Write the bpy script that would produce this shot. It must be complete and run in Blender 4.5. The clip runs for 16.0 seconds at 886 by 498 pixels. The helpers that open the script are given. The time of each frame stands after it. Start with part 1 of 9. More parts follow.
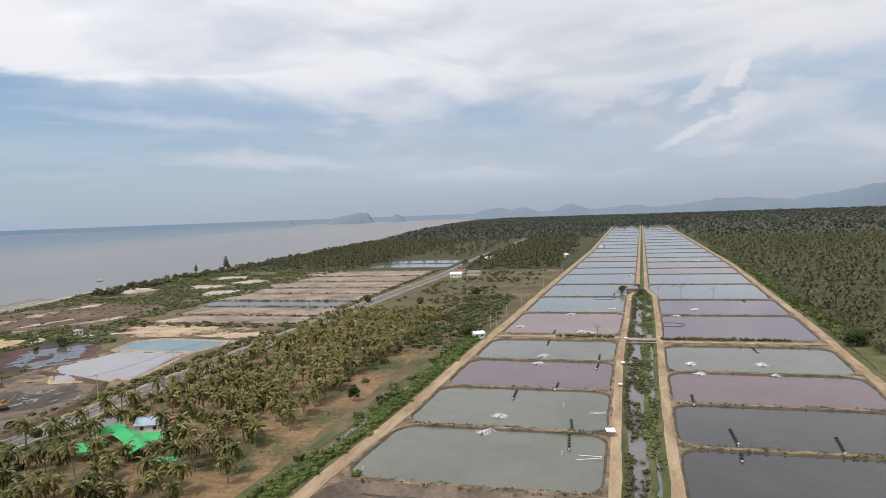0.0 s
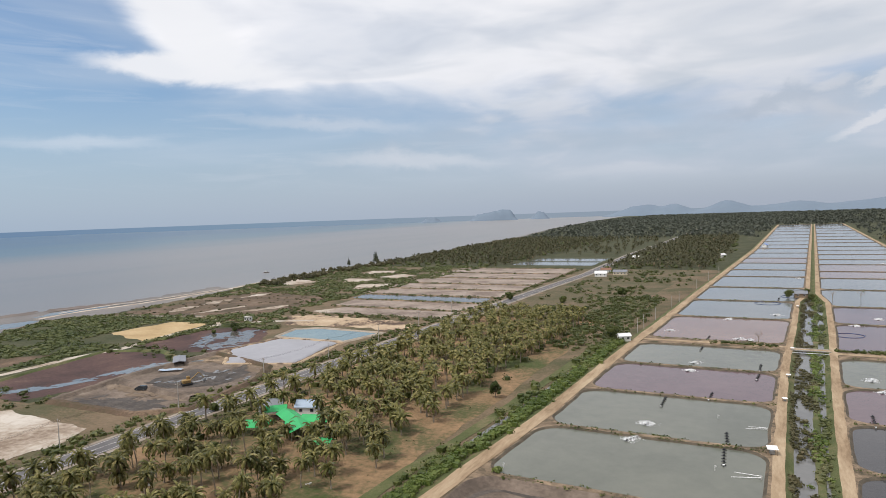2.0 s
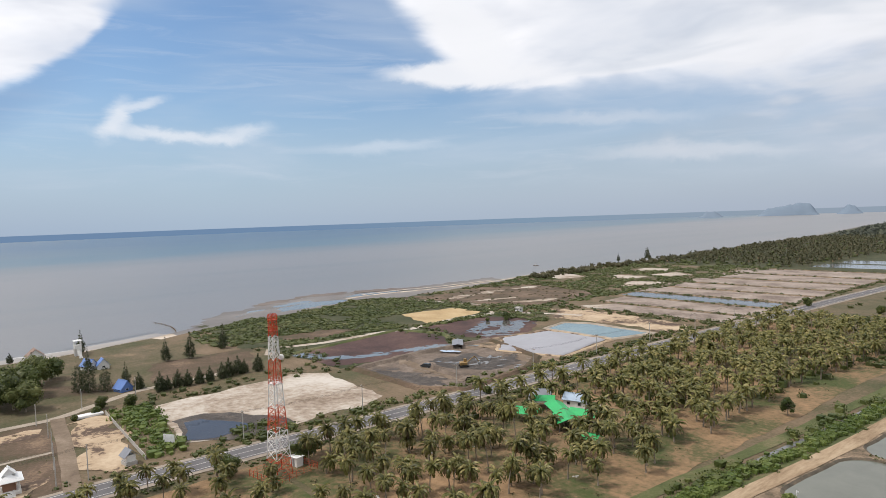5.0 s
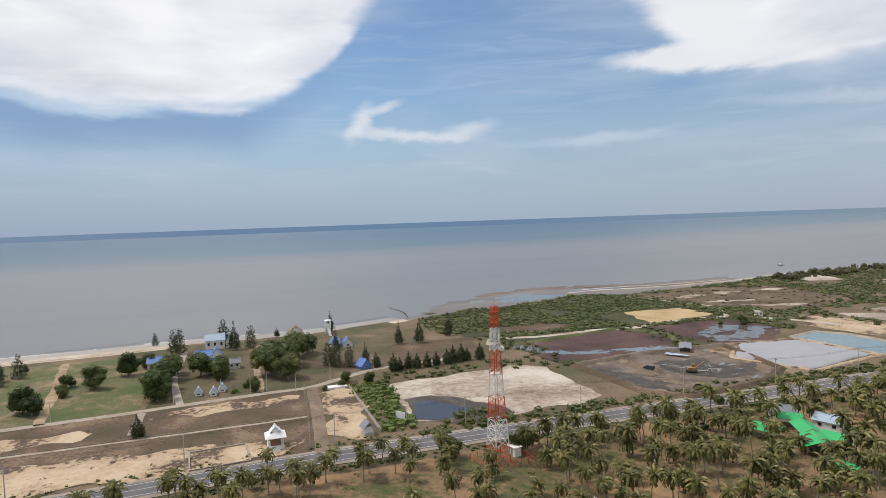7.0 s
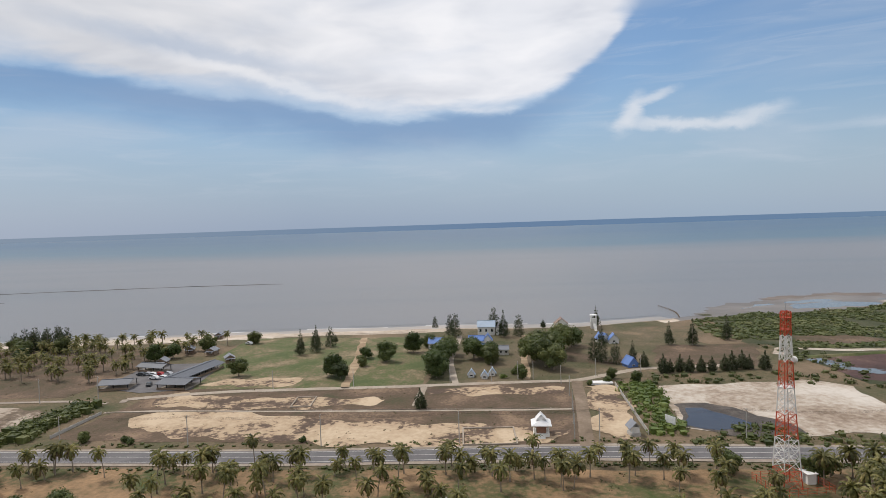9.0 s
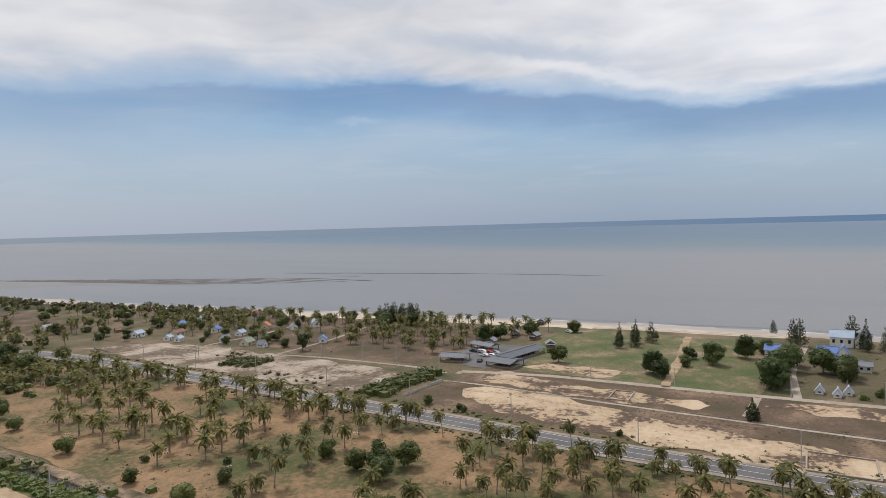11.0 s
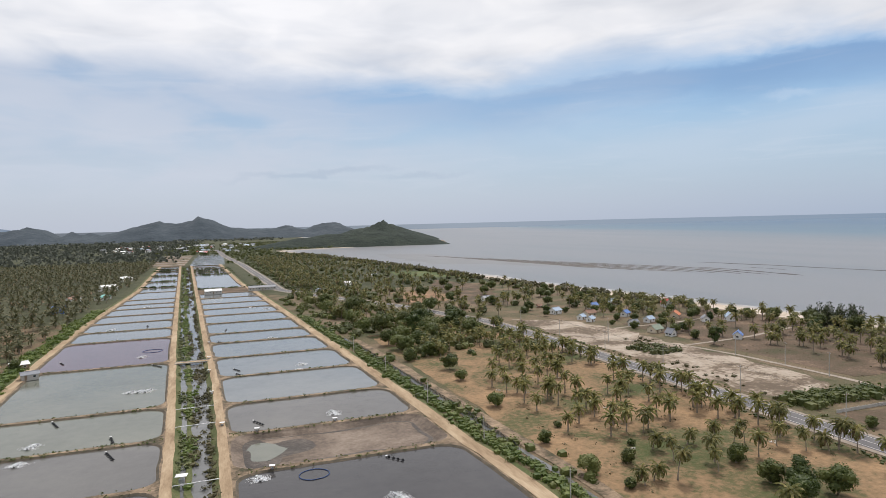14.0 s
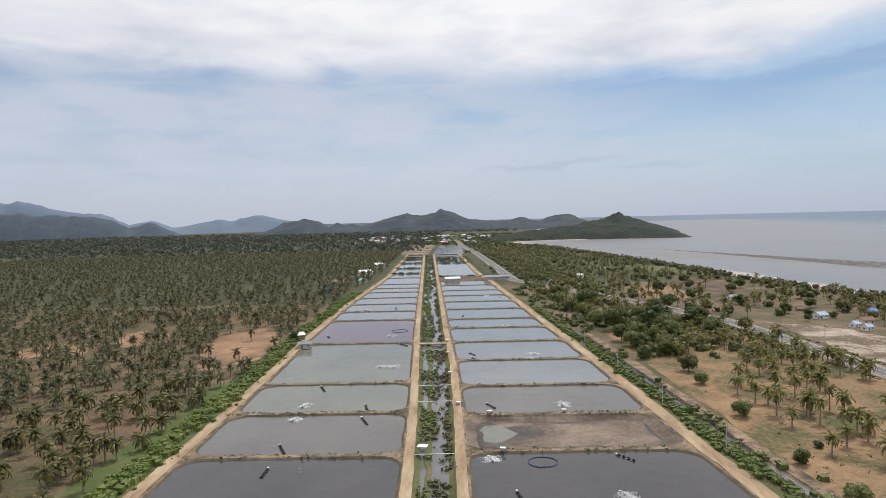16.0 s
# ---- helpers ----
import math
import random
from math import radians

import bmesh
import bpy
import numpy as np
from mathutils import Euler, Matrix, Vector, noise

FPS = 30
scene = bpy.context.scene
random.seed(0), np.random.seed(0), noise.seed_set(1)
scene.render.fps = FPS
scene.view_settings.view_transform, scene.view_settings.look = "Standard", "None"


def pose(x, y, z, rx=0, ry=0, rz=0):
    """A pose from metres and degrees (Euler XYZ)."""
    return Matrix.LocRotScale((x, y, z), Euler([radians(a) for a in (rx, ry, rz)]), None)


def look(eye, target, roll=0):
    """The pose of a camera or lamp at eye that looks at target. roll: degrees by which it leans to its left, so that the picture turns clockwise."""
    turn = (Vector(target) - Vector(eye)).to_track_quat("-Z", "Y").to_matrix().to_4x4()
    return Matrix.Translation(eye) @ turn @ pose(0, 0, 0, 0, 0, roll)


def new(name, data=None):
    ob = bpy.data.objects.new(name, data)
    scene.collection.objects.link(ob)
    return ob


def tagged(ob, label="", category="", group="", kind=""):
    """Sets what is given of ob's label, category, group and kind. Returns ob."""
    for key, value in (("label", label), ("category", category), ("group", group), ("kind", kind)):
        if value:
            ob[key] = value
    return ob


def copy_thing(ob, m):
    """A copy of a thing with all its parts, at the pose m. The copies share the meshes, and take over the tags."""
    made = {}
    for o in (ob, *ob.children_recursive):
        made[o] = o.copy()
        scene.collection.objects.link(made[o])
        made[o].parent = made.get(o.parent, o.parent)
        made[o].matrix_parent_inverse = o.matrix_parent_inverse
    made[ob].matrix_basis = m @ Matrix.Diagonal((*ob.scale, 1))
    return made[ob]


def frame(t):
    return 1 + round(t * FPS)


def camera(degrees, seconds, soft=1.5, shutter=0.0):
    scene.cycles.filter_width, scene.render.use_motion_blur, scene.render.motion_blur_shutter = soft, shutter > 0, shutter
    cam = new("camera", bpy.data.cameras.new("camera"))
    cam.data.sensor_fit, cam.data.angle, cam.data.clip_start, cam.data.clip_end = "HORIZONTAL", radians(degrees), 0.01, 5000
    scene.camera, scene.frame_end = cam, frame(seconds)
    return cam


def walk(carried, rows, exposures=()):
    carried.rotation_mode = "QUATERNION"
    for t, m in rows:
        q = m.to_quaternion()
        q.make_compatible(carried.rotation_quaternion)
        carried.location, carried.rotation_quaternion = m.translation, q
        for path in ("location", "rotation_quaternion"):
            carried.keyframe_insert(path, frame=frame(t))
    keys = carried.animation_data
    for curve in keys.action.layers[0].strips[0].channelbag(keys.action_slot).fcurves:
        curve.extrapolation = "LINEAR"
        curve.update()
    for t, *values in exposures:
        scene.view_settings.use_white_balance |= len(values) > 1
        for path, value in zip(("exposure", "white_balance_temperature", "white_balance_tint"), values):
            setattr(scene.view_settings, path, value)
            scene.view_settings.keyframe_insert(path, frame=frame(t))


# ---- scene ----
# ---------------------------------------------------------------- camera
cam = camera(70.35, 16.0, soft=0.8)
ROWS = [
    (0.0, 0.00, 0.00, 60.00, 86.639, 2.025, 14.628),
    (0.5, -0.07, -0.04, 60.02, 86.721, 2.012, 17.895),
    (1.0, -0.07, -0.18, 60.13, 86.759, 2.027, 21.121),
    (1.5, -0.07, -0.26, 60.31, 86.790, 2.027, 24.351),
    (2.0, -0.12, -0.31, 60.46, 86.807, 2.012, 27.584),
    (2.5, -0.20, -0.46, 60.55, 86.851, 1.998, 30.830),
    (3.0, -0.23, -0.61, 60.58, 86.922, 2.000, 34.168),
    (5.5, -0.55, -1.38, 60.42, 87.211, 1.995, 56.531),
    (6.0, -0.60, -1.38, 60.55, 87.227, 1.997, 61.319),
    (6.5, -0.68, -1.38, 60.74, 87.244, 1.970, 66.264),
    (7.0, -0.70, -1.48, 60.91, 87.276, 1.962, 71.581),
    (7.5, -0.64, -1.66, 61.02, 87.308, 1.950, 77.287),
    (8.0, -0.51, -1.89, 61.04, 87.375, 1.880, 83.075),
    (8.5, -0.30, -2.16, 60.99, 87.442, 1.860, 89.121),
    (11.0, -0.08, -2.50, 60.76, 87.645, 1.610, 124.146),
    (11.5, -0.10, -2.46, 60.75, 87.614, 1.535, 131.997),
    (12.0, -0.11, -2.42, 60.73, 87.563, 1.500, 139.113),
    (12.5, -0.15, -2.38, 60.68, 87.541, 1.484, 144.471),
    (13.0, -0.17, -2.28, 60.62, 87.530, 1.486, 149.846),
    (13.5, -0.13, -2.06, 60.62, 87.497, 1.458, 155.237),
    (14.0, -0.08, -1.83, 60.73, 87.420, 1.430, 160.465),
    (14.5, -0.03, -1.56, 60.77, 87.361, 1.425, 165.703),
    (15.0, -0.05, -1.33, 60.74, 87.317, 1.460, 170.913),
    (15.5, -0.11, -1.14, 60.75, 87.253, 1.455, 176.226),
    (16.0, -0.15, -0.95, 60.81, 87.196, 1.435, 181.486),
]
walk(cam, [(t, pose(x, y, z, rx, ry, rz)) for t, x, y, z, rx, ry, rz in ROWS],
     exposures=[(t, e, 6380.0, 12.0) for t, e in ((0.0, 0.0), (3.0, 0.03), (5.5, 0.07), (7.0, -0.06), (8.5, -0.10), (11.0, -0.14), (11.5, -0.02), (12.0, 0.10), (14.0, 0.10), (16.0, 0.08))])

# ---------------------------------------------------------------- world and sun
SUN_EL, SUN_AZ = 58.0, 215.0      # degrees; azimuth clockwise from +y


class Nodes:
    """Small helper to chain shader nodes."""

    def __init__(self, tree):
        self.tree, self.nodes, self.links = tree, tree.nodes, tree.links

    def node(self, kind):
        return self.nodes.new(kind)

    def put(self, socket, value):
        if isinstance(value, bpy.types.NodeSocket):
            self.links.new(value, socket)
        elif value is not None:
            socket.default_value = value

    def math(self, op, a, b=None, c=None, clamp=False):
        n = self.node("ShaderNodeMath")
        n.operation, n.use_clamp = op, clamp
        for s, v in zip(n.inputs, (a, b, c)):
            self.put(s, v)
        return n.outputs[0]

    def ramp(self, fac, stops, mode="LINEAR"):
        n = self.node("ShaderNodeValToRGB")
        n.color_ramp.interpolation = mode
        el = n.color_ramp.elements
        if len(stops) == 1:
            stops = [(0.0, stops[0][1]), (1.0, stops[0][1])]
        el[0].position, el[1].position = stops[0][0], stops[-1][0]
        for p, c in stops[1:-1]:
            el.new(p)
        for e in el:
            c = min(stops, key=lambda s: abs(s[0] - e.position))[1]
            e.color = (*c, 1) if isinstance(c, tuple) else (c, c, c, 1)
        self.put(n.inputs[0], fac)
        return n.outputs[0]

    def smooth(self, v, lo, hi, a=0.0, b=1.0):
        n = self.node("ShaderNodeMapRange")
        n.interpolation_type = "SMOOTHSTEP"
        for s, x in zip(n.inputs, (v, lo, hi, a, b)):
            self.put(s, x)
        return n.outputs[0]

    def mix(self, fac, a, b, mode="MIX"):
        n = self.node("ShaderNodeMix")
        n.data_type, n.blend_type = "RGBA", mode
        self.put(n.inputs[0], fac)
        for s, v in ((n.inputs[6], a), (n.inputs[7], b)):
            self.put(s, (*v, 1) if isinstance(v, tuple) and len(v) == 3 else v)
        return n.outputs[2]

    def noise(self, vec, scale, detail=4.0, rough=0.55, distort=0.0):
        n = self.node("ShaderNodeTexNoise")
        self.put(n.inputs["Vector"], vec)
        n.inputs["Scale"].default_value = scale
        n.inputs["Detail"].default_value = detail
        n.inputs["Roughness"].default_value = rough
        n.inputs["Distortion"].default_value = distort
        return n.outputs[0]

    def scaled(self, vec, s):
        n = self.node("ShaderNodeMapping")
        self.put(n.inputs["Vector"], vec)
        n.inputs["Scale"].default_value = s
        return n.outputs[0]


def make_world():
    w = bpy.data.worlds.new("sky")
    w.use_nodes = True
    scene.world = w
    w.node_tree.nodes.clear()
    k = Nodes(w.node_tree)
    ray = k.node("ShaderNodeTexCoord").outputs["Generated"]
    sep = k.node("ShaderNodeSeparateXYZ")
    k.put(sep.inputs[0], ray)
    x, y, z = sep.outputs
    el = k.math("MULTIPLY", k.math("ARCSINE", z), 57.2958)
    az = k.math("MULTIPLY", k.math("ARCTAN2", y, k.math("MULTIPLY", x, -1.0)), 57.2958)   # 0 over the sea
    # turbulence stretched along the horizon
    streak = k.scaled(ray, (1.0, 1.0, 5.0))
    n1 = k.noise(streak, 2.6, 4.0, 0.5, 0.5)
    n2 = k.noise(k.scaled(ray, (1.0, 1.0, 3.2)), 6.5, 3.5, 0.5, 0.35)
    n3 = k.noise(k.scaled(ray, (1.0, 1.0, 3.0)), 22.0, 8.0, 0.6, 0.5)
    fluff = k.noise(k.scaled(ray, (1.0, 1.0, 1.6)), 14.0, 8.0, 0.6, 0.3)
    wob = k.math("ADD", k.math("MULTIPLY", k.math("SUBTRACT", n1, 0.5), 5.0), k.math("MULTIPLY", k.math("SUBTRACT", n2, 0.5), 2.2))
    warp_el = k.math("ADD", el, wob)
    sky = k.node("ShaderNodeTexSky")
    sky.sky_type, sky.sun_disc, sky.sun_elevation, sky.sun_rotation = "NISHITA", False, radians(SUN_EL), radians(SUN_AZ)
    sky.altitude, sky.air_density, sky.dust_density, sky.ozone_density = 60.0, 1.0, 1.6, 1.0
    blue = k.mix(1.0, sky.outputs[0], (0.096, 0.114, 0.125), "MULTIPLY")
    blue = k.mix(k.smooth(az, 5.0, -48.0), blue, k.mix(1.0, blue, (0.62, 0.70, 0.735), "MULTIPLY"))
    # pale haze towards the horizon, greyer inland to the north
    veil = k.math("MULTIPLY", k.smooth(el, 14.0, 0.0), 0.80)
    haze_col = k.ramp(k.smooth(az, -110.0, 110.0), [(0.0, (0.56, 0.60, 0.69)), (0.2, (0.46, 0.525, 0.65)), (0.38, (0.37, 0.46, 0.605)), (0.62, (0.42, 0.53, 0.66)), (0.85, (0.45, 0.52, 0.62)), (1.0, (0.43, 0.475, 0.56))])
    col = k.mix(veil, blue, haze_col)
    # thin high veils
    thin = k.math("MULTIPLY", k.smooth(n1, 0.40, 0.70), k.smooth(el, 1.5, 6.0))
    col = k.mix(k.math("MULTIPLY", thin, 0.42), col, (0.55, 0.625, 0.71))
    wisps = k.noise(k.scaled(ray, (1.0, 1.0, 9.0)), 5.0, 7.0, 0.62, 0.9)
    col = k.mix(k.math("MULTIPLY", k.smooth(wisps, 0.50, 0.74), k.smooth(el, 1.0, 5.0, 0.0, 0.2)), col, (0.66, 0.71, 0.78))
    # milky layers over the land at both ends of the bay
    ends = k.math("MAXIMUM", k.smooth(az, 42.0, 85.0), k.smooth(az, -50.0, -95.0))
    layer = k.math("MULTIPLY", k.smooth(n2, 0.30, 0.62, 0.25, 0.72), k.smooth(el, 0.5, 5.0))
    col = k.mix(k.math("MULTIPLY", ends, layer), col, (0.575, 0.61, 0.68))
    # the cloud deck: its lower edge by direction
    pos = k.math("DIVIDE", k.math("ADD", az, 120.0), 240.0)
    def stop(a, e):
        return ((a + 120) / 240, e / 30)
    edge = k.math("MULTIPLY", k.ramp(pos, [stop(*s) for s in ((-119, 12.2), (-98, 11.9), (-85, 12.1), (-74, 11.5), (-66, 10.7), (-58, 12.1), (-48, 12.4), (-40, 12.8), (-30, 11.9), (-18, 10.5), (-13, 9.3), (-5, 9.4), (1, 9.6), (5, 11.3),
                                                            (9, 13.8), (13, 18.5), (20, 26.0), (30, 24.0), (36, 16.5), (41, 11.4), (50, 9.8), (64, 8.8), (78, 8.4), (92, 9.4), (119, 10.0))]), 30.0)
    over = k.math("SUBTRACT", k.math("ADD", el, k.math("MULTIPLY", k.math("SUBTRACT", n2, 0.5), k.smooth(az, 18.0, 42.0, 2.0, 4.6))), edge)
    over = k.math("ADD", over, k.math("MULTIPLY", k.math("SUBTRACT", n3, 0.5), 0.9))
    soft_edge = k.math("ADD", k.smooth(az, -25.0, -60.0, 0.6, 2.2), k.math("MULTIPLY", k.smooth(n1, 0.35, 0.65), 2.2))
    deck = k.smooth(over, -0.5, k.math("ADD", soft_edge, k.smooth(az, 40.0, 60.0, 0.0, 1.5)))
    deep = k.smooth(over, 0.5, 9.0)
    white = k.ramp(k.math("ADD", k.math("MULTIPLY", n2, 0.9), k.math("MULTIPLY", deep, 0.12)), [(0.28, (0.66, 0.685, 0.73)), (0.48, (0.79, 0.805, 0.83)), (0.66, (0.90, 0.90, 0.905))])
    # the deck's own shade: grey where it is thick and low, white towards the sun's side of its edge
    shade = k.ramp(pos, [((p + 120) / 240, v) for p, v in ((-119, 0.94), (-84, 0.94), (-72, 0.92), (-56, 0.89), (-40, 0.87), (-26, 0.93), (-14, 1.02), (0, 1.07), (10, 1.08), (60, 1.03), (86, 0.95), (119, 0.90))])
    shade = k.math("ADD", k.math("MULTIPLY", shade, 1.02), k.math("MULTIPLY", k.math("SUBTRACT", n1, 0.5), 0.14))
    lit = k.node("ShaderNodeVectorMath")
    lit.operation = "SCALE"
    k.put(lit.inputs[0], white)
    k.put(lit.inputs["Scale"], k.math("MINIMUM", shade, 1.10))
    col = k.mix(k.math("MULTIPLY", deck, k.smooth(n1, 0.15, 0.5, 0.72, 1.0)), col, lit.outputs[0])
    # clear deeper blue close under the deck over the sea
    under = k.math("MULTIPLY", k.smooth(over, -4.5, -0.8), k.math("MULTIPLY", k.smooth(over, 0.3, -0.5), k.math("MULTIPLY", k.smooth(az, -96.0, -34.0), k.smooth(az, 14.0, -2.0))))
    col = k.mix(k.math("MULTIPLY", under, 0.62), col, (0.195, 0.315, 0.52))
    # broken low cloud over the land to the north
    north = k.math("MULTIPLY", k.smooth(az, 35.0, 75.0), k.math("MULTIPLY", k.smooth(el, 2.0, 4.5), k.smooth(el, 22.0, 9.0)))
    puffs = k.math("MULTIPLY", k.smooth(n2, 0.50, 0.66), north)
    col = k.mix(k.math("MULTIPLY", puffs, 0.55), col, (0.64, 0.67, 0.71))
    grey = k.math("MULTIPLY", k.smooth(n1, 0.54, 0.36), north)
    col = k.mix(k.math("MULTIPLY", grey, 0.5), col, (0.42, 0.50, 0.58))
    # heaped cloud
    def blob(a0, e0, wa, we, turn, soft=0.35, ragged=0.9):
        c, s = math.cos(radians(turn)), math.sin(radians(turn))
        da, de = k.math("SUBTRACT", az, a0), k.math("SUBTRACT", el, e0)
        da = k.math("ADD", da, k.math("MULTIPLY", k.math("SUBTRACT", n3, 0.5), 2.0 * ragged))
        de = k.math("ADD", de, k.math("MULTIPLY", k.math("SUBTRACT", fluff, 0.5), 2.4 * ragged))
        p = k.math("DIVIDE", k.math("ADD", k.math("MULTIPLY", da, c), k.math("MULTIPLY", de, s)), wa)
        q = k.math("DIVIDE", k.math("SUBTRACT", k.math("MULTIPLY", de, c), k.math("MULTIPLY", da, s)), we)
        d = k.math("SQRT", k.math("ADD", k.math("MULTIPLY", p, p), k.math("MULTIPLY", q, q)))
        return k.smooth(d, 1.0 + soft, 1.0 - soft)
    for a0, e0, wa, we, turn, amount, tone, soft in ((11.2, 8.6, 1.5, 0.75, 62, 0.75, (0.80, 0.83, 0.86), 0.75), (13.2, 9.9, 1.6, 0.35, 22, 0.6, (0.80, 0.83, 0.86), 0.8), (15.4, 7.5, 4.6, 0.42, -4, 0.7, (0.80, 0.83, 0.86), 0.8), (20.6, 7.7, 2.2, 0.62, 14, 0.6, (0.80, 0.83, 0.86), 0.8),
                                                     (33.5, 6.4, 4.6, 0.5, 0, 0.35, (0.70, 0.76, 0.82), 0.8), (41.0, 12.6, 7.0, 1.15, -3, 0.92, (0.87, 0.88, 0.89), 0.35), (41.0, 16.0, 4.8, 2.4, -38, 0.85, (0.87, 0.88, 0.89), 0.4), (60.0, 4.9, 7.0, 0.6, -4, 0.5, (0.68, 0.71, 0.75), 0.6), (52.0, 8.3, 8.0, 0.5, -3, 0.35, (0.70, 0.73, 0.77), 0.7),
                                                     (90.5, 7.9, 5.5, 0.8, 12, 0.6, (0.40, 0.47, 0.55), 0.8), (80.0, 5.9, 9.0, 0.7, -2, 0.5, (0.42, 0.50, 0.58), 0.8), (96.5, 8.2, 5.0, 1.2, 25, 0.5, (0.48, 0.525, 0.58), 0.8), (98.2, 9.8, 2.6, 0.75, 40, 0.65, (0.72, 0.73, 0.75), 0.45), (100.6, 10.7, 1.3, 0.8, 45, 0.7, (0.80, 0.80, 0.81), 0.35), (101.4, 8.4, 1.4, 1.0, 20, 0.55, (0.76, 0.765, 0.78), 0.4), (97.6, 6.4, 3.6, 0.45, 24, 0.6, (0.76, 0.765, 0.78), 0.5), (94.0, 9.0, 1.5, 0.6, 10, 0.45, (0.70, 0.71, 0.73), 0.5), (104.0, 7.4, 4.0, 1.4, 10, 0.5, (0.72, 0.725, 0.74), 0.6),
                                                     (-26.5, 14.9, 9.5, 0.8, -8, 0.6, (0.44, 0.53, 0.66), 0.8), (-19.0, 12.2, 9.0, 0.5, -13, 0.6, (0.90, 0.905, 0.91), 0.7),
                                                     (-41.6, 9.2, 1.6, 0.3, 0, 0.3, (0.60, 0.69, 0.79), 0.7), (-81.8, 4.4, 6.0, 0.26, 3, 0.4, (0.38, 0.46, 0.56), 0.7), (-72.0, 4.1, 3.4, 0.2, 2, 0.3, (0.38, 0.46, 0.56), 0.7)):
        col = k.mix(k.math("MULTIPLY", blob(a0, e0, wa, we, turn, soft, 1.7 if a0 > 85 else 0.9), amount), col, tone)
    # far sea and land under the horizon
    below = k.ramp(k.smooth(az, -110.0, 110.0), [(0.0, (0.16, 0.18, 0.20)), (0.09, (0.30, 0.35, 0.41)), (0.3, (0.225, 0.298, 0.39)), (0.5, (0.15, 0.238, 0.368)), (0.66, (0.15, 0.24, 0.368)), (0.80, (0.21, 0.30, 0.395)), (0.9, (0.27, 0.33, 0.395))])
    col = k.mix(k.smooth(el, -0.235, -0.265), col, below)
    bg = k.node("ShaderNodeBackground")
    k.put(bg.inputs[0], col)
    bg.inputs[1].default_value = 1.0
    k.links.new(bg.outputs[0], k.node("ShaderNodeOutputWorld").inputs[0])


make_world()
sun_data = bpy.data.lights.new("sun", "SUN")
sun_data.energy, sun_data.angle, sun_data.color = 2.7, radians(10), (1.0, 0.94, 0.85)
sun = new("sun", sun_data)
sa, se = radians(SUN_AZ), radians(SUN_EL)
sun.matrix_world = look((0, 0, 300), (-math.sin(sa) * math.cos(se) * 100, -math.cos(sa) * math.cos(se) * 100, 300 - math.sin(se) * 100))

# ---------------------------------------------------------------- materials
MATS = {}


def material(name, colours, rough=0.9, scales=(0.12, 1.7), bump=0.3, bump_scale=3.0, metal=0.0, spec=0.3, random_amount=0.0, stops=None, depth=0.1, stretch=None):
    """Colours blended by noise at two real-world scales (per metre)."""
    m = bpy.data.materials.new(name)
    m.use_nodes = True
    k = Nodes(m.node_tree)
    shader = m.node_tree.nodes["Principled BSDF"]
    where = k.node("ShaderNodeNewGeometry").outputs["Position"]
    if stretch:
        where = k.scaled(where, stretch)
    big = k.noise(where, scales[0], 5.0, 0.6, 0.4)
    fine = k.noise(where, scales[1], 4.0, 0.65)
    fac = k.math("ADD", k.math("MULTIPLY", big, 0.68), k.math("MULTIPLY", fine, 0.32))
    n = len(colours)
    if stops is None:
        stops = [0.5] if n == 1 else [0.34 + 0.32 * i / (n - 1) for i in range(n)]
    col = k.ramp(fac, list(zip(stops, colours)))
    if random_amount:
        r = k.node("ShaderNodeObjectInfo").outputs["Random"]
        hsv = k.node("ShaderNodeHueSaturation")
        k.put(hsv.inputs["Value"], k.math("ADD", 1.0 - random_amount, k.math("MULTIPLY", r, 2 * random_amount)))
        k.put(hsv.inputs["Hue"], k.math("ADD", 0.5 - random_amount * 0.04, k.math("MULTIPLY", r, random_amount * 0.08)))
        k.put(hsv.inputs["Color"], col)
        col = hsv.outputs[0]
    k.put(shader.inputs["Base Color"], col)
    shader.inputs["Roughness"].default_value = rough
    shader.inputs["Metallic"].default_value = metal
    shader.inputs["Specular IOR Level"].default_value = spec
    if bump:
        b = k.node("ShaderNodeBump")
        b.inputs["Strength"].default_value = bump
        b.inputs["Distance"].default_value = depth
        k.put(b.inputs["Height"], k.noise(where, bump_scale, 4.0))
        k.put(shader.inputs["Normal"], b.outputs[0])
    MATS[name] = m
    return m


def water(name, colours, rough=0.06, ripple=0.035, scale=0.9, patch_scale=0.03, bank=1.0):
    m = material(name, colours, rough, (patch_scale, 0.25), 0, spec=0.5)
    k = Nodes(m.node_tree)
    shader = m.node_tree.nodes["Principled BSDF"]
    shader.inputs["IOR"].default_value = 1.33
    where = k.node("ShaderNodeNewGeometry").outputs["Position"]
    b = k.node("ShaderNodeBump")
    b.inputs["Strength"].default_value = 1.0
    b.inputs["Distance"].default_value = ripple
    k.put(b.inputs["Height"], k.noise(where, scale, 3.0, 0.6))
    k.put(shader.inputs["Normal"], b.outputs[0])
    return m


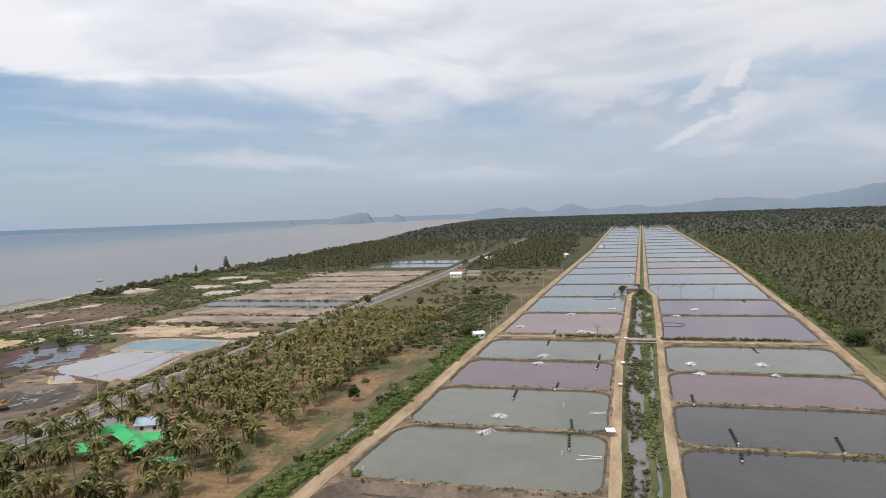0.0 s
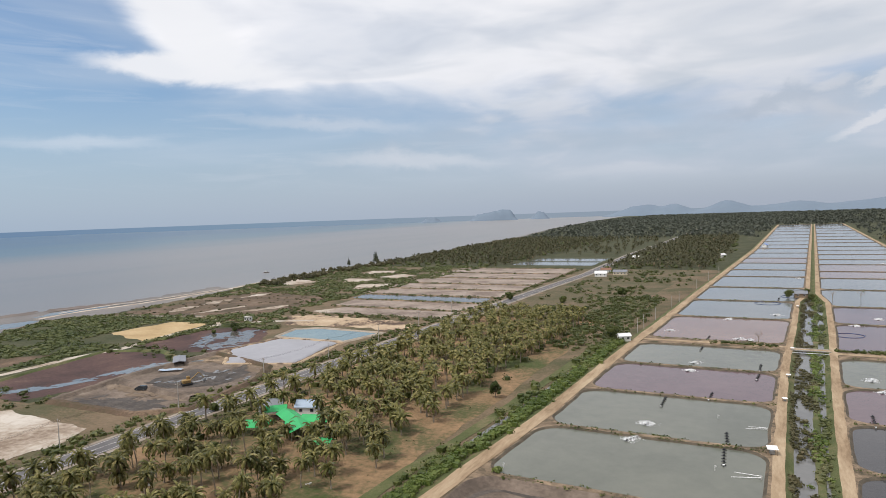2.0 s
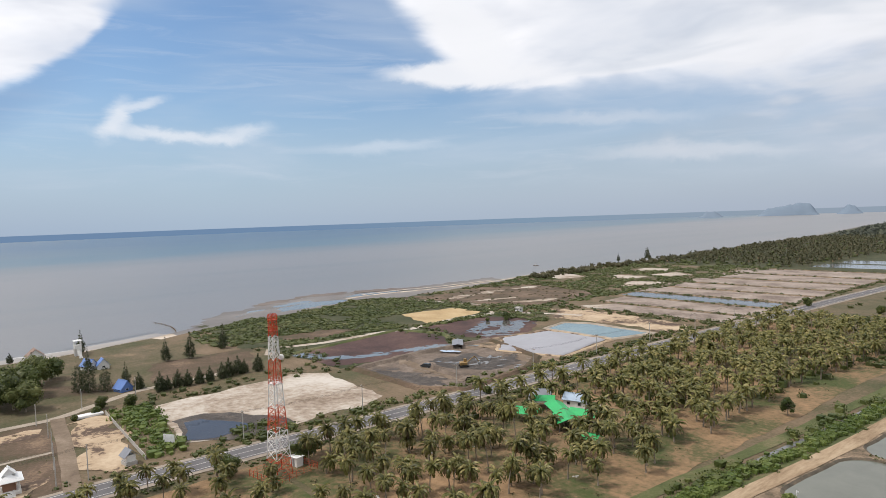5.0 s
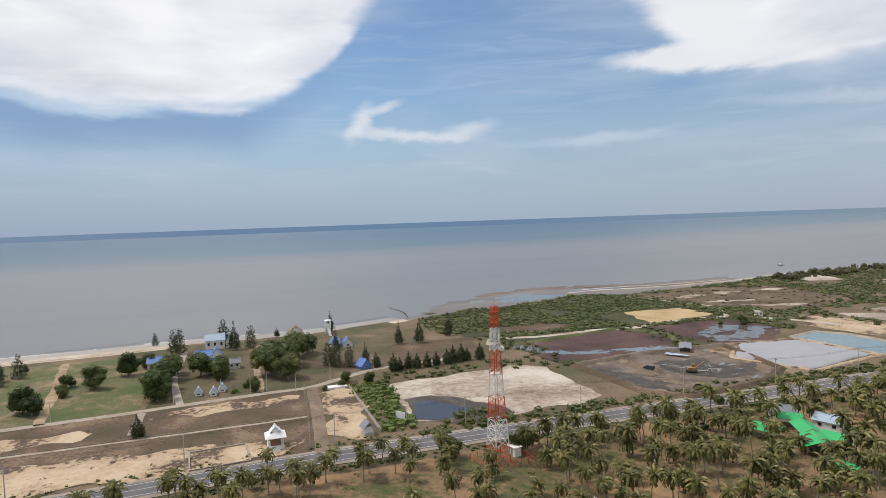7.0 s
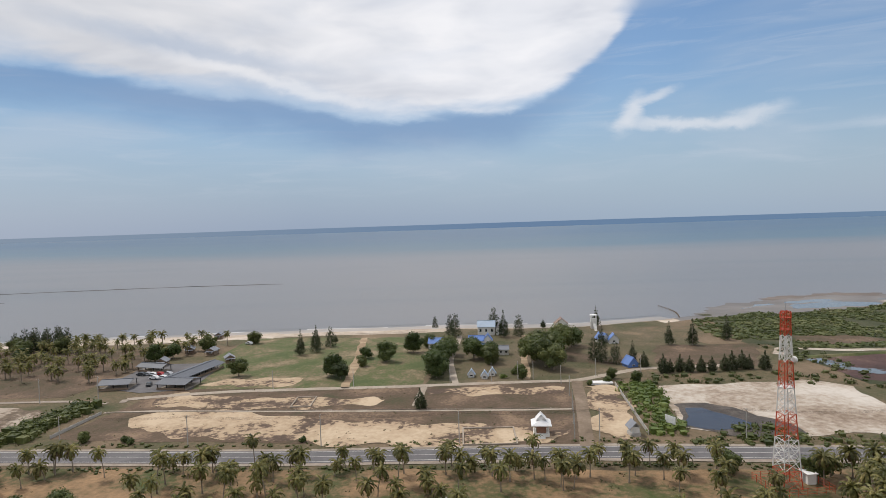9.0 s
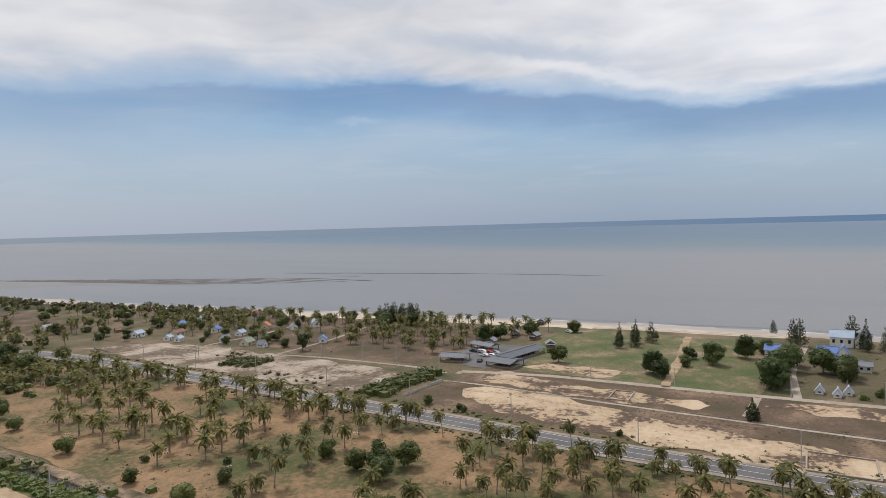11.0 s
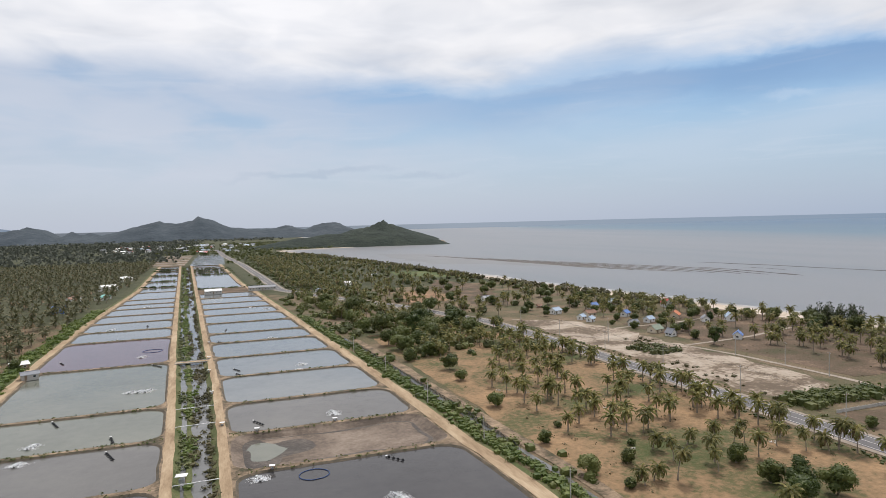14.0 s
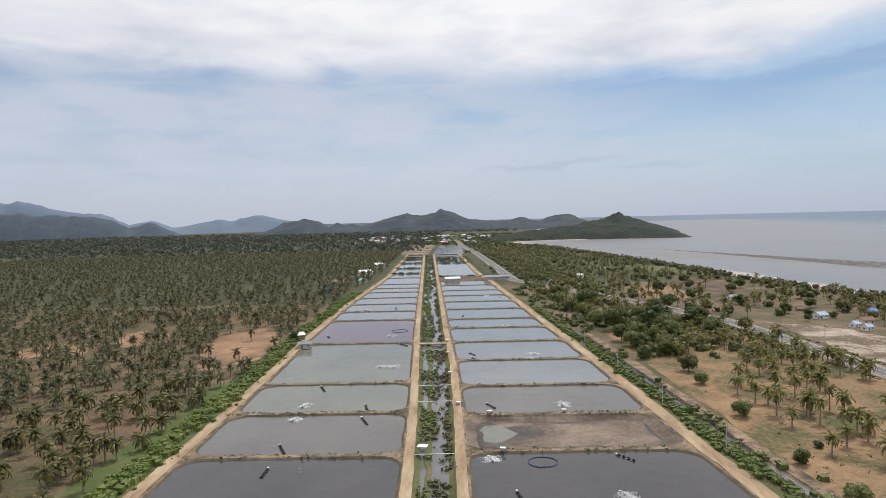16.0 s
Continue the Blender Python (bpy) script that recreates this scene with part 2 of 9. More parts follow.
def leafy(name, colours, rough=0.6, amount=0.25, scales=(0.05, 0.6)):
    """Foliage: colour differs from leaf clump to leaf clump."""
    m = material(name, colours, rough, scales, 0, spec=0.25)
    k = Nodes(m.node_tree)
    shader = m.node_tree.nodes["Principled BSDF"]
    old = shader.inputs["Base Color"].links[0].from_socket
    r = k.node("ShaderNodeNewGeometry").outputs["Random Per Island"]
    o = k.node("ShaderNodeObjectInfo").outputs["Random"]
    hsv = k.node("ShaderNodeHueSaturation")
    v = k.math("ADD", 1.0 - amount, k.math("MULTIPLY", k.math("ADD", k.math("MULTIPLY", r, 0.65), k.math("MULTIPLY", o, 0.35)), 2 * amount))
    k.put(hsv.inputs["Value"], v)
    k.put(hsv.inputs["Hue"], k.math("ADD", 0.51, k.math("MULTIPLY", r, -0.03)))
    k.put(hsv.inputs["Color"], old)
    k.put(shader.inputs["Base Color"], hsv.outputs[0])
    # thin leaves let light through
    glow = k.node("ShaderNodeBsdfTranslucent")
    k.put(glow.inputs[0], hsv.outputs[0])
    blend = k.node("ShaderNodeMixShader")
    blend.inputs[0].default_value = 0.28
    k.links.new(shader.outputs[0], blend.inputs[1])
    k.links.new(glow.outputs[0], blend.inputs[2])
    k.links.new(blend.outputs[0], m.node_tree.nodes["Material Output"].inputs[0])
    return m


def plain(name, colour, rough=0.6, metal=0.0, vary=0.12, scale=0.8):
    dark = tuple(c * (1 - vary) for c in colour)
    light = tuple(min(1.0, c * (1 + vary)) for c in colour)
    return material(name, [dark, colour, light], rough, (scale * 0.3, scale * 4), 0.15, 6.0, metal, 0.4, depth=0.02)


def ground_material():
    """Dry soil, thin grass and scrub."""
    m = material("soil", [(0.056, 0.065, 0.028), (0.099, 0.084, 0.045), (0.150, 0.110, 0.069), (0.202, 0.146, 0.095)], 0.95, (0.035, 0.9), 0.6, 1.2, stops=[0.36, 0.46, 0.54, 0.66], depth=0.3)
    return m


ground_material()
material("plantation_floor", [(0.055, 0.065, 0.025), (0.097, 0.082, 0.044), (0.143, 0.101, 0.061), (0.202, 0.129, 0.071)], 0.95, (0.045, 0.7), 0.8, 1.1, stops=[0.36, 0.45, 0.53, 0.64], depth=0.35)
material("dry_grass", [(0.056, 0.062, 0.026), (0.09, 0.08, 0.042), (0.13, 0.10, 0.062), (0.24, 0.175, 0.11)], 0.95, (0.05, 0.8), 0.6, 1.3, stops=[0.36, 0.46, 0.57, 0.69], depth=0.25)
material("lawn", [(0.064, 0.086, 0.027), (0.088, 0.103, 0.037), (0.13, 0.113, 0.058), (0.27, 0.205, 0.13)], 0.9, (0.06, 0.9), 0.5, 1.6, stops=[0.40, 0.47, 0.525, 0.64], depth=0.15)
material("grass_bank", [(0.05, 0.066, 0.022), (0.088, 0.10, 0.038), (0.17, 0.14, 0.078)], 0.95, (0.09, 1.5), 0.6, 2.0, depth=0.2)
material("scrub_floor", [(0.036, 0.043, 0.019), (0.056, 0.06, 0.028), (0.10, 0.085, 0.05)], 0.95, (0.05, 0.8), 0.6, 1.0, stops=[0.38, 0.52, 0.68], depth=0.3)
material("grove_floor", [(0.06, 0.076, 0.024), (0.105, 0.092, 0.042), (0.205, 0.135, 0.074), (0.33, 0.21, 0.115)], 0.95, (0.04, 0.7), 0.7, 1.1, stops=[0.38, 0.45, 0.515, 0.66], depth=0.3)
material("grey_lot", [(0.115, 0.086, 0.06), (0.165, 0.125, 0.09), (0.31, 0.255, 0.20), (0.40, 0.345, 0.285)], 0.95, (0.05, 0.55), 0.5, 0.8, stops=[0.42, 0.475, 0.515, 0.63], depth=0.2)
material("orange_soil", [(0.13, 0.10, 0.05), (0.23, 0.14, 0.082), (0.32, 0.20, 0.12)], 0.95, (0.06, 0.8), 0.6, 1.2, stops=[0.38, 0.48, 0.62], depth=0.2)
material("shoal", [(0.125, 0.112, 0.102), (0.155, 0.142, 0.132), (0.185, 0.172, 0.163)], 0.35, (0.03, 0.3), 0.2, 0.8, depth=0.06, stretch=(1, 0.3, 1))
material("brown_field", [(0.056, 0.056, 0.026), (0.088, 0.064, 0.04), (0.12, 0.082, 0.056), (0.23, 0.16, 0.105)], 0.95, (0.05, 1.0), 0.6, 1.4, stops=[0.36, 0.46, 0.55, 0.66], depth=0.2)
material("tidal_marsh", [(0.062, 0.05, 0.03), (0.10, 0.072, 0.046), (0.145, 0.10, 0.068), (0.21, 0.165, 0.12)], 0.9, (0.04, 0.7), 0.4, 1.0, stops=[0.38, 0.48, 0.57, 0.70], depth=0.15)
material("tidal_bank", [(0.10, 0.076, 0.06), (0.145, 0.112, 0.09), (0.20, 0.16, 0.13)], 0.6, (0.04, 0.4), 0.3, 0.8, depth=0.08, stretch=(1, 0.4, 1))
material("fresh_grass", [(0.056, 0.08, 0.022), (0.085, 0.108, 0.034), (0.15, 0.135, 0.065)], 0.9, (0.08, 0.9), 0.6, 1.6, stops=[0.38, 0.52, 0.68], depth=0.2)
material("marsh", [(0.045, 0.027, 0.025), (0.072, 0.04, 0.036), (0.105, 0.062, 0.05), (0.26, 0.21, 0.165)], 0.85, (0.05, 0.8), 0.4, 1.0, stops=[0.38, 0.48, 0.60, 0.74], depth=0.15)
material("sand", [(0.085, 0.06, 0.044), (0.135, 0.092, 0.066), (0.37, 0.275, 0.18), (0.49, 0.385, 0.27)], 0.95, (0.055, 0.6), 0.5, 1.2, stops=[0.41, 0.455, 0.49, 0.62], depth=0.15)
material("yellow_sand", [(0.324, 0.225, 0.113), (0.414, 0.302, 0.162), (0.477, 0.360, 0.211)], 0.95, (0.06, 0.5), 0.6, 0.7, depth=0.3)
material("white_sand", [(0.20, 0.15, 0.11), (0.31, 0.25, 0.195), (0.42, 0.365, 0.305), (0.52, 0.475, 0.42)], 0.95, (0.04, 0.45), 0.5, 0.8, stops=[0.38, 0.45, 0.52, 0.62], depth=0.2)
material("beach_sand", [(0.30, 0.235, 0.175), (0.46, 0.385, 0.31), (0.58, 0.51, 0.43)], 0.9, (0.07, 0.8), 0.3, 1.0, depth=0.1)
material("wet_sand", [(0.20, 0.175, 0.15), (0.29, 0.25, 0.21), (0.36, 0.31, 0.26)], 0.35, (0.03, 0.3), 0.15, 0.6, spec=0.5, depth=0.05, stretch=(1, 0.35, 1))
material("dirt_road", [(0.21, 0.145, 0.088), (0.32, 0.235, 0.15), (0.42, 0.325, 0.22)], 0.95, (0.16, 1.1), 0.5, 1.6, stops=[0.36, 0.5, 0.62], depth=0.1, stretch=(1.6, 0.3, 1.0))
material("bank_soil", [(0.055, 0.052, 0.03), (0.12, 0.09, 0.06), (0.21, 0.155, 0.105), (0.32, 0.235, 0.155)], 0.95, (0.18, 1.2), 0.6, 1.6, stops=[0.38, 0.45, 0.53, 0.64], depth=0.15)
material("dry_mud", [(0.085, 0.066, 0.052), (0.13, 0.10, 0.078), (0.18, 0.14, 0.11), (0.24, 0.195, 0.155)], 0.85, (0.08, 0.8), 0.6, 1.2, stops=[0.38, 0.47, 0.55, 0.66], depth=0.2)
material("wet_mud", [(0.034, 0.029, 0.026), (0.066, 0.055, 0.047), (0.135, 0.112, 0.094)], 0.7, (0.12, 0.9), 0.7, 1.0, spec=0.3, depth=0.3)
material("salt_flat", [(0.13, 0.098, 0.078), (0.205, 0.16, 0.13), (0.28, 0.228, 0.19), (0.35, 0.295, 0.25)], 0.8, (0.05, 0.5), 0.3, 1.0, stops=[0.37, 0.45, 0.53, 0.66], depth=0.08)
material("asphalt", [(0.095, 0.09, 0.094), (0.122, 0.117, 0.12), (0.155, 0.148, 0.148)], 0.85, (0.12, 2.5), 0.2, 6.0, depth=0.02)
material("concrete_lane", [(0.25, 0.205, 0.16), (0.33, 0.28, 0.225), (0.40, 0.35, 0.29)], 0.9, (0.15, 2.0), 0.2, 4.0, depth=0.03)
plain("road_paint", (0.52, 0.50, 0.47), 0.7)
material("kerb_stone", [(0.20, 0.165, 0.13), (0.28, 0.235, 0.19), (0.36, 0.31, 0.255)], 0.9, (0.15, 1.2), 0.3, 3.0, depth=0.04)
water("pond_green", [(0.108, 0.114, 0.094), (0.132, 0.138, 0.114), (0.155, 0.158, 0.13)])
water("pond_purple", [(0.10, 0.068, 0.08), (0.122, 0.084, 0.096), (0.145, 0.10, 0.11)])
water("pond_red", [(0.16, 0.10, 0.09), (0.19, 0.125, 0.11), (0.215, 0.145, 0.125)])
water("pond_grey", [(0.085, 0.08, 0.075), (0.105, 0.10, 0.095), (0.125, 0.12, 0.11)])
water("pond_dark", [(0.040, 0.038, 0.040), (0.052, 0.05, 0.052), (0.066, 0.063, 0.063)])
water("pond_blue", [(0.135, 0.146, 0.152), (0.16, 0.172, 0.176), (0.18, 0.19, 0.192)])
water("pond_teal", [(0.11, 0.17, 0.185), (0.13, 0.20, 0.215), (0.16, 0.23, 0.24)])
water("canal_water", [(0.10, 0.10, 0.10), (0.13, 0.13, 0.128), (0.17, 0.168, 0.16)], 0.08)
plain("pond_liner", (0.30, 0.30, 0.325), 0.5, 0, 0.14, 0.12)
plain("surf_foam", (0.55, 0.54, 0.53), 0.7)
# dark tone standing for the shaded faces of low waves
plain("wave_shade", (0.135, 0.138, 0.14), 0.35)
plain("foam", (0.82, 0.83, 0.84), 0.6)
leafy("palm_leaf", [(0.049, 0.060, 0.017), (0.124, 0.124, 0.035), (0.325, 0.288, 0.112)], 0.42, 0.66, (0.5, 2.0))
leafy("palm_dry", [(0.20, 0.145, 0.08), (0.29, 0.22, 0.13), (0.40, 0.32, 0.21)], 0.8, 0.35)
# farther palms: the frond colour again, dulled and greyed for haze
leafy("palm_far_hazed", [(0.048, 0.055, 0.027), (0.092, 0.094, 0.046), (0.205, 0.178, 0.10)], 0.6, 0.45, (0.3, 1.2))
leafy("leaf_dark", [(0.034, 0.054, 0.014), (0.062, 0.09, 0.024), (0.105, 0.132, 0.042)], 0.5, 0.42)
leafy("leaf_mid", [(0.052, 0.074, 0.02), (0.092, 0.114, 0.033), (0.15, 0.162, 0.058)], 0.5, 0.45)
leafy("leaf_bright", [(0.074, 0.112, 0.025), (0.118, 0.166, 0.04), (0.182, 0.215, 0.068)], 0.5, 0.38)
leafy("leaf_olive", [(0.07, 0.066, 0.032), (0.105, 0.10, 0.046), (0.155, 0.135, 0.07)], 0.6, 0.35)
# far wood: leaf green greyed and lightened to hold the distance haze
leafy("far_leaf_hazed", [(0.064, 0.076, 0.062), (0.086, 0.096, 0.076), (0.115, 0.12, 0.092)], 0.8, 0.25)
leafy("leaf_scrub", [(0.066, 0.086, 0.03), (0.098, 0.118, 0.042), (0.145, 0.152, 0.066)], 0.6, 0.3)
leafy("leaf_wood", [(0.06, 0.08, 0.028), (0.10, 0.116, 0.044), (0.16, 0.16, 0.07)], 0.55, 0.42)
leafy("leaf_light", [(0.085, 0.115, 0.03), (0.13, 0.155, 0.046), (0.19, 0.205, 0.075)], 0.5, 0.35)
leafy("needle", [(0.032, 0.044, 0.021), (0.052, 0.066, 0.03), (0.082, 0.094, 0.046)], 0.6)
material("bark", [(0.16, 0.13, 0.10), (0.24, 0.20, 0.155), (0.32, 0.27, 0.21)], 0.95, (0.6, 5.0), 0.5, 6.0, depth=0.03)
plain("wall_white", (0.72, 0.71, 0.68), 0.8)
plain("wall_cream", (0.60, 0.52, 0.40), 0.8)
plain("roof_blue", (0.11, 0.20, 0.46), 0.45)
plain("roof_pale_blue", (0.34, 0.42, 0.52), 0.45)
plain("roof_red", (0.46, 0.05, 0.045), 0.5)
plain("roof_orange", (0.50, 0.17, 0.07), 0.55)
plain("roof_grey", (0.20, 0.21, 0.235), 0.5)
plain("roof_slate", (0.085, 0.095, 0.115), 0.55)
plain("roof_white", (0.74, 0.74, 0.73), 0.45)
plain("roof_brown", (0.25, 0.17, 0.13), 0.7)
plain("roof_green", (0.035, 0.38, 0.12), 0.5)
plain("roof_rust", (0.22, 0.12, 0.08), 0.7)
plain("tower_red", (0.50, 0.075, 0.03), 0.5)
plain("tower_white", (0.72, 0.70, 0.68), 0.5)
plain("black_plastic", (0.02, 0.02, 0.022), 0.5)
plain("blue_plastic", (0.025, 0.06, 0.17), 0.5)
plain("grey_metal", (0.35, 0.36, 0.37), 0.45, 0.6)
plain("dark_glass", (0.03, 0.035, 0.04), 0.1)
plain("rubber", (0.02, 0.02, 0.02), 0.8)
plain("timber", (0.22, 0.16, 0.11), 0.8)
plain("concrete_post", (0.42, 0.40, 0.37), 0.9)
for car_name, car_col in (("car_white", (0.75, 0.75, 0.75)), ("car_red", (0.38, 0.03, 0.03)), ("car_dark", (0.04, 0.045, 0.05)), ("car_silver", (0.45, 0.46, 0.48))):
    plain(car_name, car_col, 0.25, 0.0, 0.03)
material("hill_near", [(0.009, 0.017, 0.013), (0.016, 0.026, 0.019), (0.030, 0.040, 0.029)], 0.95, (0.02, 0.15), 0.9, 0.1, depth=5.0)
# distance haze is mixed into these hill colours, bluer and paler further off
material("hill_mid_hazed", [(0.026, 0.038, 0.05), (0.042, 0.056, 0.07), (0.064, 0.08, 0.094)], 0.95, (0.012, 0.07), 0.8, 0.05, depth=6.0)
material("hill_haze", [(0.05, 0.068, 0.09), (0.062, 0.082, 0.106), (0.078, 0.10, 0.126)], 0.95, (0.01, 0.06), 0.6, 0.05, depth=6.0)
material("hill_far_hazed", [(0.115, 0.155, 0.21), (0.13, 0.17, 0.228), (0.145, 0.186, 0.245)], 0.95, (0.004, 0.02), 0.3, 0.02, depth=8.0)
material("tidal_sand", [(0.115, 0.098, 0.084), (0.155, 0.136, 0.12), (0.21, 0.188, 0.168)], 0.5, (0.03, 0.3), 0.2, 0.8, depth=0.06, stretch=(1, 0.4, 1))
material("reef", [(0.045, 0.036, 0.031), (0.066, 0.054, 0.046), (0.095, 0.08, 0.068)], 0.7, (0.05, 0.4), 0.4, 0.8, depth=0.1)
material("gravel", [(0.125, 0.092, 0.064), (0.185, 0.14, 0.10), (0.255, 0.198, 0.148)], 0.95, (0.12, 1.2), 0.4, 3.0, depth=0.06)
# palest ridge: its blue-grey colour holds the horizon haze
material("hill_faint_hazed", [(0.158, 0.205, 0.262), (0.168, 0.216, 0.274), (0.178, 0.228, 0.286)], 0.95, (0.004, 0.02), 0.2, 0.02, depth=8.0)
material("rock", [(0.22, 0.17, 0.13), (0.34, 0.27, 0.21), (0.45, 0.38, 0.31)], 0.9, (0.06, 0.5), 0.7, 0.4, depth=1.0)


def sea_material():
    """Muddy near the shore, blue-green further out."""
    m = bpy.data.materials.new("sea")
    m.use_nodes = True
    k = Nodes(m.node_tree)
    sh = m.node_tree.nodes["Principled BSDF"]
    where = k.node("ShaderNodeNewGeometry").outputs["Position"]
    sep = k.node("ShaderNodeSeparateXYZ")
    k.put(sep.inputs[0], where)
    drift = k.noise(k.scaled(where, (1.0, 0.25, 1.0)), 0.0022, 4.0, 0.55, 0.5)
    off = k.math("ADD", sep.outputs[0], k.math("MULTIPLY", k.math("SUBTRACT", drift, 0.5), 900.0))
    off = k.math("ADD", off, k.math("MULTIPLY", k.math("ABSOLUTE", sep.outputs[1]), 0.18))
    col = k.ramp(k.smooth(off, -400.0, -2700.0), [(0.0, (0.182, 0.176, 0.176)), (0.13, (0.196, 0.186, 0.186)), (0.26, (0.148, 0.16, 0.174)), (0.42, (0.078, 0.132, 0.17)), (1.0, (0.045, 0.094, 0.162))])
    fine = k.noise(k.scaled(where, (1.0, 0.4, 1.0)), 0.012, 5.0, 0.6, 0.4)
    col = k.mix(k.math("MULTIPLY", k.smooth(fine, 0.5, 0.7), 0.18), col, (0.15, 0.155, 0.155))
    swath = k.noise(k.scaled(where, (1.0, 0.16, 1.0)), 0.0075, 4.0, 0.55, 0.6)
    col = k.mix(k.math("MULTIPLY", k.smooth(swath, 0.46, 0.64), 0.38), col, (0.128, 0.142, 0.152))
    k.put(sh.inputs["Base Color"], col)
    sh.inputs["Roughness"].default_value = 0.3
    sh.inputs["IOR"].default_value = 1.33
    sh.inputs["Specular IOR Level"].default_value = 0.25
    b = k.node("ShaderNodeBump")
    b.inputs["Strength"].default_value = 1.0
    b.inputs["Distance"].default_value = 0.12
    k.put(b.inputs["Height"], k.noise(k.scaled(where, (1.0, 0.5, 1.0)), 0.5, 4.0, 0.6))
    k.put(sh.inputs["Normal"], b.outputs[0])
    MATS["sea"] = m


sea_material()

# ---------------------------------------------------------------- builders
RNG = np.random.default_rng(7)


def mesh_of(name, verts, faces, mats, slots=None, smooth=False):
    me = bpy.data.meshes.new(name)
    me.from_pydata([tuple(v) for v in verts] if not isinstance(verts, np.ndarray) else verts.tolist(), [], faces if not isinstance(faces, np.ndarray) else faces.tolist())
    for m in mats:
        me.materials.append(MATS[m])
    if slots is not None:
        me.polygons.foreach_set("material_index", np.asarray(slots, dtype=np.int32))
    if smooth:
        me.polygons.foreach_set("use_smooth", np.ones(len(me.polygons), dtype=bool))
    me.update()
    return me


def piece(name, me, parent=None, label=""):
    ob = new(name, me)
    if parent is not None:
        ob.parent = parent
    if label:
        ob["label"] = label
    return ob


def part(name, bm, mat, parent, label=""):
    """Links a bmesh as one mesh object under a thing or a part."""
    me = bpy.data.meshes.new(name)
    bm.to_mesh(me)
    bm.free()
    me.materials.append(MATS[mat])
    return piece(name, me, parent, label)


def empty(name, x, y, z=0.0, turn=0.0):
    ob = new(name)
    ob.matrix_basis = pose(x, y, z, 0, 0, turn)
    return ob


def bm_box(bm, x0, y0, z0, x1, y1, z1, bevel=0.0):
    vs = [bm.verts.new(p) for p in ((x0, y0, z0), (x1, y0, z0), (x1, y1, z0), (x0, y1, z0), (x0, y0, z1), (x1, y0, z1), (x1, y1, z1), (x0, y1, z1))]
    fs = [bm.faces.new([vs[i] for i in f]) for f in ((3, 2, 1, 0), (4, 5, 6, 7), (0, 1, 5, 4), (1, 2, 6, 5), (2, 3, 7, 6), (3, 0, 4, 7))]
    if bevel:
        edges = {e for f in fs for e in f.edges}
        bmesh.ops.bevel(bm, geom=list(edges), offset=bevel, segments=1, affect="EDGES", profile=0.5)
    return bm


def box(*a):
    return bm_box(bmesh.new(), *a)


def bm_bar(bm, p, q, r, sides=6, r2=None):
    """A round bar from p to q."""
    p, q = Vector(p), Vector(q)
    ax = (q - p).normalized()
    u = ax.orthogonal().normalized()
    v = ax.cross(u)
    r2 = r if r2 is None else r2
    rings = []
    for c, rr in ((p, r), (q, r2)):
        rings.append([bm.verts.new(c + (u * math.cos(a) + v * math.sin(a)) * rr) for a in (2 * math.pi * i / sides for i in range(sides))])
    for i in range(sides):
        j = (i + 1) % sides
        bm.faces.new((rings[0][i], rings[0][j], rings[1][j], rings[1][i]))
    bm.faces.new(rings[0][::-1])
    bm.faces.new(rings[1])
    return bm


def bar(*a, **k):
    return bm_bar(bmesh.new(), *a, **k)


def bm_gable(bm, w, d, z0, rise, over=0.4, thick=0.12):
    """A gable roof: ridge along x, w long, d deep."""
    x, y = w / 2 + over, d / 2 + over
    drop = rise * over / (d / 2)
    prof = [(-y, z0 - drop), (0, z0 + rise), (y, z0 - drop), (y, z0 - drop + thick), (0, z0 + rise + thick), (-y, z0 - drop + thick)]
    a = [bm.verts.new((-x, p, q)) for p, q in prof]
    b = [bm.verts.new((x, p, q)) for p, q in prof]
    n = len(prof)
    for i in range(n):
        bm.faces.new((a[i], b[i], b[(i + 1) % n], a[(i + 1) % n]))
    bm.faces.new((a[0], a[1], a[4], a[5])), bm.faces.new((a[1], a[2], a[3], a[4]))
    bm.faces.new((b[1], b[0], b[5], b[4])), bm.faces.new((b[2], b[1], b[4], b[3]))
    return bm


def bm_hip(bm, w, d, z0, rise, over=0.5, top=0.0):
    x, y = w / 2 + over, d / 2 + over
    rx = max(0.02, x - y) if not top else top
    base = [bm.verts.new(p) for p in ((-x, -y, z0), (x, -y, z0), (x, y, z0), (-x, y, z0))]
    low = [bm.verts.new((v.co.x, v.co.y, z0 - 0.12)) for v in base]
    r = [bm.verts.new((-rx, 0, z0 + rise)), bm.verts.new((rx, 0, z0 + rise))]
    bm.faces.new((base[0], base[1], r[1], r[0])), bm.faces.new((base[2], base[3], r[0], r[1]))
    bm.faces.new((base[1], base[2], r[1])), bm.faces.new((base[3], base[0], r[0]))
    for i in range(4):
        bm.faces.new((low[i], low[(i + 1) % 4], base[(i + 1) % 4], base[i]))
    bm.faces.new(low[::-1])
    return bm


# ---------------------------------------------------------------- the plan
def centre(y):
    """Canal centre line."""
    a = abs(y)
    return 5.0 + 1.0e-4 * a * a if a < 330 else 15.9 + 0.05 * (a - 330)


def half_canal(y):
    if y > 0:
        return float(np.interp(y, [120, 260, 430, 470], [4.4, 6.0, 6.0, 1.2]))
    return float(np.interp(-y, [120, 260], [4.4, 6.0]))


def west_edge(y):
    return float(np.interp(y, [-1100, -700, -585, -420, -310, -160, -130, 120, 170, 460, 900, 1900], [-50, -52, -58, -63, -66, -69, -71, -71, -68, -68, -65, -80]))


def east_edge(y):
    return float(np.interp(y, [-1100, -667, -450, -320, -140, 120, 300, 450, 650, 1020, 1900], [36, 44, 60, 65, 68, 69, 76, 79, 83, 79, 66]))


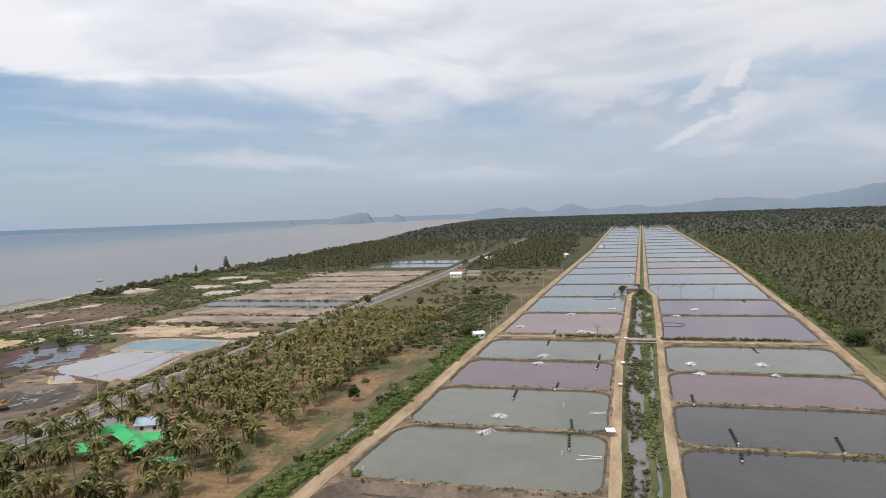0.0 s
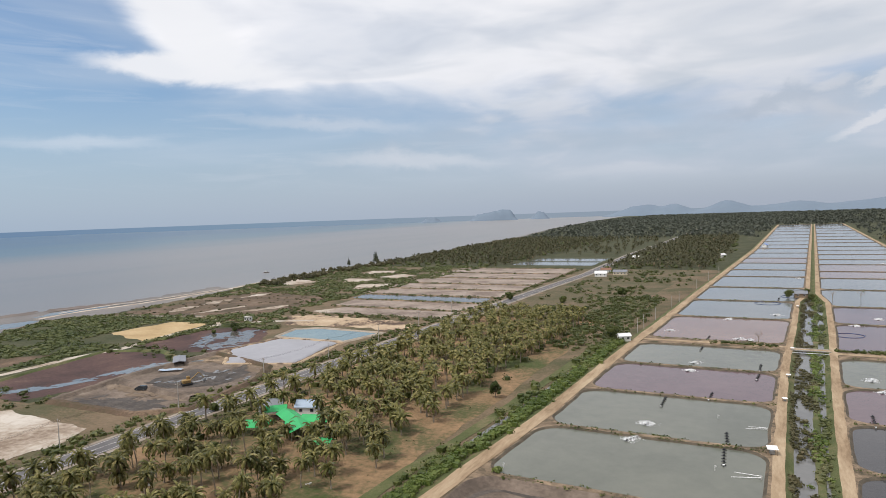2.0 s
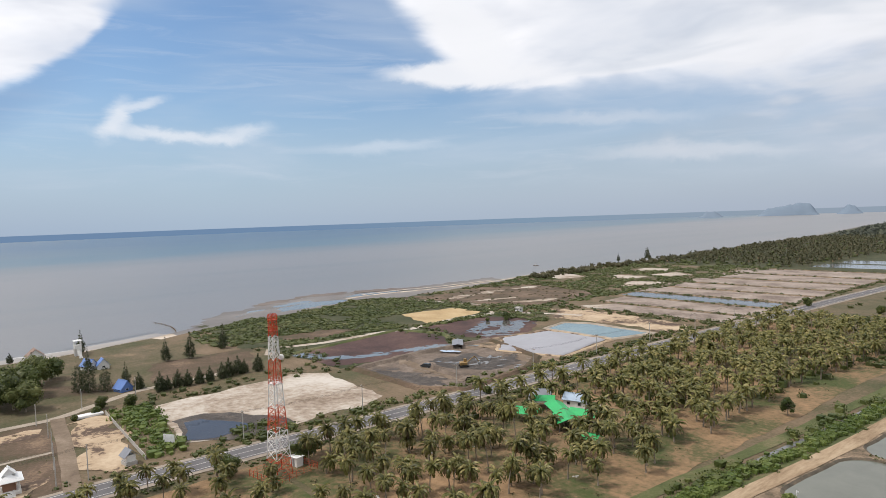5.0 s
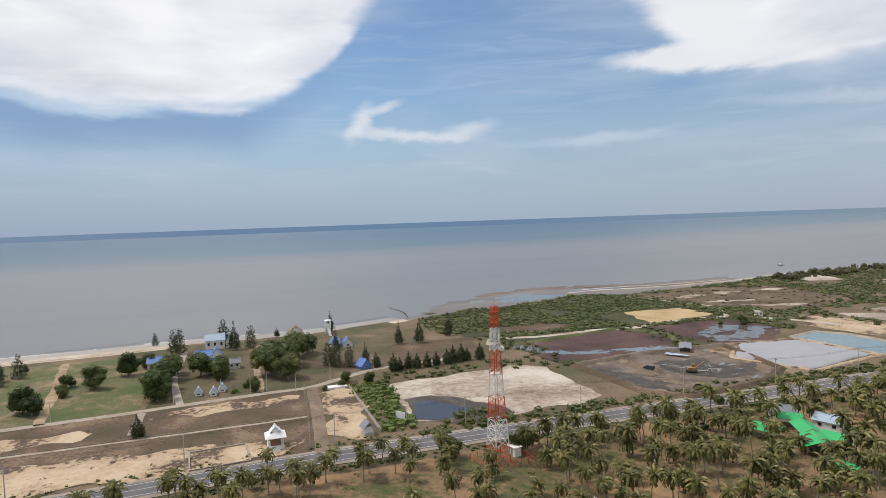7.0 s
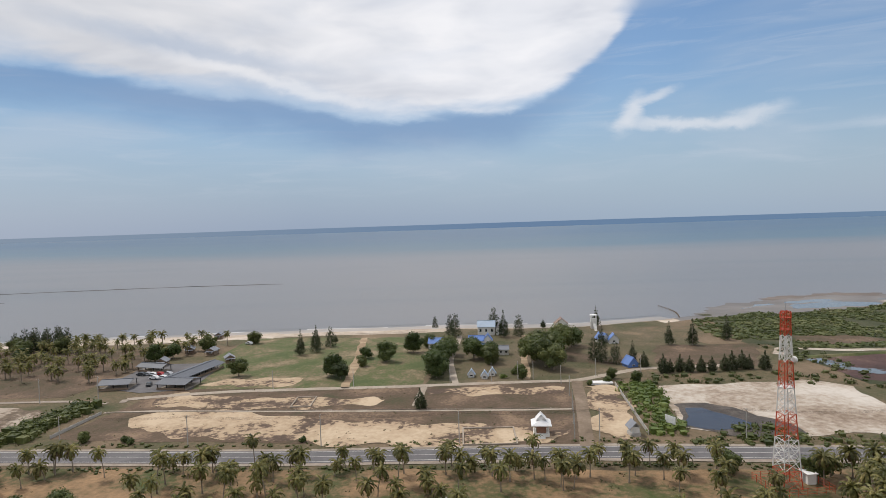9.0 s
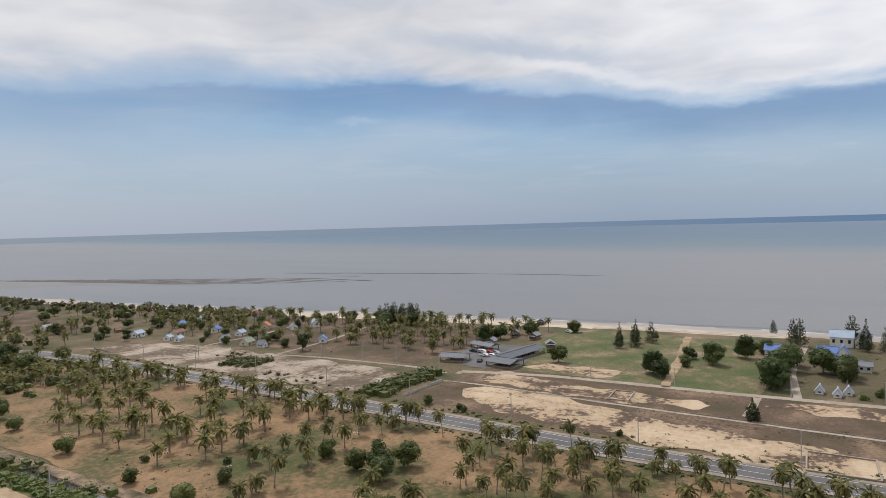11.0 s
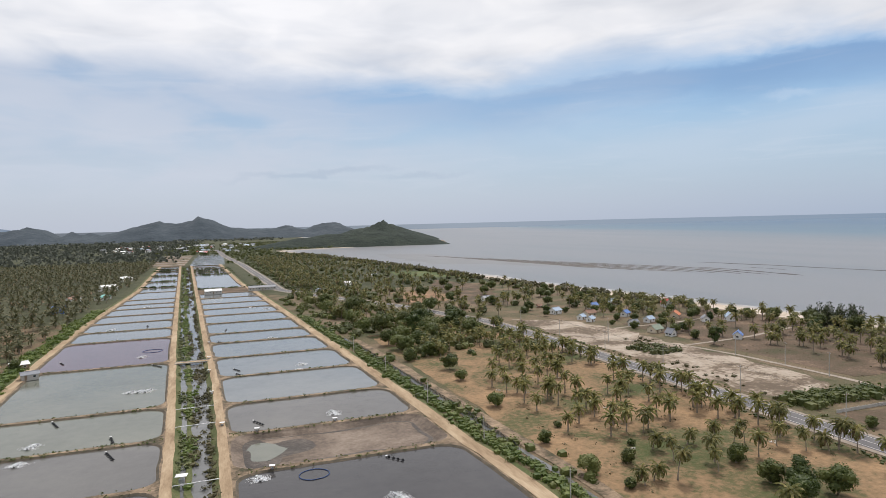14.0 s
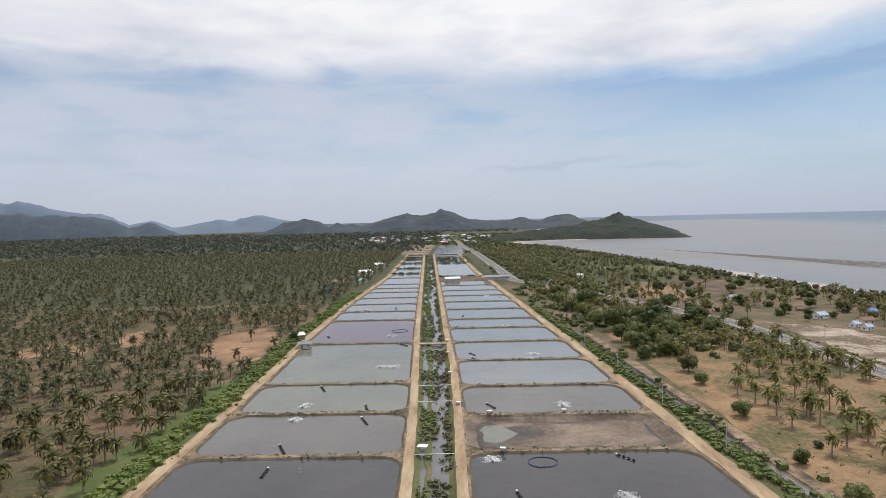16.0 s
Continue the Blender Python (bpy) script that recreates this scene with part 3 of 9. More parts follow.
SHORE_Y = [-4900, -1720, -1640, -1590, -1560, -1518, -1305, -961, -703, -523, -420, -316, -237, -150, -35, 38, 80, 115, 160, 240, 302, 398, 530, 725, 867, 1269, 1988, 3269, 4900]
SHORE_X = [-250, -420, -590, -560, -210, -130, -171, -226, -260, -279, -300, -316, -330, -344, -357, -356, -372, -392, -425, -448, -440, -437, -457, -455, -473, -515, -645, -805, -960]


def shore(y):
    return float(np.interp(y, SHORE_Y, SHORE_X)) + 3.0 * noise.noise((0, y * 0.02, 3.3))


def strip(u, y, z=0.0):
    return (centre(y) + u, y, z)


# ---------------------------------------------------------------- ground and sea
def spaced(lo, hi, near, far, reach):
    """Coordinates from lo to hi, near apart within reach, wider beyond."""
    out, y = [], 0.0
    while y < hi:
        out.append(y)
        y += near if y < reach else near + (y - reach) * 0.06
    out.append(hi)
    neg, y = [], -near
    while y > lo:
        neg.append(y)
        y -= near if -y < reach else near + (-y - reach) * 0.06
    return neg[::-1][:0] + [lo] + neg[::-1] + out


def build_ground():
    rows = spaced(-4880.0, 4880.0, 8.0, 0, 700.0)
    verts, slots = [], []
    cols = 0
    for y in rows:
        sx, cw, ce = shore(y), centre(y) + west_edge(y) - 4.5, centre(y) + east_edge(y) + 4.5
        inside = -1060 < y < 1900
        line = [(-4880.0, -9.0), (sx - 1500, -9.0), (sx - 400, -6.0), (sx - 120, -3.0), (sx - 40, -1.6), (sx - 12, -0.85), (sx - 3, -0.6), (sx + 3, -0.35), (sx + 8, 0.05), (sx + 14, 0.2)]
        n_land = 26
        for i in range(1, n_land):
            x = sx + 14 + (cw - sx - 14) * i / n_land
            line.append((x, 0.2 + 0.05 * noise.noise((x * 0.02, y * 0.02, 0))))
        deep = -2.2 if inside else 0.15
        line += [(cw, 0.15), (cw + 2.0, deep), (ce - 2.0, deep), (ce, 0.15)]
        for i in range(1, 24):
            f = (i / 23) ** 2.2
            x = ce + (4880 - ce) * f
            line.append((x, 0.15 + 0.05 * noise.noise((x * 0.01, y * 0.01, 5))))
        cols = len(line)
        verts += [(x, y, z) for x, z in line]
    faces = []
    for r in range(len(rows) - 1):
        for c in range(cols - 1):
            a = r * cols + c
            faces.append((a, a + 1, a + cols + 1, a + cols))
            slots.append(1 if c < 6 else ((2 if rows[r] < 95 else 4) if c < 9 else (3 if c >= cols - 24 or rows[r] < -560 or rows[r] > 620 else 0)))
    ob = new("ground", mesh_of("ground", verts, faces, ["soil", "wet_sand", "beach_sand", "scrub_floor", "tidal_sand"], slots, True))
    tagged(ob, "flat dry coastal land with soil, grass and beach", "ground", kind="structure")


def build_sea():
    rows = spaced(-4880.0, 4880.0, 16.0, 0, 700.0)
    verts, faces = [], []
    for y in rows:
        sx = shore(y)
        for x in (-4880.0, sx - 2500, sx - 1200, sx - 500, sx - 150, sx - 30, sx + 6):
            verts.append((max(x, -4880.0), y, -0.5))
    for r in range(len(rows) - 1):
        for c in range(6):
            a = r * 7 + c
            faces.append((a, a + 1, a + 8, a + 7))
    ob = new("water", mesh_of("sea", verts, faces, ["sea"]))
    tagged(ob, "calm muddy grey sea turning blue-green further out", "sea", kind="structure")


build_ground()
build_sea()


def organic(pts, step=4.0, rough=0.8, seed=0.0):
    """A closed outline with uneven edges."""
    out = []
    n = len(pts)
    for i in range(n):
        p, q = Vector((*pts[i], 0)), Vector((*pts[(i + 1) % n], 0))
        d = (q - p).length
        m = max(1, int(d / step))
        side = Vector((-(q - p).y, (q - p).x, 0)).normalized() if d else Vector()
        for j in range(m):
            c = p.lerp(q, j / m)
            c += side * rough * noise.noise((c.x * 0.11, c.y * 0.11, seed)) * 2.0
            out.append((c.x, c.y))
    return out


def patch(name, pts, z, mat, label, category="ground", rough=0.8, step=4.0, kind="structure"):
    """A thin layer of ground cover lying on the ground."""
    loop = organic(pts, step, rough, z * 31.0)
    bm = bmesh.new()
    top = [bm.verts.new((x, y, z)) for x, y in loop]
    bm.faces.new(top)
    bm.normal_update()
    if bm.faces[:][0].normal.z < 0:
        bmesh.ops.reverse_faces(bm, faces=bm.faces[:])
    bmesh.ops.triangulate(bm, faces=bm.faces[:])
    me = bpy.data.meshes.new(name)
    bm.to_mesh(me)
    bm.free()
    me.materials.append(MATS[mat])
    return tagged(new(name, me), label, category, kind=kind)


def ribbon(name, line, width, z, mat, label, category="road", kind="structure", step=6.0, wobble=0.0, thick=0.0):
    """A strip along a line of (x, y) points."""
    pts = []
    for (x0, y0), (x1, y1) in zip(line[:-1], line[1:]):
        m = max(1, int(math.hypot(x1 - x0, y1 - y0) / step))
        pts += [(x0 + (x1 - x0) * i / m, y0 + (y1 - y0) * i / m) for i in range(m)]
    pts.append(line[-1])
    # round the bends
    for _ in range(3):
        pts = [pts[0]] + [tuple(0.25 * a + 0.5 * b + 0.25 * c for a, b, c in zip(pts[i - 1], pts[i], pts[i + 1])) for i in range(1, len(pts) - 1)] + [pts[-1]]
    verts, faces = [], []
    for i, (x, y) in enumerate(pts):
        a, b = pts[max(0, i - 1)], pts[min(len(pts) - 1, i + 1)]
        dx, dy = b[0] - a[0], b[1] - a[1]
        d = math.hypot(dx, dy) or 1.0
        nx, ny = -dy / d, dx / d
        for s in (1, -1):
            w = width / 2 + wobble * noise.noise((x * 0.13, y * 0.13, s * 9.0))
            verts.append((x + nx * w * s, y + ny * w * s, z))
    n = len(pts)
    for i in range(n - 1):
        a = 2 * i
        faces.append((a, a + 1, a + 3, a + 2))
    if thick:
        low = len(verts)
        for x, y, q in list(verts):
            verts.append((x, y, q - thick))
        for i in range(n - 1):
            a = 2 * i
            faces.append((a + 2, a, low + a, low + a + 2)[::-1])
            faces.append((a + 1, a + 3, low + a + 3, low + a + 1)[::-1])
    ob = new(name, mesh_of(name, verts, faces, [mat]))
    return tagged(ob, label, category, kind=kind)


# ---------------------------------------------------------------- land cover
patch("field", [(-152, 60), (-150, 340), (-84, 345), (-78, 250), (-78, 60)], 0.28, "grove_floor", "bare brown soil with thin grass under coconut palms")
patch("field", [(-152, 58), (-78, 58), (-76, -200), (-72, -330), (-146, -330)], 0.285, "grove_floor", "orange-brown soil with patchy grass under scattered palms")
patch("field", [(-150, 350), (-146, 620), (-60, 620), (-74, 420), (-80, 350)], 0.28, "dry_grass", "rough olive pasture beside the road")
patch("field", [(92, -460), (330, -460), (330, -95), (88, -95)], 0.25, "plantation_floor", "orange-brown soil under the palm forest")
CLEARINGS = ([(108, -256), (91, -268), (94, -324), (112, -364), (130, -330), (124, -292)], [(212, -282), (222, -318), (196, -322), (178, -290)], [(190, -334), (186, -362), (153, -332), (168, -310)])


def inside(x, y, loop):
    odd = False
    for (x0, y0), (x1, y1) in zip(loop, loop[1:] + loop[:1]):
        if (y0 > y) != (y1 > y) and x < x0 + (x1 - x0) * (y - y0) / (y1 - y0):
            odd = not odd
    return odd


for loop in CLEARINGS:
    patch("field", loop, 0.29, "orange_soil", "bare orange soil in a palm clearing", "ground", 3.0, 2.5)
patch("field", [(-330, -140), (-226, -140), (-228, -34), (-328, -34)], 0.28, "lawn", "mown green lawn with bare patches near the beach")
patch("field", [(-345, -34), (-232, -33), (-238, 46), (-262, 108), (-345, 70)], 0.27, "dry_grass", "dry brown grass round the beach houses")
patch("field", [(-226, -132), (-171, -138), (-166, 18), (-233, 20)], 0.27, "brown_field", "brown cleared plot with dead grass")
patch("field", [(-298, 66), (-262, 58), (-256, 98), (-300, 112)], 0.29, "brown_field", "reddish bare soil between young pines", rough=1.5)
patch("field", [(-300, -330), (-210, -300), (-216, -165), (-300, -165)], 0.27, "brown_field", "dry yellow grass behind the coconut grove")
patch("field", [(-206, -330), (-172, -320), (-166, -150), (-205, -150)], 0.27, "dry_grass", "dry grass beside the bare lot")
patch("field", [(-290, 18), (-268, 22), (-256, 40), (-270, 52)], 0.3, "brown_field", "brown bare ground under pine trees")
patch("sand_lot", [(-179, -118), (-168, -60), (-167, -20), (-170, 14), (-180, 15), (-184, -10), (-188, -50), (-197, -90), (-198, -124)], 0.32, "sand", "pale sandy strip with dark grass tufts beside the road", "sand", 3.2, 2.0)
patch("sand_lot", [(-220, -126), (-213, -100), (-214, -64), (-210, -44), (-203, -58), (-203, -100), (-204, -127)], 0.327, "sand", "sandy bare strip between two lanes", "sand", 3.2, 2.0)
patch("sand_lot", [(-224, -32), (-226, -4), (-226, 16), (-219, 17), (-215, -4), (-216, -31)], 0.32, "sand", "bare sandy strip beside the lane", "sand", 3.2, 2.0)
patch("sand_lot", [(-244, -110), (-232, -122), (-228, -88), (-240, -84)], 0.32, "sand", "bare sandy patch in the lawn", "sand", 3.2, 2.0)
patch("sand_lot", [(-228, 24), (-226, 38), (-176, 34), (-171, 26), (-180, 22)], 0.32, "sand", "sandy building plot beside the track", "sand", 3.2, 2.0)
patch("sand_lot", [(-164, -345), (-188, -328), (-203, -284), (-199, -240), (-180, -244), (-163, -250)], 0.31, "grey_lot", "brown sandy lot beside the coast road", "sand", 2.5, 2.5)
patch("sand_lot", [(-164, -262), (-182, -256), (-200, -244), (-204, -205), (-201, -164), (-186, -152), (-168, -160), (-165, -212)], 0.32, "grey_lot", "pale grey bare lot beside the road", "sand", 2.5, 2.5)
patch("sand_lot", [(-226, 51), (-230, 76), (-234, 102), (-225, 114), (-203, 114), (-181, 113), (-177, 99), (-176, 60), (-184, 46), (-203, 49)], 0.30, "white_sand", "large lot filled with pale white sand", "sand", 1.6)
patch("pool", [(-206, 50), (-206, 60), (-197, 69), (-186, 77), (-177, 78), (-175, 57), (-183, 46)], 0.34, "wet_mud", "wet dark mud rim of the pool", "mud", 1.4)
patch("pool", [(-200, 52.5), (-200, 57), (-194, 63), (-186, 67), (-181, 65), (-180, 56), (-184, 49)], 0.37, "pond_dark", "dark still pool in the sand lot", "water", 1.0)
patch("field", [(-300, 116), (-228, 122), (-222, 200), (-248, 262), (-330, 264), (-360, 160)], 0.25, "scrub_floor", "green scrubland between beach and ponds")
patch("marsh", [(-268, 122), (-282, 186), (-258, 196), (-230, 184), (-228, 138), (-234, 121)], 0.29, "marsh", "drained brown marsh pond", "marsh", 1.6)


def puddles(line, count, spread, size, z, mat, label):
    """Many small ragged pools along a line, as one broken sheet of water."""
    g = np.random.default_rng(int(abs(line[0][0]) * 7))
    verts, faces = [], []
    for q in range(count):
        f = g.random() * (len(line) - 1)
        (x0, y0), (x1, y1) = line[int(f)], line[int(f) + 1]
        f -= int(f)
        cx, cy = x0 + (x1 - x0) * f + g.normal(0, spread), y0 + (y1 - y0) * f + g.normal(0, spread)
        r, turn, long = g.uniform(*size), math.atan2(y1 - y0, x1 - x0) + g.normal(0, 0.5), g.uniform(1.3, 2.8)
        base, n = len(verts), 14
        for k in range(n):
            a = 2 * math.pi * k / n
            e = r * (0.55 + 0.9 * g.random())
            u, v = math.cos(a) * e * long, math.sin(a) * e * 0.75
            verts.append((cx + u * math.cos(turn) - v * math.sin(turn), cy + u * math.sin(turn) + v * math.cos(turn), z + 0.0006 * q))
        faces.append(tuple(range(base, base + n)))
    return tagged(new("pool", mesh_of("pool", verts, faces, [mat])), label, "water", kind="structure")


puddles([(-264, 123), (-250, 128), (-241, 138), (-239, 155), (-234, 172), (-226, 187)], 60, 1.6, (0.8, 2.6), 0.31, "pond_blue", "shallow broken water along the marsh edge")
patch("mud_pit", [(-222, 126), (-180, 127), (-166, 138), (-174, 176), (-184, 190), (-224, 200), (-226, 160)], 0.27, "dry_mud", "excavated brown mud pit", "mud", 1.2)
patch("mud_pit", [(-212, 152), (-210, 178), (-186, 182), (-181, 162), (-196, 153)], 0.30, "wet_mud", "wet dark mud in the dug pit", "mud", 3.0, 1.5)
patch("mud_pit", [(-220, 127), (-204, 136), (-187, 140), (-180, 132), (-196, 129)], 0.30, "wet_mud", "wet grey mud in the shallow pit", "mud", 2.5, 1.5)

puddles([(-208, 156), (-198, 164), (-188, 172), (-192, 180)], 80, 5.0, (0.6, 2.2), 0.325, "wet_mud", "dark churned mud in the dug pit")
puddles([(-206, 160), (-196, 168), (-190, 178)], 26, 5.0, (0.4, 1.2), 0.38, "canal_water", "small puddles in the dug pit")
puddles([(-218, 150), (-204, 147), (-190, 144), (-174, 150)], 60, 2.4, (0.5, 1.8), 0.385, "gravel", "tan streaks of dug soil")
puddles([(-214, 130), (-198, 134), (-184, 137)], 50, 3.0, (0.6, 2.0), 0.32, "wet_mud", "dark mud in the shallow pit")
puddles([(-224, 180), (-212, 190), (-194, 190), (-182, 186)], 40, 2.0, (0.6, 1.8), 0.33, "gravel", "tan streaks of dug soil by the shed")


def mound(name, pts, rings, mat, label, category):
    """A bulging sheet: the outline drawn in ring by ring, each at its own height."""
    loop = organic(pts, 2.5, 0.7, 3.0)
    n = len(loop)
    cx, cy = sum(p[0] for p in loop) / n, sum(p[1] for p in loop) / n
    verts, faces = [], []
    for s, z in rings:
        for x, y in loop:
            px, py = cx + (x - cx) * s, cy + (y - cy) * s
            fold = 0.35 * noise.noise((px * 0.09, py * 0.16, 1.0)) + 0.12 * noise.noise((px * 0.4, py * 0.4, 4.0))
            verts.append((px, py, z + (fold if s < 0.99 else 0.0)))
    for k in range(len(rings) - 1):
        for i in range(n):
            j = (i + 1) % n
            faces.append((k * n + i, k * n + j, (k + 1) * n + j, (k + 1) * n + i)[::-1])
    faces.append(tuple((len(rings) - 1) * n + i for i in range(n))[::-1])
    me = mesh_of(name, verts, faces, [mat], None, True)
    bm = bmesh.new()
    bm.from_mesh(me)
    bmesh.ops.recalc_face_normals(bm, faces=bm.faces[:])
    bm.to_mesh(me)
    bm.free()
    return tagged(new(name, me), label, category, kind="structure")


patch("pond_rim", [(-227, 190), (-172, 188), (-176, 205), (-182, 242), (-226, 243), (-229, 212)], 0.33, "bank_soil", "bare brown earth rim of the new pond", "earth", 1.2, 2.5)
mound("pond_liner", [(-206, 191), (-224, 211), (-220, 239), (-186, 240), (-178, 201)], ((1.0, 0.36), (0.985, 0.7), (0.93, 1.0), (0.8, 1.15), (0.55, 1.25), (0.28, 1.3), (0.04, 1.3)), "pond_liner", "white plastic liner spread over a new pond", "liner")
patch("pond_rim", [(-228, 242), (-233, 265), (-219, 272), (-177, 270), (-183, 243)], 0.335, "concrete_lane", "pale rim round the lined reservoir", "earth", 0.6, 2.5)
patch("pool", [(-226, 245), (-230, 263), (-218, 269), (-181, 267), (-186, 246)], 0.36, "pond_teal", "light blue lined reservoir pond", "water", 0.4)
patch("marsh", [(-282, 200), (-284, 246), (-262, 262), (-244, 258), (-226, 230), (-230, 204)], 0.295, "marsh", "brown muddy bed of the shallow pond", "marsh", 2.0, 2.5)
puddles([(-246, 212), (-256, 226), (-262, 240), (-254, 250), (-244, 240), (-238, 226), (-240, 212)], 110, 3.2, (1.0, 2.8), 0.315, "pond_grey", "shallow pond with reed and mud islands")
patch("sand_lot", [(-330, 222), (-326, 262), (-296, 262), (-288, 212)], 0.33, "yellow_sand", "heap of yellow sand spread on scrubland", "sand", 1.6)
patch("sand_lot", [(-268, 296), (-246, 274), (-214, 278), (-172, 276), (-165, 296), (-206, 303), (-248, 310)], 0.31, "sand", "bare sandy bank beside the salt pans", "sand", 3.2, 2.0)
patch("marsh", [(-408, 262), (-388, 304), (-400, 352), (-376, 394), (-344, 390), (-298, 378), (-288, 341), (-291, 304), (-314, 293), (-350, 279), (-380, 277)], 0.264, "tidal_marsh", "brown tidal flat with pale salt streaks", "marsh", 3.0)
for streak in ([(-362, 285), (-372, 300), (-374, 314), (-368, 320), (-362, 305)], [(-372, 318), (-377, 340), (-372, 352), (-366, 345), (-367, 326)], [(-343, 284), (-338, 305), (-333, 326), (-329, 322), (-336, 298)], [(-371, 360), (-374, 380), (-366, 388), (-364, 370)], [(-318, 300), (-306, 316), (-298, 330), (-302, 338), (-312, 318)]):
    patch("salt_streak", streak, 0.285, "white_sand", "pale streak of dry salt on the flat", "salt", 2.6, 1.6)
patch("field", [(-318, 134), (-316, 163), (-304, 176), (-294, 154), (-300, 130)], 0.285, "brown_field", "bare brown hollow in the green scrub", "ground", 2.0, 2.5)
patch("tidal_flat", [(-372, 108), (-392, 143), (-385, 160), (-398, 191), (-403, 211), (-420, 236), (-414, 258), (-400, 268), (-406, 309), (-412, 342), (-420, 396), (-426, 398), (-428, 342), (-436, 292), (-440, 250), (-434, 200), (-416, 158), (-392, 120)], 0.29, "tidal_sand", "brown wet tidal flat behind the beach", "sand bar", 3.0, 2.5)
patch("pool", [(-406, 176), (-411, 203), (-414, 231), (-430, 236), (-432, 205), (-424, 180)], 0.31, "canal_water", "pale blue tidal pool on the flat", "water", 3.0, 2.0)
patch("sand_bar", [(-450, 180), (-473, 228), (-466, 254), (-480, 268), (-486, 240), (-473, 201), (-460, 174)], -0.415, "tidal_bank", "brown outer tidal bank off the beach", "sand bar", 4.0, 2.5)
patch("sand_bar", [(-459, 262), (-449, 299), (-452, 336), (-464, 308), (-482, 276)], -0.415, "tidal_bank", "brown tidal bank beside the beach", "sand bar", 4.0, 2.5)
ribbon("beach", [(-431, 240), (-436, 271), (-427, 313), (-429, 400), (-446, 470), (-452, 530), (-448, 640), (-449, 720)], 4.5, 0.315, "beach_sand", "thin white line of beach sand", "beach", wobble=2.0)
ribbon("beach", [(-443, 262), (-447, 290), (-438, 330), (-438, 400)], 3.0, 0.30, "beach_sand", "thin white sand ridge at the water", "beach", wobble=1.6)
for i, (y0, y1, x0, x1) in enumerate(((318, 340, -252, -166), (346, 374, -268, -168), (380, 402, -278, -174), (408, 440, -288, -172), (446, 476, -290, -172), (484, 520, -292, -174), (528, 566, -296, -174), (574, 618, -298, -176))):
    patch("salt_pan", [(x0, y0), (x0 - 3, y1), (x1, y1), (x1 + 2, y0)], 0.30, "salt_flat" if i != 2 else "pond_grey", "flat pale drained salt pan" if i != 2 else "salt pan under shallow water", "salt pan", 0.4, 6.0)
for loop in ([(-396, 440), (-379, 472), (-421, 488), (-432, 458)], [(-346, 519), (-338, 552), (-312, 535), (-322, 508)], [(-312, 423), (-327, 462), (-300, 471), (-291, 440)], [(-266, 320), (-254, 341), (-238, 333), (-254, 314)], [(-352, 470), (-372, 500), (-340, 505), (-335, 480)], [(-382, 545), (-392, 580), (-360, 585), (-352, 555)]):
    patch("salt_pan", loop, 0.29, "white_sand", "small dry pale pan in the scrub", "salt pan", 2.0, 5.0)
for y0, y1, x0, x1 in ((660, 700, -262, -170), (712, 752, -258, -172)):
    patch("pool", [(x0, y0), (x0, y1), (x1, y1), (x1, y0)], 0.30, "pond_blue", "shallow far pond beside the road", "water", 1.0, 8.0)
# sand bars and tidal lines on the water
patch("field", [(-300, 110), (-388, 112), (-404, 215), (-404, 300), (-335, 296), (-290, 208)], 0.262, "scrub_floor", "dense low green scrub behind the tidal flat", "ground", 3.0)
patch("sand_bar", [(-392, 112), (-402, 160), (-414, 221), (-412, 273), (-420, 336), (-438, 423), (-464, 423), (-458, 336), (-458, 301), (-472, 256), (-470, 227), (-455, 177), (-422, 128)], -0.42, "tidal_sand", "broad wet tidal flat off the beach", "sand bar", 5.0, 3.0)
patch("pool", [(-446, 184), (-452, 213), (-440, 224), (-424, 226), (-419, 196), (-430, 188)], -0.40, "canal_water", "blue tidal pool on the flat", "water", 4.0, 2.0)
patch("pool", [(-440, 240), (-456, 262), (-446, 296), (-434, 300), (-440, 268), (-432, 246)], -0.40, "canal_water", "winding tidal channel on the flat", "water", 4.0, 2.0)
patch("pool", [(-406, 140), (-420, 150), (-436, 172), (-430, 176), (-414, 160), (-402, 150)], -0.40, "canal_water", "narrow tidal channel on the flat", "water", 3.0, 2.0)

patch("sand_bar", [(-289, -1176), (-360, -1132), (-385, -915), (-437, -698), (-468, -546), (-430, -642), (-345, -799), (-282, -844), (-272, -1017)], -0.44, "shoal", "broad shallow tidal bank in the bay", "sand bar", 9.0, 12.0)


def tapered(name, p, q, w, z, mat, label, bow=6.0):
    """A long lens of sand, thin at both ends, with a slightly bowed and uneven spine."""
    dx, dy = q[0] - p[0], q[1] - p[1]
    d = math.hypot(dx, dy)
    nx, ny = -dy / d, dx / d
    n = max(8, int(d / 14))
    sides = ([], [])
    for i in range(n + 1):
        f = i / n
        b = bow * math.sin(math.pi * f) + 3.0 * noise.noise((p[0] + dx * f, (p[1] + dy * f) * 0.03, 1.0))
        h = w * (0.12 + math.sin(math.pi * min(1.0, 0.06 + 0.9 * f)) ** 0.6) * (0.75 + 0.5 * noise.noise((f * 6.0, p[0], 4.0))) / 2
        for s, side in ((1, sides[0]), (-1, sides[1])):
            side.append((p[0] + dx * f + nx * (b + s * h), p[1] + dy * f + ny * (b + s * h)))
    return patch(name, sides[0] + sides[1][::-1], z, mat, label, "sand bar", 0.6, 14.0)


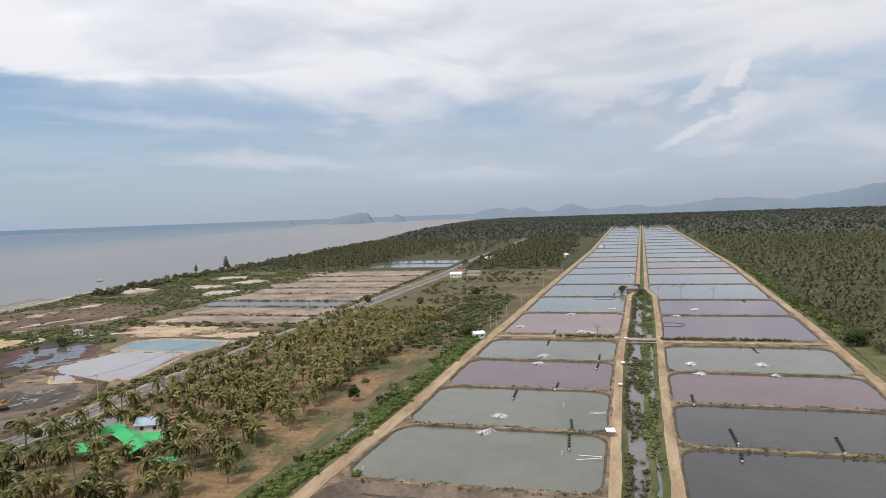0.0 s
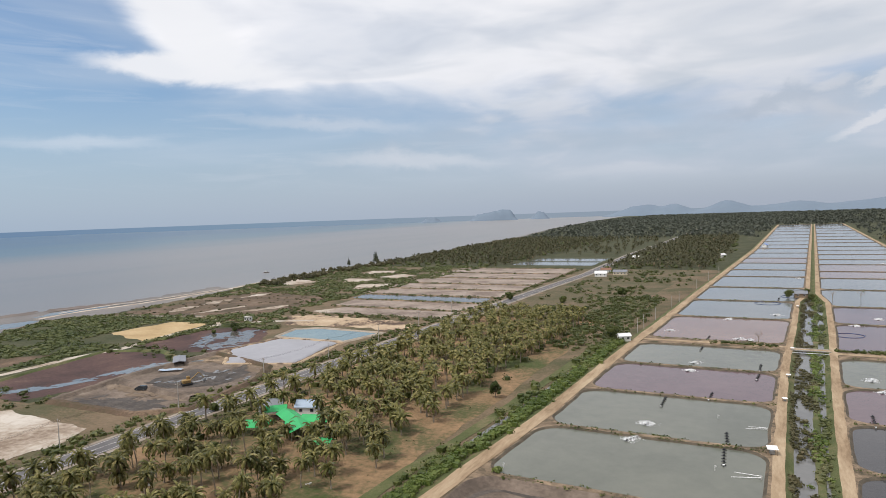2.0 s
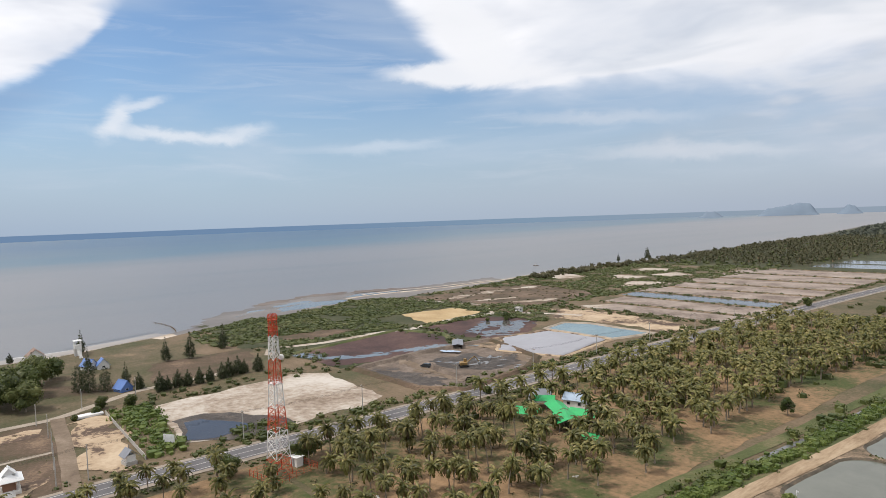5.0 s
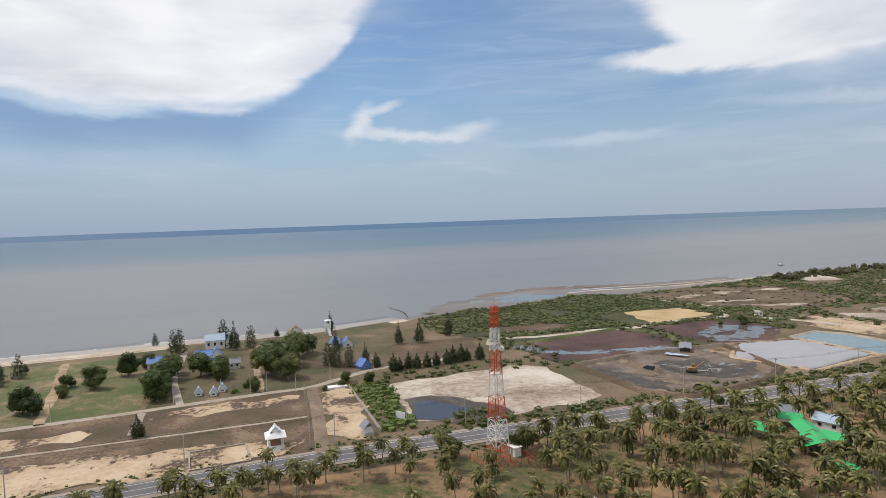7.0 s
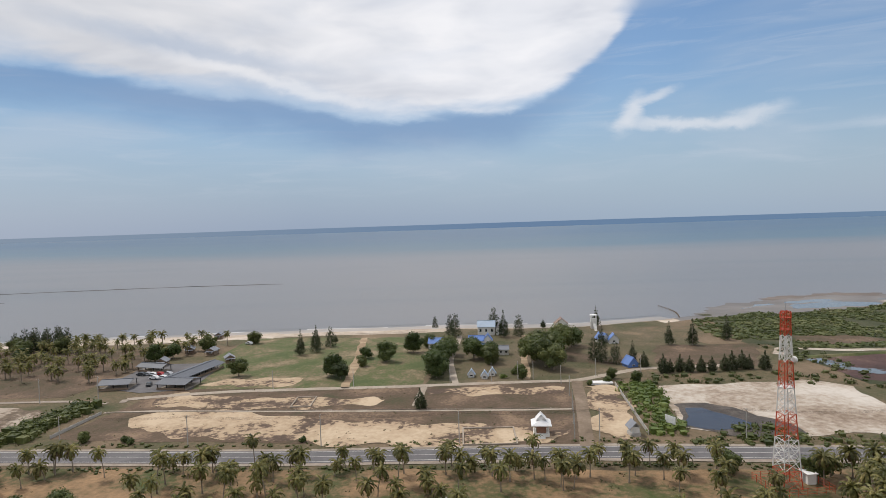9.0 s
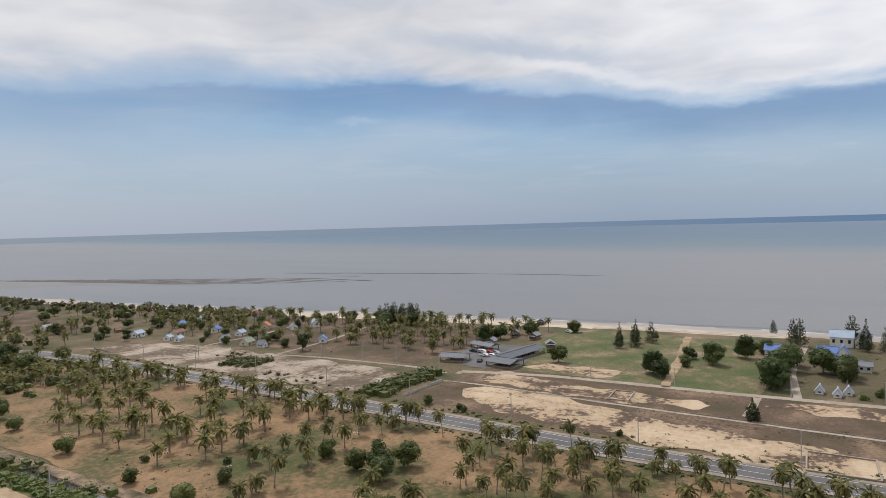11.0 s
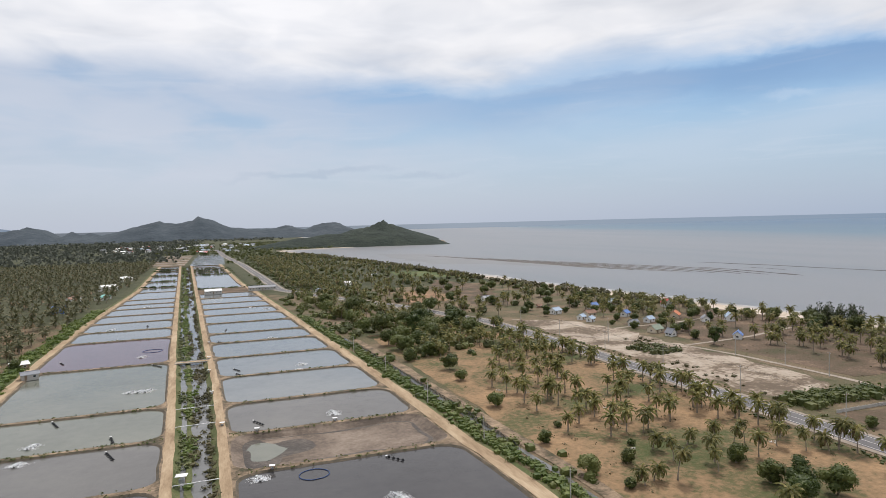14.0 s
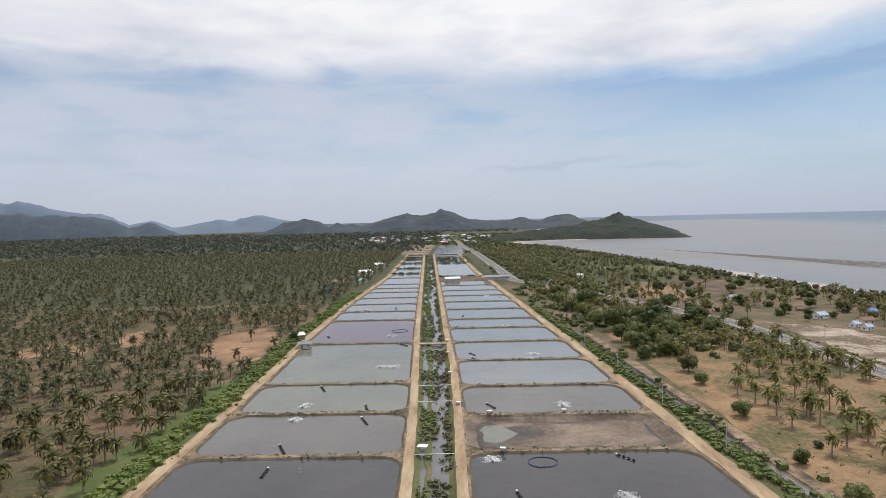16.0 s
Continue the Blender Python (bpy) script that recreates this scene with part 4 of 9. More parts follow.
for i in range(11):
    f = i / 10
    sx0, sy0 = -340 - 180 * f, -1060 + 470 * f
    reach = 400 - 270 * f
    lean = 0.20 - 0.17 * f
    tapered("sand_bar", (sx0, sy0), (sx0 - reach * lean, sy0 + reach), 9.0 - 2.5 * f, -0.405 + 0.002 * i, "reef", "long dark tidal sand ridge")
for p, q, w in (((-576, -651), (-613, -514), 8.0), ((-606, -540), (-648, -330), 7.5), ((-645, -345), (-652, -240), 7.0), ((-526, -502), (-527, -455), 5.0), ((-560, -560), (-566, -510), 4.0)):
    tapered("sand_bar", p, q, w, -0.40, "reef", "thin dark tidal ridge in the sea", 2.0)
ribbon("beach", [(shore(y) + 9, y) for y in range(-700, -128, 10)], 17.0, 0.275, "beach_sand", "wide pale beach with drift lines", "beach", wobble=4.0)
ribbon("beach", [(shore(y) + 7, y) for y in range(-132, -30, 10)], 8.0, 0.27, "beach_sand", "narrow pale beach below the lawns", "beach", wobble=2.5)
ribbon("grass_verge", [(shore(y) + 14, y) for y in range(-34, 96, 10)], 15.0, 0.278, "dry_grass", "dry grass above the beach", "verge", wobble=2.5)
# wet sand and low surf along the beach
ribbon("wet_beach", [(shore(y) - 5, y) for y in range(-700, 96, 12)], 11.0, -0.34, "wet_sand", "wet brown sand at the water's edge", "beach", wobble=3.0)
# inner line foam, outer line a flat dark strip painted as wave shade
for k, (off, w) in enumerate(((12, 2.0), (19, 3.0))):
    for a in range(-680, 80, 70):
        a0 = a + 23 * k % 37
        ribbon("surf", [(shore(y) - off - 4 * noise.noise((y * 0.03, k * 5.0, 0)), y) for y in range(a0, a0 + 42 + 12 * ((a // 70 + k) % 3), 6)], w, -0.44 + 0.004 * k, "surf_foam" if k == 0 else "wave_shade", "low broken wave line near the beach", "wave", wobble=1.2)

# ---------------------------------------------------------------- paved road and lanes
PAVED = [(-176, 4800), (-160, 2000), (-157, 1128), (-160, 804), (-152, 573), (-157, 446), (-159, 318), (-162, 106), (-163, 20), (-158, -60), (-157, -160), (-153, -280), (-148, -345), (-118, -440), (-78, -530), (-50, -600), (-43, -760), (-31, -1010), (-8, -1318), (10, -1700)]
ribbon("road", PAVED, 12.0, 0.34, "kerb_stone", "pale gravel shoulder of the coast road", wobble=0.5)
road = ribbon("road", PAVED, 8.6, 0.385, "asphalt", "two-lane grey asphalt coast road with white lines")


def road_line(offset, z):
    out = []
    for i in range(len(PAVED)):
        a, b = PAVED[max(0, i - 1)], PAVED[min(len(PAVED) - 1, i + 1)]
        d = math.hypot(b[0] - a[0], b[1] - a[1])
        out.append((PAVED[i][0] - (b[1] - a[1]) / d * offset, PAVED[i][1] + (b[0] - a[0]) / d * offset))
    return out


for off in (-3.5, 3.5):
    ribbon("road_marking", road_line(off, 0), 0.22, 0.41, "road_paint", "solid white edge line", "road marking")
ribbon("road_marking", PAVED, 0.18, 0.41, "road_paint", "white centre line", "road marking")
for line, w, mat, z, label in (
        ([(-213, -140), (-218, -126), (-223, -104), (-227, -60), (-228, -44), (-234, 3), (-235, 23), (-253, 49), (-258, 90)], 3.6, "concrete_lane", 0.33, "narrow pale concrete lane"),
        ([(-209, -139), (-213, -140)], 2.4, "kerb_stone", 0.34, "short concrete apron at the lane"),
        ([(-197, -138), (-199, -124), (-198, -67), (-199, 2), (-200, 18)], 1.6, "concrete_lane", 0.345, "low concrete wall line across the plot"),
        ([(-204, -33), (-227, -33)], 2.6, "concrete_lane", 0.35, "concrete path joining two lanes"),
        ([(-227, -63), (-280, -70), (-328, -78)], 4.4, "dirt_road", 0.33, "orange dirt track to the beach"),
        ([(-164, 18), (-200, 21), (-235, 23)], 4.0, "gravel", 0.345, "grey gravel drive"),
        ([(-237, 5), (-280, 5), (-330, 7)], 3.6, "dirt_road", 0.335, "sandy lane to the beach"),
        ([(-232, -22), (-270, -27), (-330, -27)], 2.6, "concrete_lane", 0.335, "narrow lane between houses"),
        ([(-208, -144), (-211, -161), (-207, -209), (-201, -237), (-183, -261), (-165, -290)], 2.2, "kerb_stone", 0.335, "narrow lane behind the bare lot"),
        ([(-201, -237), (-240, -240), (-280, -250)], 2.2, "kerb_stone", 0.34, "lane into the village"),
        ([(-199, -290), (-240, -290), (-290, -300)], 2.2, "kerb_stone", 0.34, "village lane"),
        ([(-276, 112), (-291, 119), (-285, 133), (-283, 147), (-286, 176), (-281, 194), (-287, 218), (-290, 243), (-285, 266), (-262, 282), (-240, 290)], 4.6, "white_sand", 0.335, "pale sandy track round the ponds"),
        ([(-287, 262), (-318, 284), (-350, 276), (-404, 262)], 3.0, "white_sand", 0.335, "sandy track across the flat")):
    ribbon("lane", line, w * (0.8 if mat == "dirt_road" else 1.0), z, mat, label, "lane", wobble=0.9 if mat in ("dirt_road", "white_sand") else 0.35, step=3.0)

# ---------------------------------------------------------------- ponds
BANK_Z, WATER_Z = 0.22, -0.2
ROAD_HALF = 2.3


def rounded(w, l, r, n=5):
    """Rounded rectangle outline (x, y) with even sides."""
    out = []
    for cx, cy, a0 in ((w - r, l - r, 0), (r, l - r, 90), (r, r, 180), (w - r, r, 270)):
        for i in range(n + 1):
            a = radians(a0 + 90 * i / n)
            out.append((cx + r * math.cos(a), cy + r * math.sin(a)))
    dense = []
    m = len(out)
    for i in range(m):
        p, q = out[i], out[(i + 1) % m]
        k = max(1, int(math.hypot(q[0] - p[0], q[1] - p[1]) / 6.0))
        dense += [(p[0] + (q[0] - p[0]) * j / k, p[1] + (q[1] - p[1]) * j / k) for j in range(k)]
    return dense


def build_pond(side, v0, v1, mat, label, dry=False):
    """One pond cell between two cross dikes: bank with sloping sides, and its water."""
    l = v1 - v0
    mid = (v0 + v1) / 2

    def span(v):
        if side == "west":
            return west_edge(v) + ROAD_HALF - 0.6, -half_canal(v) - 2.7
        return half_canal(v) + 2.7, east_edge(v) - ROAD_HALF + 0.6

    a, b = span(mid)
    w = b - a
    outer_m, road_m, dike = 1.0, 0.7, 0.9
    r = min(6.5, l * 0.24)
    seed = v0 * 0.37

    def world(x, y, z):
        v = v0 + y
        lo, hi = span(v)
        return (centre(v) + lo + (hi - lo) * x / w, v, z)

    inner = [(x + road_m, y + dike) for x, y in rounded(w - road_m - outer_m, l - 2 * dike, r)]
    loops = []
    for grow, z in ((0.0, BANK_Z), (0.35, 0.05), (0.85, WATER_Z - 0.06), (3.2, -1.2)):
        ring = []
        for x, y in inner:
            dx, dy = x - w / 2, y - l / 2
            d = math.hypot(dx, dy)
            g = grow + 0.5 * noise.noise((x * 0.22, y * 0.22, seed))
            ring.append(world(x - dx / d * g, y - dy / d * g, z + (0.08 * noise.noise((x * 0.5, y * 0.5, seed)) if grow == 0 else 0)))
        loops.append(ring)
    # the flat top out to the cell's edge
    rim = []
    for x, y in inner:
        dx, dy = x - w / 2, y - l / 2
        s = min((w / 2) / abs(dx) if dx else 9e9, (l / 2) / abs(dy) if dy else 9e9)
        rim.append(world(w / 2 + dx * s, l / 2 + dy * s, BANK_Z))
    verts = [*rim, *[p for ring in loops for p in ring]]
    n = len(inner)
    faces, slots = [], []
    for k in range(4):
        for i in range(n):
            j = (i + 1) % n
            faces.append((k * n + i, k * n + j, (k + 1) * n + j, (k + 1) * n + i)[::-1])
            slots.append(0 if k < 1 else 1)
    # corners of the cell
    for cx, cy in ((0, 0), (w, 0), (w, l), (0, l)):
        i = min(range(n), key=lambda q: (math.atan2(inner[q][1] - l / 2, inner[q][0] - w / 2) - math.atan2(cy - l / 2, cx - w / 2)) % (2 * math.pi))
        verts.append(world(cx, cy, BANK_Z))
        faces.append((i, len(verts) - 1, (i - 1) % n)[::-1])
        slots.append(0)
    base = new("pond")
    base.matrix_basis = pose(*world(w / 2, l / 2, 0))
    off = np.array(base.matrix_basis.translation)
    bank = mesh_of("bank", np.array(verts) - off, faces, ["bank_soil", "dry_mud" if dry else "bank_edge"], slots)
    piece("bank", bank, base)
    floor_ring = np.array(loops[3] if dry else loops[1]) - off
    if dry:
        floor_ring[:, 2] = -1.2
    else:
        floor_ring[:, 2] = WATER_Z
    bm = bmesh.new()
    f = bm.faces.new([bm.verts.new(p) for p in floor_ring])
    f.normal_update()
    if f.normal.z < 0:
        f.normal_flip()
    part("pond_bed" if dry else "water", bm, mat, base)
    if dry:
        bm = bmesh.new()
        edge = []
        for x, y in inner:
            dx, dy = x - w / 2, y - l / 2
            d = math.hypot(dx, dy)
            wide = 0.5 + 2.2 * max(0.0, 0.35 + noise.noise((x * 0.09, y * 0.13, seed + 3)))
            start = 4.0 + 1.6 * noise.noise((x * 0.12, y * 0.12, seed + 8))
            edge.append([bm.verts.new(Vector(world(x - dx / d * g, y - dy / d * g, -1.18)) - Vector(off)) for g in (start, start + wide)])
        for p, q in zip(edge, edge[1:] + edge[:1]):
            bm.faces.new((p[0], q[0], q[1], p[1]))
        bmesh.ops.recalc_face_normals(bm, faces=bm.faces[:])
        if sum(f.normal.z for f in bm.faces) < 0:
            bmesh.ops.reverse_faces(bm, faces=bm.faces[:])
        part("wet_margin", bm, "wet_mud", base, "dark wet mud along the drained bed")
        puddle = [((w if v0 < 0 else 0.0) + (-1 if v0 < 0 else 1) * w * fx, l * fy) for fx, fy in ((0.08, 0.35), (0.14, 0.25), (0.22, 0.3), (0.28, 0.45), (0.2, 0.6), (0.17, 0.75), (0.1, 0.66))]
        if side == "west":
            puddle = [(w - x if v0 > 0 else x, y) for x, y in puddle]
        mx, my = sum(p[0] for p in puddle) / len(puddle), sum(p[1] for p in puddle) / len(puddle)
        bm = bmesh.new()
        loop = organic([(mx + (x - mx) * 1.9, my + (y - my) * 1.45) for x, y in puddle], 0.8, 2.4, seed + 2)
        f = bm.faces.new([bm.verts.new(Vector(world(x, y, -1.185)) - Vector(off)) for x, y in loop])
        f.normal_update()
        if f.normal.z < 0:
            f.normal_flip()
        part("mud_patch", bm, "wet_mud", base, "dark churned mud round the puddle")
        bm = bmesh.new()
        loop = organic(puddle, 0.7, 2.0, seed)
        f = bm.faces.new([bm.verts.new(Vector(world(x, y, -1.17)) - Vector(off)) for x, y in loop])
        f.normal_update()
        if f.normal.z < 0:
            f.normal_flip()
        part("puddle", bm, "pond_green", base, "shallow greenish puddle")
    tagged(base, label, "pond", "farm ponds")
    return base


material("bank_edge", [(0.055, 0.048, 0.035), (0.09, 0.075, 0.055), (0.15, 0.115, 0.08)], 0.9, (0.3, 2.0), 0.5, 2.0, depth=0.1)
LOOKS = {"g": ("pond_green", "square pond of grey-green water with earth banks"), "p": ("pond_purple", "square pond of purple-brown water with earth banks"), "r": ("pond_red", "square pond of reddish brown water with earth banks"),
         "y": ("pond_grey", "square pond of grey-brown water with earth banks"), "d": ("pond_dark", "square pond of dark grey water with earth banks"), "b": ("pond_blue", "square pond of blue-grey water with earth banks"), "m": ("dry_mud", "drained pond with a dry muddy bed")}
WEST = [(-1040, "d"), (-1010, "d"), (-970, "d"), (-930, "d"), (-890, "d"), (-850, "b"), (-655, "b"), (-606, "b"), (-567, "b"), (-527, "b"), (-492, "b"), (-456, "b"), (-418, "b"), (-377, "b"), (-346, "b"), (-307, "b"), (-267, "b"), (-226, "y"), (-192, "m"), (-162, "d"), (-112, "d"),
        (-56, "d"), (0, "g"), (62, "m"), (130, "g"), (168, "g"), (208, "p"), (248, "g"), (288, None), (300, "r"), (364, "b"), (430, "b"), (500, "b"), (576, "b"), (635, "b"), (707, "r"), (771, "b"), (848, "b"), (928, "b"), (1010, "b"), (1108, "b"), (1206, "b"), (1322, "b"), (1463, "b"), (1600, "b"), (1763, "b"), (1900, None)]
EAST = [(-1040, "d"), (-990, "d"), (-940, "d"), (-857, "b"), (-769, "b"), (-697, "b"), (-650, "b"), (-588, "b"), (-554, "b"), (-524, "b"), (-487, "b"), (-451, "b"), (-415, "b"), (-379, "p"), (-308, "g"), (-232, "g"), (-196, "y"), (-160, "d"), (-104, "d"),
        (-50, "d"), (4, "d"), (58, "d"), (112, "d"), (162, "d"), (198, "p"), (236, "g"), (280, None), (292, "p"), (358, "p"), (417, "b"), (497, "b"), (570, "r"), (625, "r"), (693, "b"), (751, "b"), (821, "b"), (894, "b"), (967, "b"), (1053, "b"), (1138, "b"), (1237, "b"), (1355, "b"), (1467, "b"), (1600, "b"), (1750, "b"), (1900, None)]
for side, cells in (("west", WEST), ("east", EAST)):
    for (v0, look_key), (v1, nxt) in zip(cells[:-1], cells[1:]):
        if look_key:
            build_pond(side, v0, v1, *LOOKS[look_key], dry=look_key == "m")


def along(u_of, v0, v1, step=12.0):
    n = int((v1 - v0) / step) + 1
    return [(centre(v0 + (v1 - v0) * i / n) + u_of(v0 + (v1 - v0) * i / n), v0 + (v1 - v0) * i / n) for i in range(n + 1)]


def strip_mesh(name, edges, v0, v1, mats, slots, label, category, step=8.0, wobble=0.0):
    """A long strip whose edges are (u(v), z) pairs."""
    n = int((v1 - v0) / step) + 1
    verts, faces, sl = [], [], []
    for i in range(n + 1):
        v = v0 + (v1 - v0) * i / n
        for j, (u, z) in enumerate(edges):
            verts.append((centre(v) + u(v) + wobble * noise.noise((v * 0.11, j * 7.0, 1.0)), v, z))
    m = len(edges)
    for i in range(n):
        for j in range(m - 1):
            a = i * m + j
            faces.append((a, a + 1, a + m + 1, a + m))
            sl.append(slots[j])
    return tagged(new(name, mesh_of(name, verts, faces, mats, sl)), label, category, kind="structure")


R = ROAD_HALF
strip_mesh("dirt_road", [(lambda v: west_edge(v) - R - 2.6, -0.1), (lambda v: west_edge(v) - R, 0.33), (lambda v: west_edge(v) + R - 0.4, 0.33)], -1060, 1900, ["grass_bank", "dirt_road"], [0, 1], "wide pale dirt road along the ponds", "dirt road", wobble=0.7)
strip_mesh("dirt_road", [(lambda v: east_edge(v) - R + 0.4, 0.33), (lambda v: east_edge(v) + R - 0.6, 0.33), (lambda v: east_edge(v) + R + 2.6, -0.1)], -1060, 1900, ["dirt_road", "grass_bank"], [0, 1], "pale dirt road along the palm forest", "dirt road", wobble=0.7)
strip_mesh("dirt_road", [(lambda v: -half_canal(v) - 3.1, 0.28), (lambda v: -half_canal(v) - 0.4, 0.28), (lambda v: -half_canal(v) + 0.4, -0.3), (lambda v: -half_canal(v) + 1.8, -1.0)], -1060, 1900, ["dirt_road", "grass_bank"], [0, 1, 1], "narrow dirt road beside the canal", "dirt road", 4.0, 0.45)
strip_mesh("dirt_road", [(lambda v: half_canal(v) - 1.8, -1.0), (lambda v: half_canal(v) - 0.4, -0.3), (lambda v: half_canal(v) + 0.4, 0.28), (lambda v: half_canal(v) + 3.1, 0.28)], -1060, 1900, ["grass_bank", "dirt_road"], [0, 0, 1], "narrow pale dirt road beside the canal", "dirt road", 4.0, 0.45)
strip_mesh("canal", [(lambda v: -half_canal(v) + 0.6, -0.75), (lambda v: half_canal(v) - 0.6, -0.75)], -1060, 1900, ["canal_water"], [0], "narrow murky drainage canal", "canal", 10.0)
strip_mesh("canal_berm", [(lambda v: 0.4, -1.2), (lambda v: 1.0, -0.55), (lambda v: 2.3, -0.5), (lambda v: 2.9, -1.2)], -1060, 1900, ["grass_bank"], [0, 0, 0], "low weedy berm in the canal", "berm", 5.0, 1.6)
for v0, v1, side in ((284, 306, "w"), (276, 296, "e")):
    u0, u1 = (west_edge(290) + 2, -half_canal(290) - 3) if side == "w" else (half_canal(290) + 3, east_edge(290) - 2)
    a, b = (288, 300) if side == "w" else (280, 292)
    patch("dike_road", [strip(u0, a)[:2], strip(u1, a)[:2], strip(u1, b)[:2], strip(u0, b)[:2]], BANK_Z + 0.02, "bank_soil", "earth cross dike between the pond blocks", "dike", 0.3)
    ribbon("dirt_road", [strip(u0, (a + b) / 2)[:2], strip(u1, (a + b) / 2)[:2]], 3.4, 0.34, "dirt_road", "narrow dirt road across the ponds", "dirt road", wobble=0.3)
# service yard between the southern ponds
patch("yard", [strip(west_edge(-640), -606)[:2], strip(-9, -606)[:2], strip(-9, -655)[:2], strip(west_edge(-650), -655)[:2]][::-1], BANK_Z, "brown_field", "bare service yard between ponds", "yard", 0.3)
# ditches outside the dirt roads
for k, (lo, hi) in enumerate(((-330, -100), (90, 285))):
    ribbon("ditch", along(lambda v: west_edge(v) - 9.5 if v < 0 else west_edge(v) - 8.5, lo, hi), 1.5, 0.30, "canal_water", "narrow ditch of dark water", "ditch", wobble=0.8)
    ribbon("ditch_bank", along(lambda v: west_edge(v) - 13.5 if v < 0 else west_edge(v) - 12.5, lo, hi), 4.0, 0.31, "bank_soil" if hi < 0 else "grass_bank", "dug grey soil beside the ditch", "bank", wobble=1.4)
ribbon("grass_verge", along(lambda v: east_edge(v) + 9.0, -60, 300), 8.0, 0.26, "lawn", "green grass verge beside the palms", "verge", wobble=1.5)

ribbon("grass_verge", along(lambda v: east_edge(v) + 11.0, -235, -60), 13.0, 0.26, "fresh_grass", "lush green grass verge beside the palms", "verge", wobble=3.0)

# ---------------------------------------------------------------- hills
def hill(name, mat, centre_xy, length, depth, heights, turn, label, seed, rough=0.18):
    """A ridge: its skyline heights run along local x."""
    nx, ny = 72, 18
    verts, faces = [], []
    for j in range(ny + 1):
        for i in range(nx + 1):
            fx, fy = i / nx, j / ny * 2 - 1
            h = float(np.interp(fx, [p for p, q in heights], [q for p, q in heights]))
            fall = max(0.0, 1 - abs(fy) ** 1.5)
            x, y = (fx - 0.5) * length, fy * depth / 2
            z = h * fall
            z += z * rough * (noise.fractal((x * 0.012, y * 0.012, seed), 0.8, 2.0, 5)) * (1.2 if abs(fy) > 0.05 else 0.45)
            verts.append((x, y, z - 1.5))
    for j in range(ny):
        for i in range(nx):
            a = j * (nx + 1) + i
            faces.append((a, a + 1, a + nx + 2, a + nx + 1))
    ob = new(name, mesh_of(name, verts, faces, [mat], None, True))
    ob.matrix_basis = pose(*centre_xy, 0, 0, 0, turn)
    return tagged(ob, label, "hill", kind="structure")


def ridge(mat, az0, az1, dist, depth, stops, label, seed, rough=0.18):
    """A ridge square to the line of sight: stops are (azimuth, elevation of the skyline)."""
    am = radians((az0 + az1) / 2)
    length = 2 * dist * math.tan(radians(abs(az1 - az0) / 2))
    hs = []
    for a, e in stops:
        off = math.tan(radians(a) - am) * dist
        d = math.hypot(off, dist)
        hs.append((0.5 + off / length, max(0.0, 60 + d * math.tan(radians(e)))))
    hs = sorted(hs)
    jag = []
    for (a, h), (b, g) in zip(hs[:-1], hs[1:]):
        for q in range(6):
            f = a + (b - a) * q / 6
            jag.append((f, max(0.0, (h + (g - h) * q / 6) * (1.0 + 0.14 * noise.noise((f * 60.0, seed * 7.0, 0.0))) + dist * 0.0008 * noise.noise((f * 170.0, seed * 3.0, 2.0)))))
    hs = jag + [hs[-1]]
    return hill("hill", mat, (math.sin(am) * dist, math.cos(am) * dist), length, depth, hs, -math.degrees(am), label, seed, rough)

ridge("hill_mid_hazed", 162.0, 192.0, 3300.0, 700.0, [(162.0, -1.0), (163.2, -0.64), (164.4, -0.07), (166.2, 0.33), (167.4, -0.05), (168.3, -0.63), (169.0, -0.09), (169.6, -0.46), (170.1, -0.22), (171.1, -0.5), (173.2, 0.06), (175.2, 0.57), (176.5, 0.28), (177.3, 0.47),
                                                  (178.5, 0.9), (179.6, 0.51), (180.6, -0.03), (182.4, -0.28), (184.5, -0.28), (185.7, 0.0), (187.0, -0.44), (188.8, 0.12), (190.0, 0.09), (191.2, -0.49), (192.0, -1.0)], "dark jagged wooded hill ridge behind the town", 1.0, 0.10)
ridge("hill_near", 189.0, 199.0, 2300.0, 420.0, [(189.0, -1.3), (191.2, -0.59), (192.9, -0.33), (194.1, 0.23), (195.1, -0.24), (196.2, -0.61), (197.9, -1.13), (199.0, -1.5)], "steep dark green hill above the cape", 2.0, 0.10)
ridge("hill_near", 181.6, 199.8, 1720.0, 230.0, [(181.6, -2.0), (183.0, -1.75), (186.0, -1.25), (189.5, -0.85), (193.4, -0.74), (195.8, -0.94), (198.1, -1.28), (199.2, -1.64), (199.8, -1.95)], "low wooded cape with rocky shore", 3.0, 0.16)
ridge("hill_far_hazed", 138.0, 166.0, 4500.0, 500.0, [(138.0, 1.6), (143.4, 1.94), (145.2, 2.05), (147.0, 1.39), (148.9, 1.09), (150.3, 1.02), (152.0, 0.11), (153.7, 0.44), (155.4, -0.22), (159.0, 0.41), (160.0, 0.24), (162.1, 0.73), (165.2, 0.06), (166.0, -0.5)], "distant blue hazy mountain range", 4.0, 0.06)
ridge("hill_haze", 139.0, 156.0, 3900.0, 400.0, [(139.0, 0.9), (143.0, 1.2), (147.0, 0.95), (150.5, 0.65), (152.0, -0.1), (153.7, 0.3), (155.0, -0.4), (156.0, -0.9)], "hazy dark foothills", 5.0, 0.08)
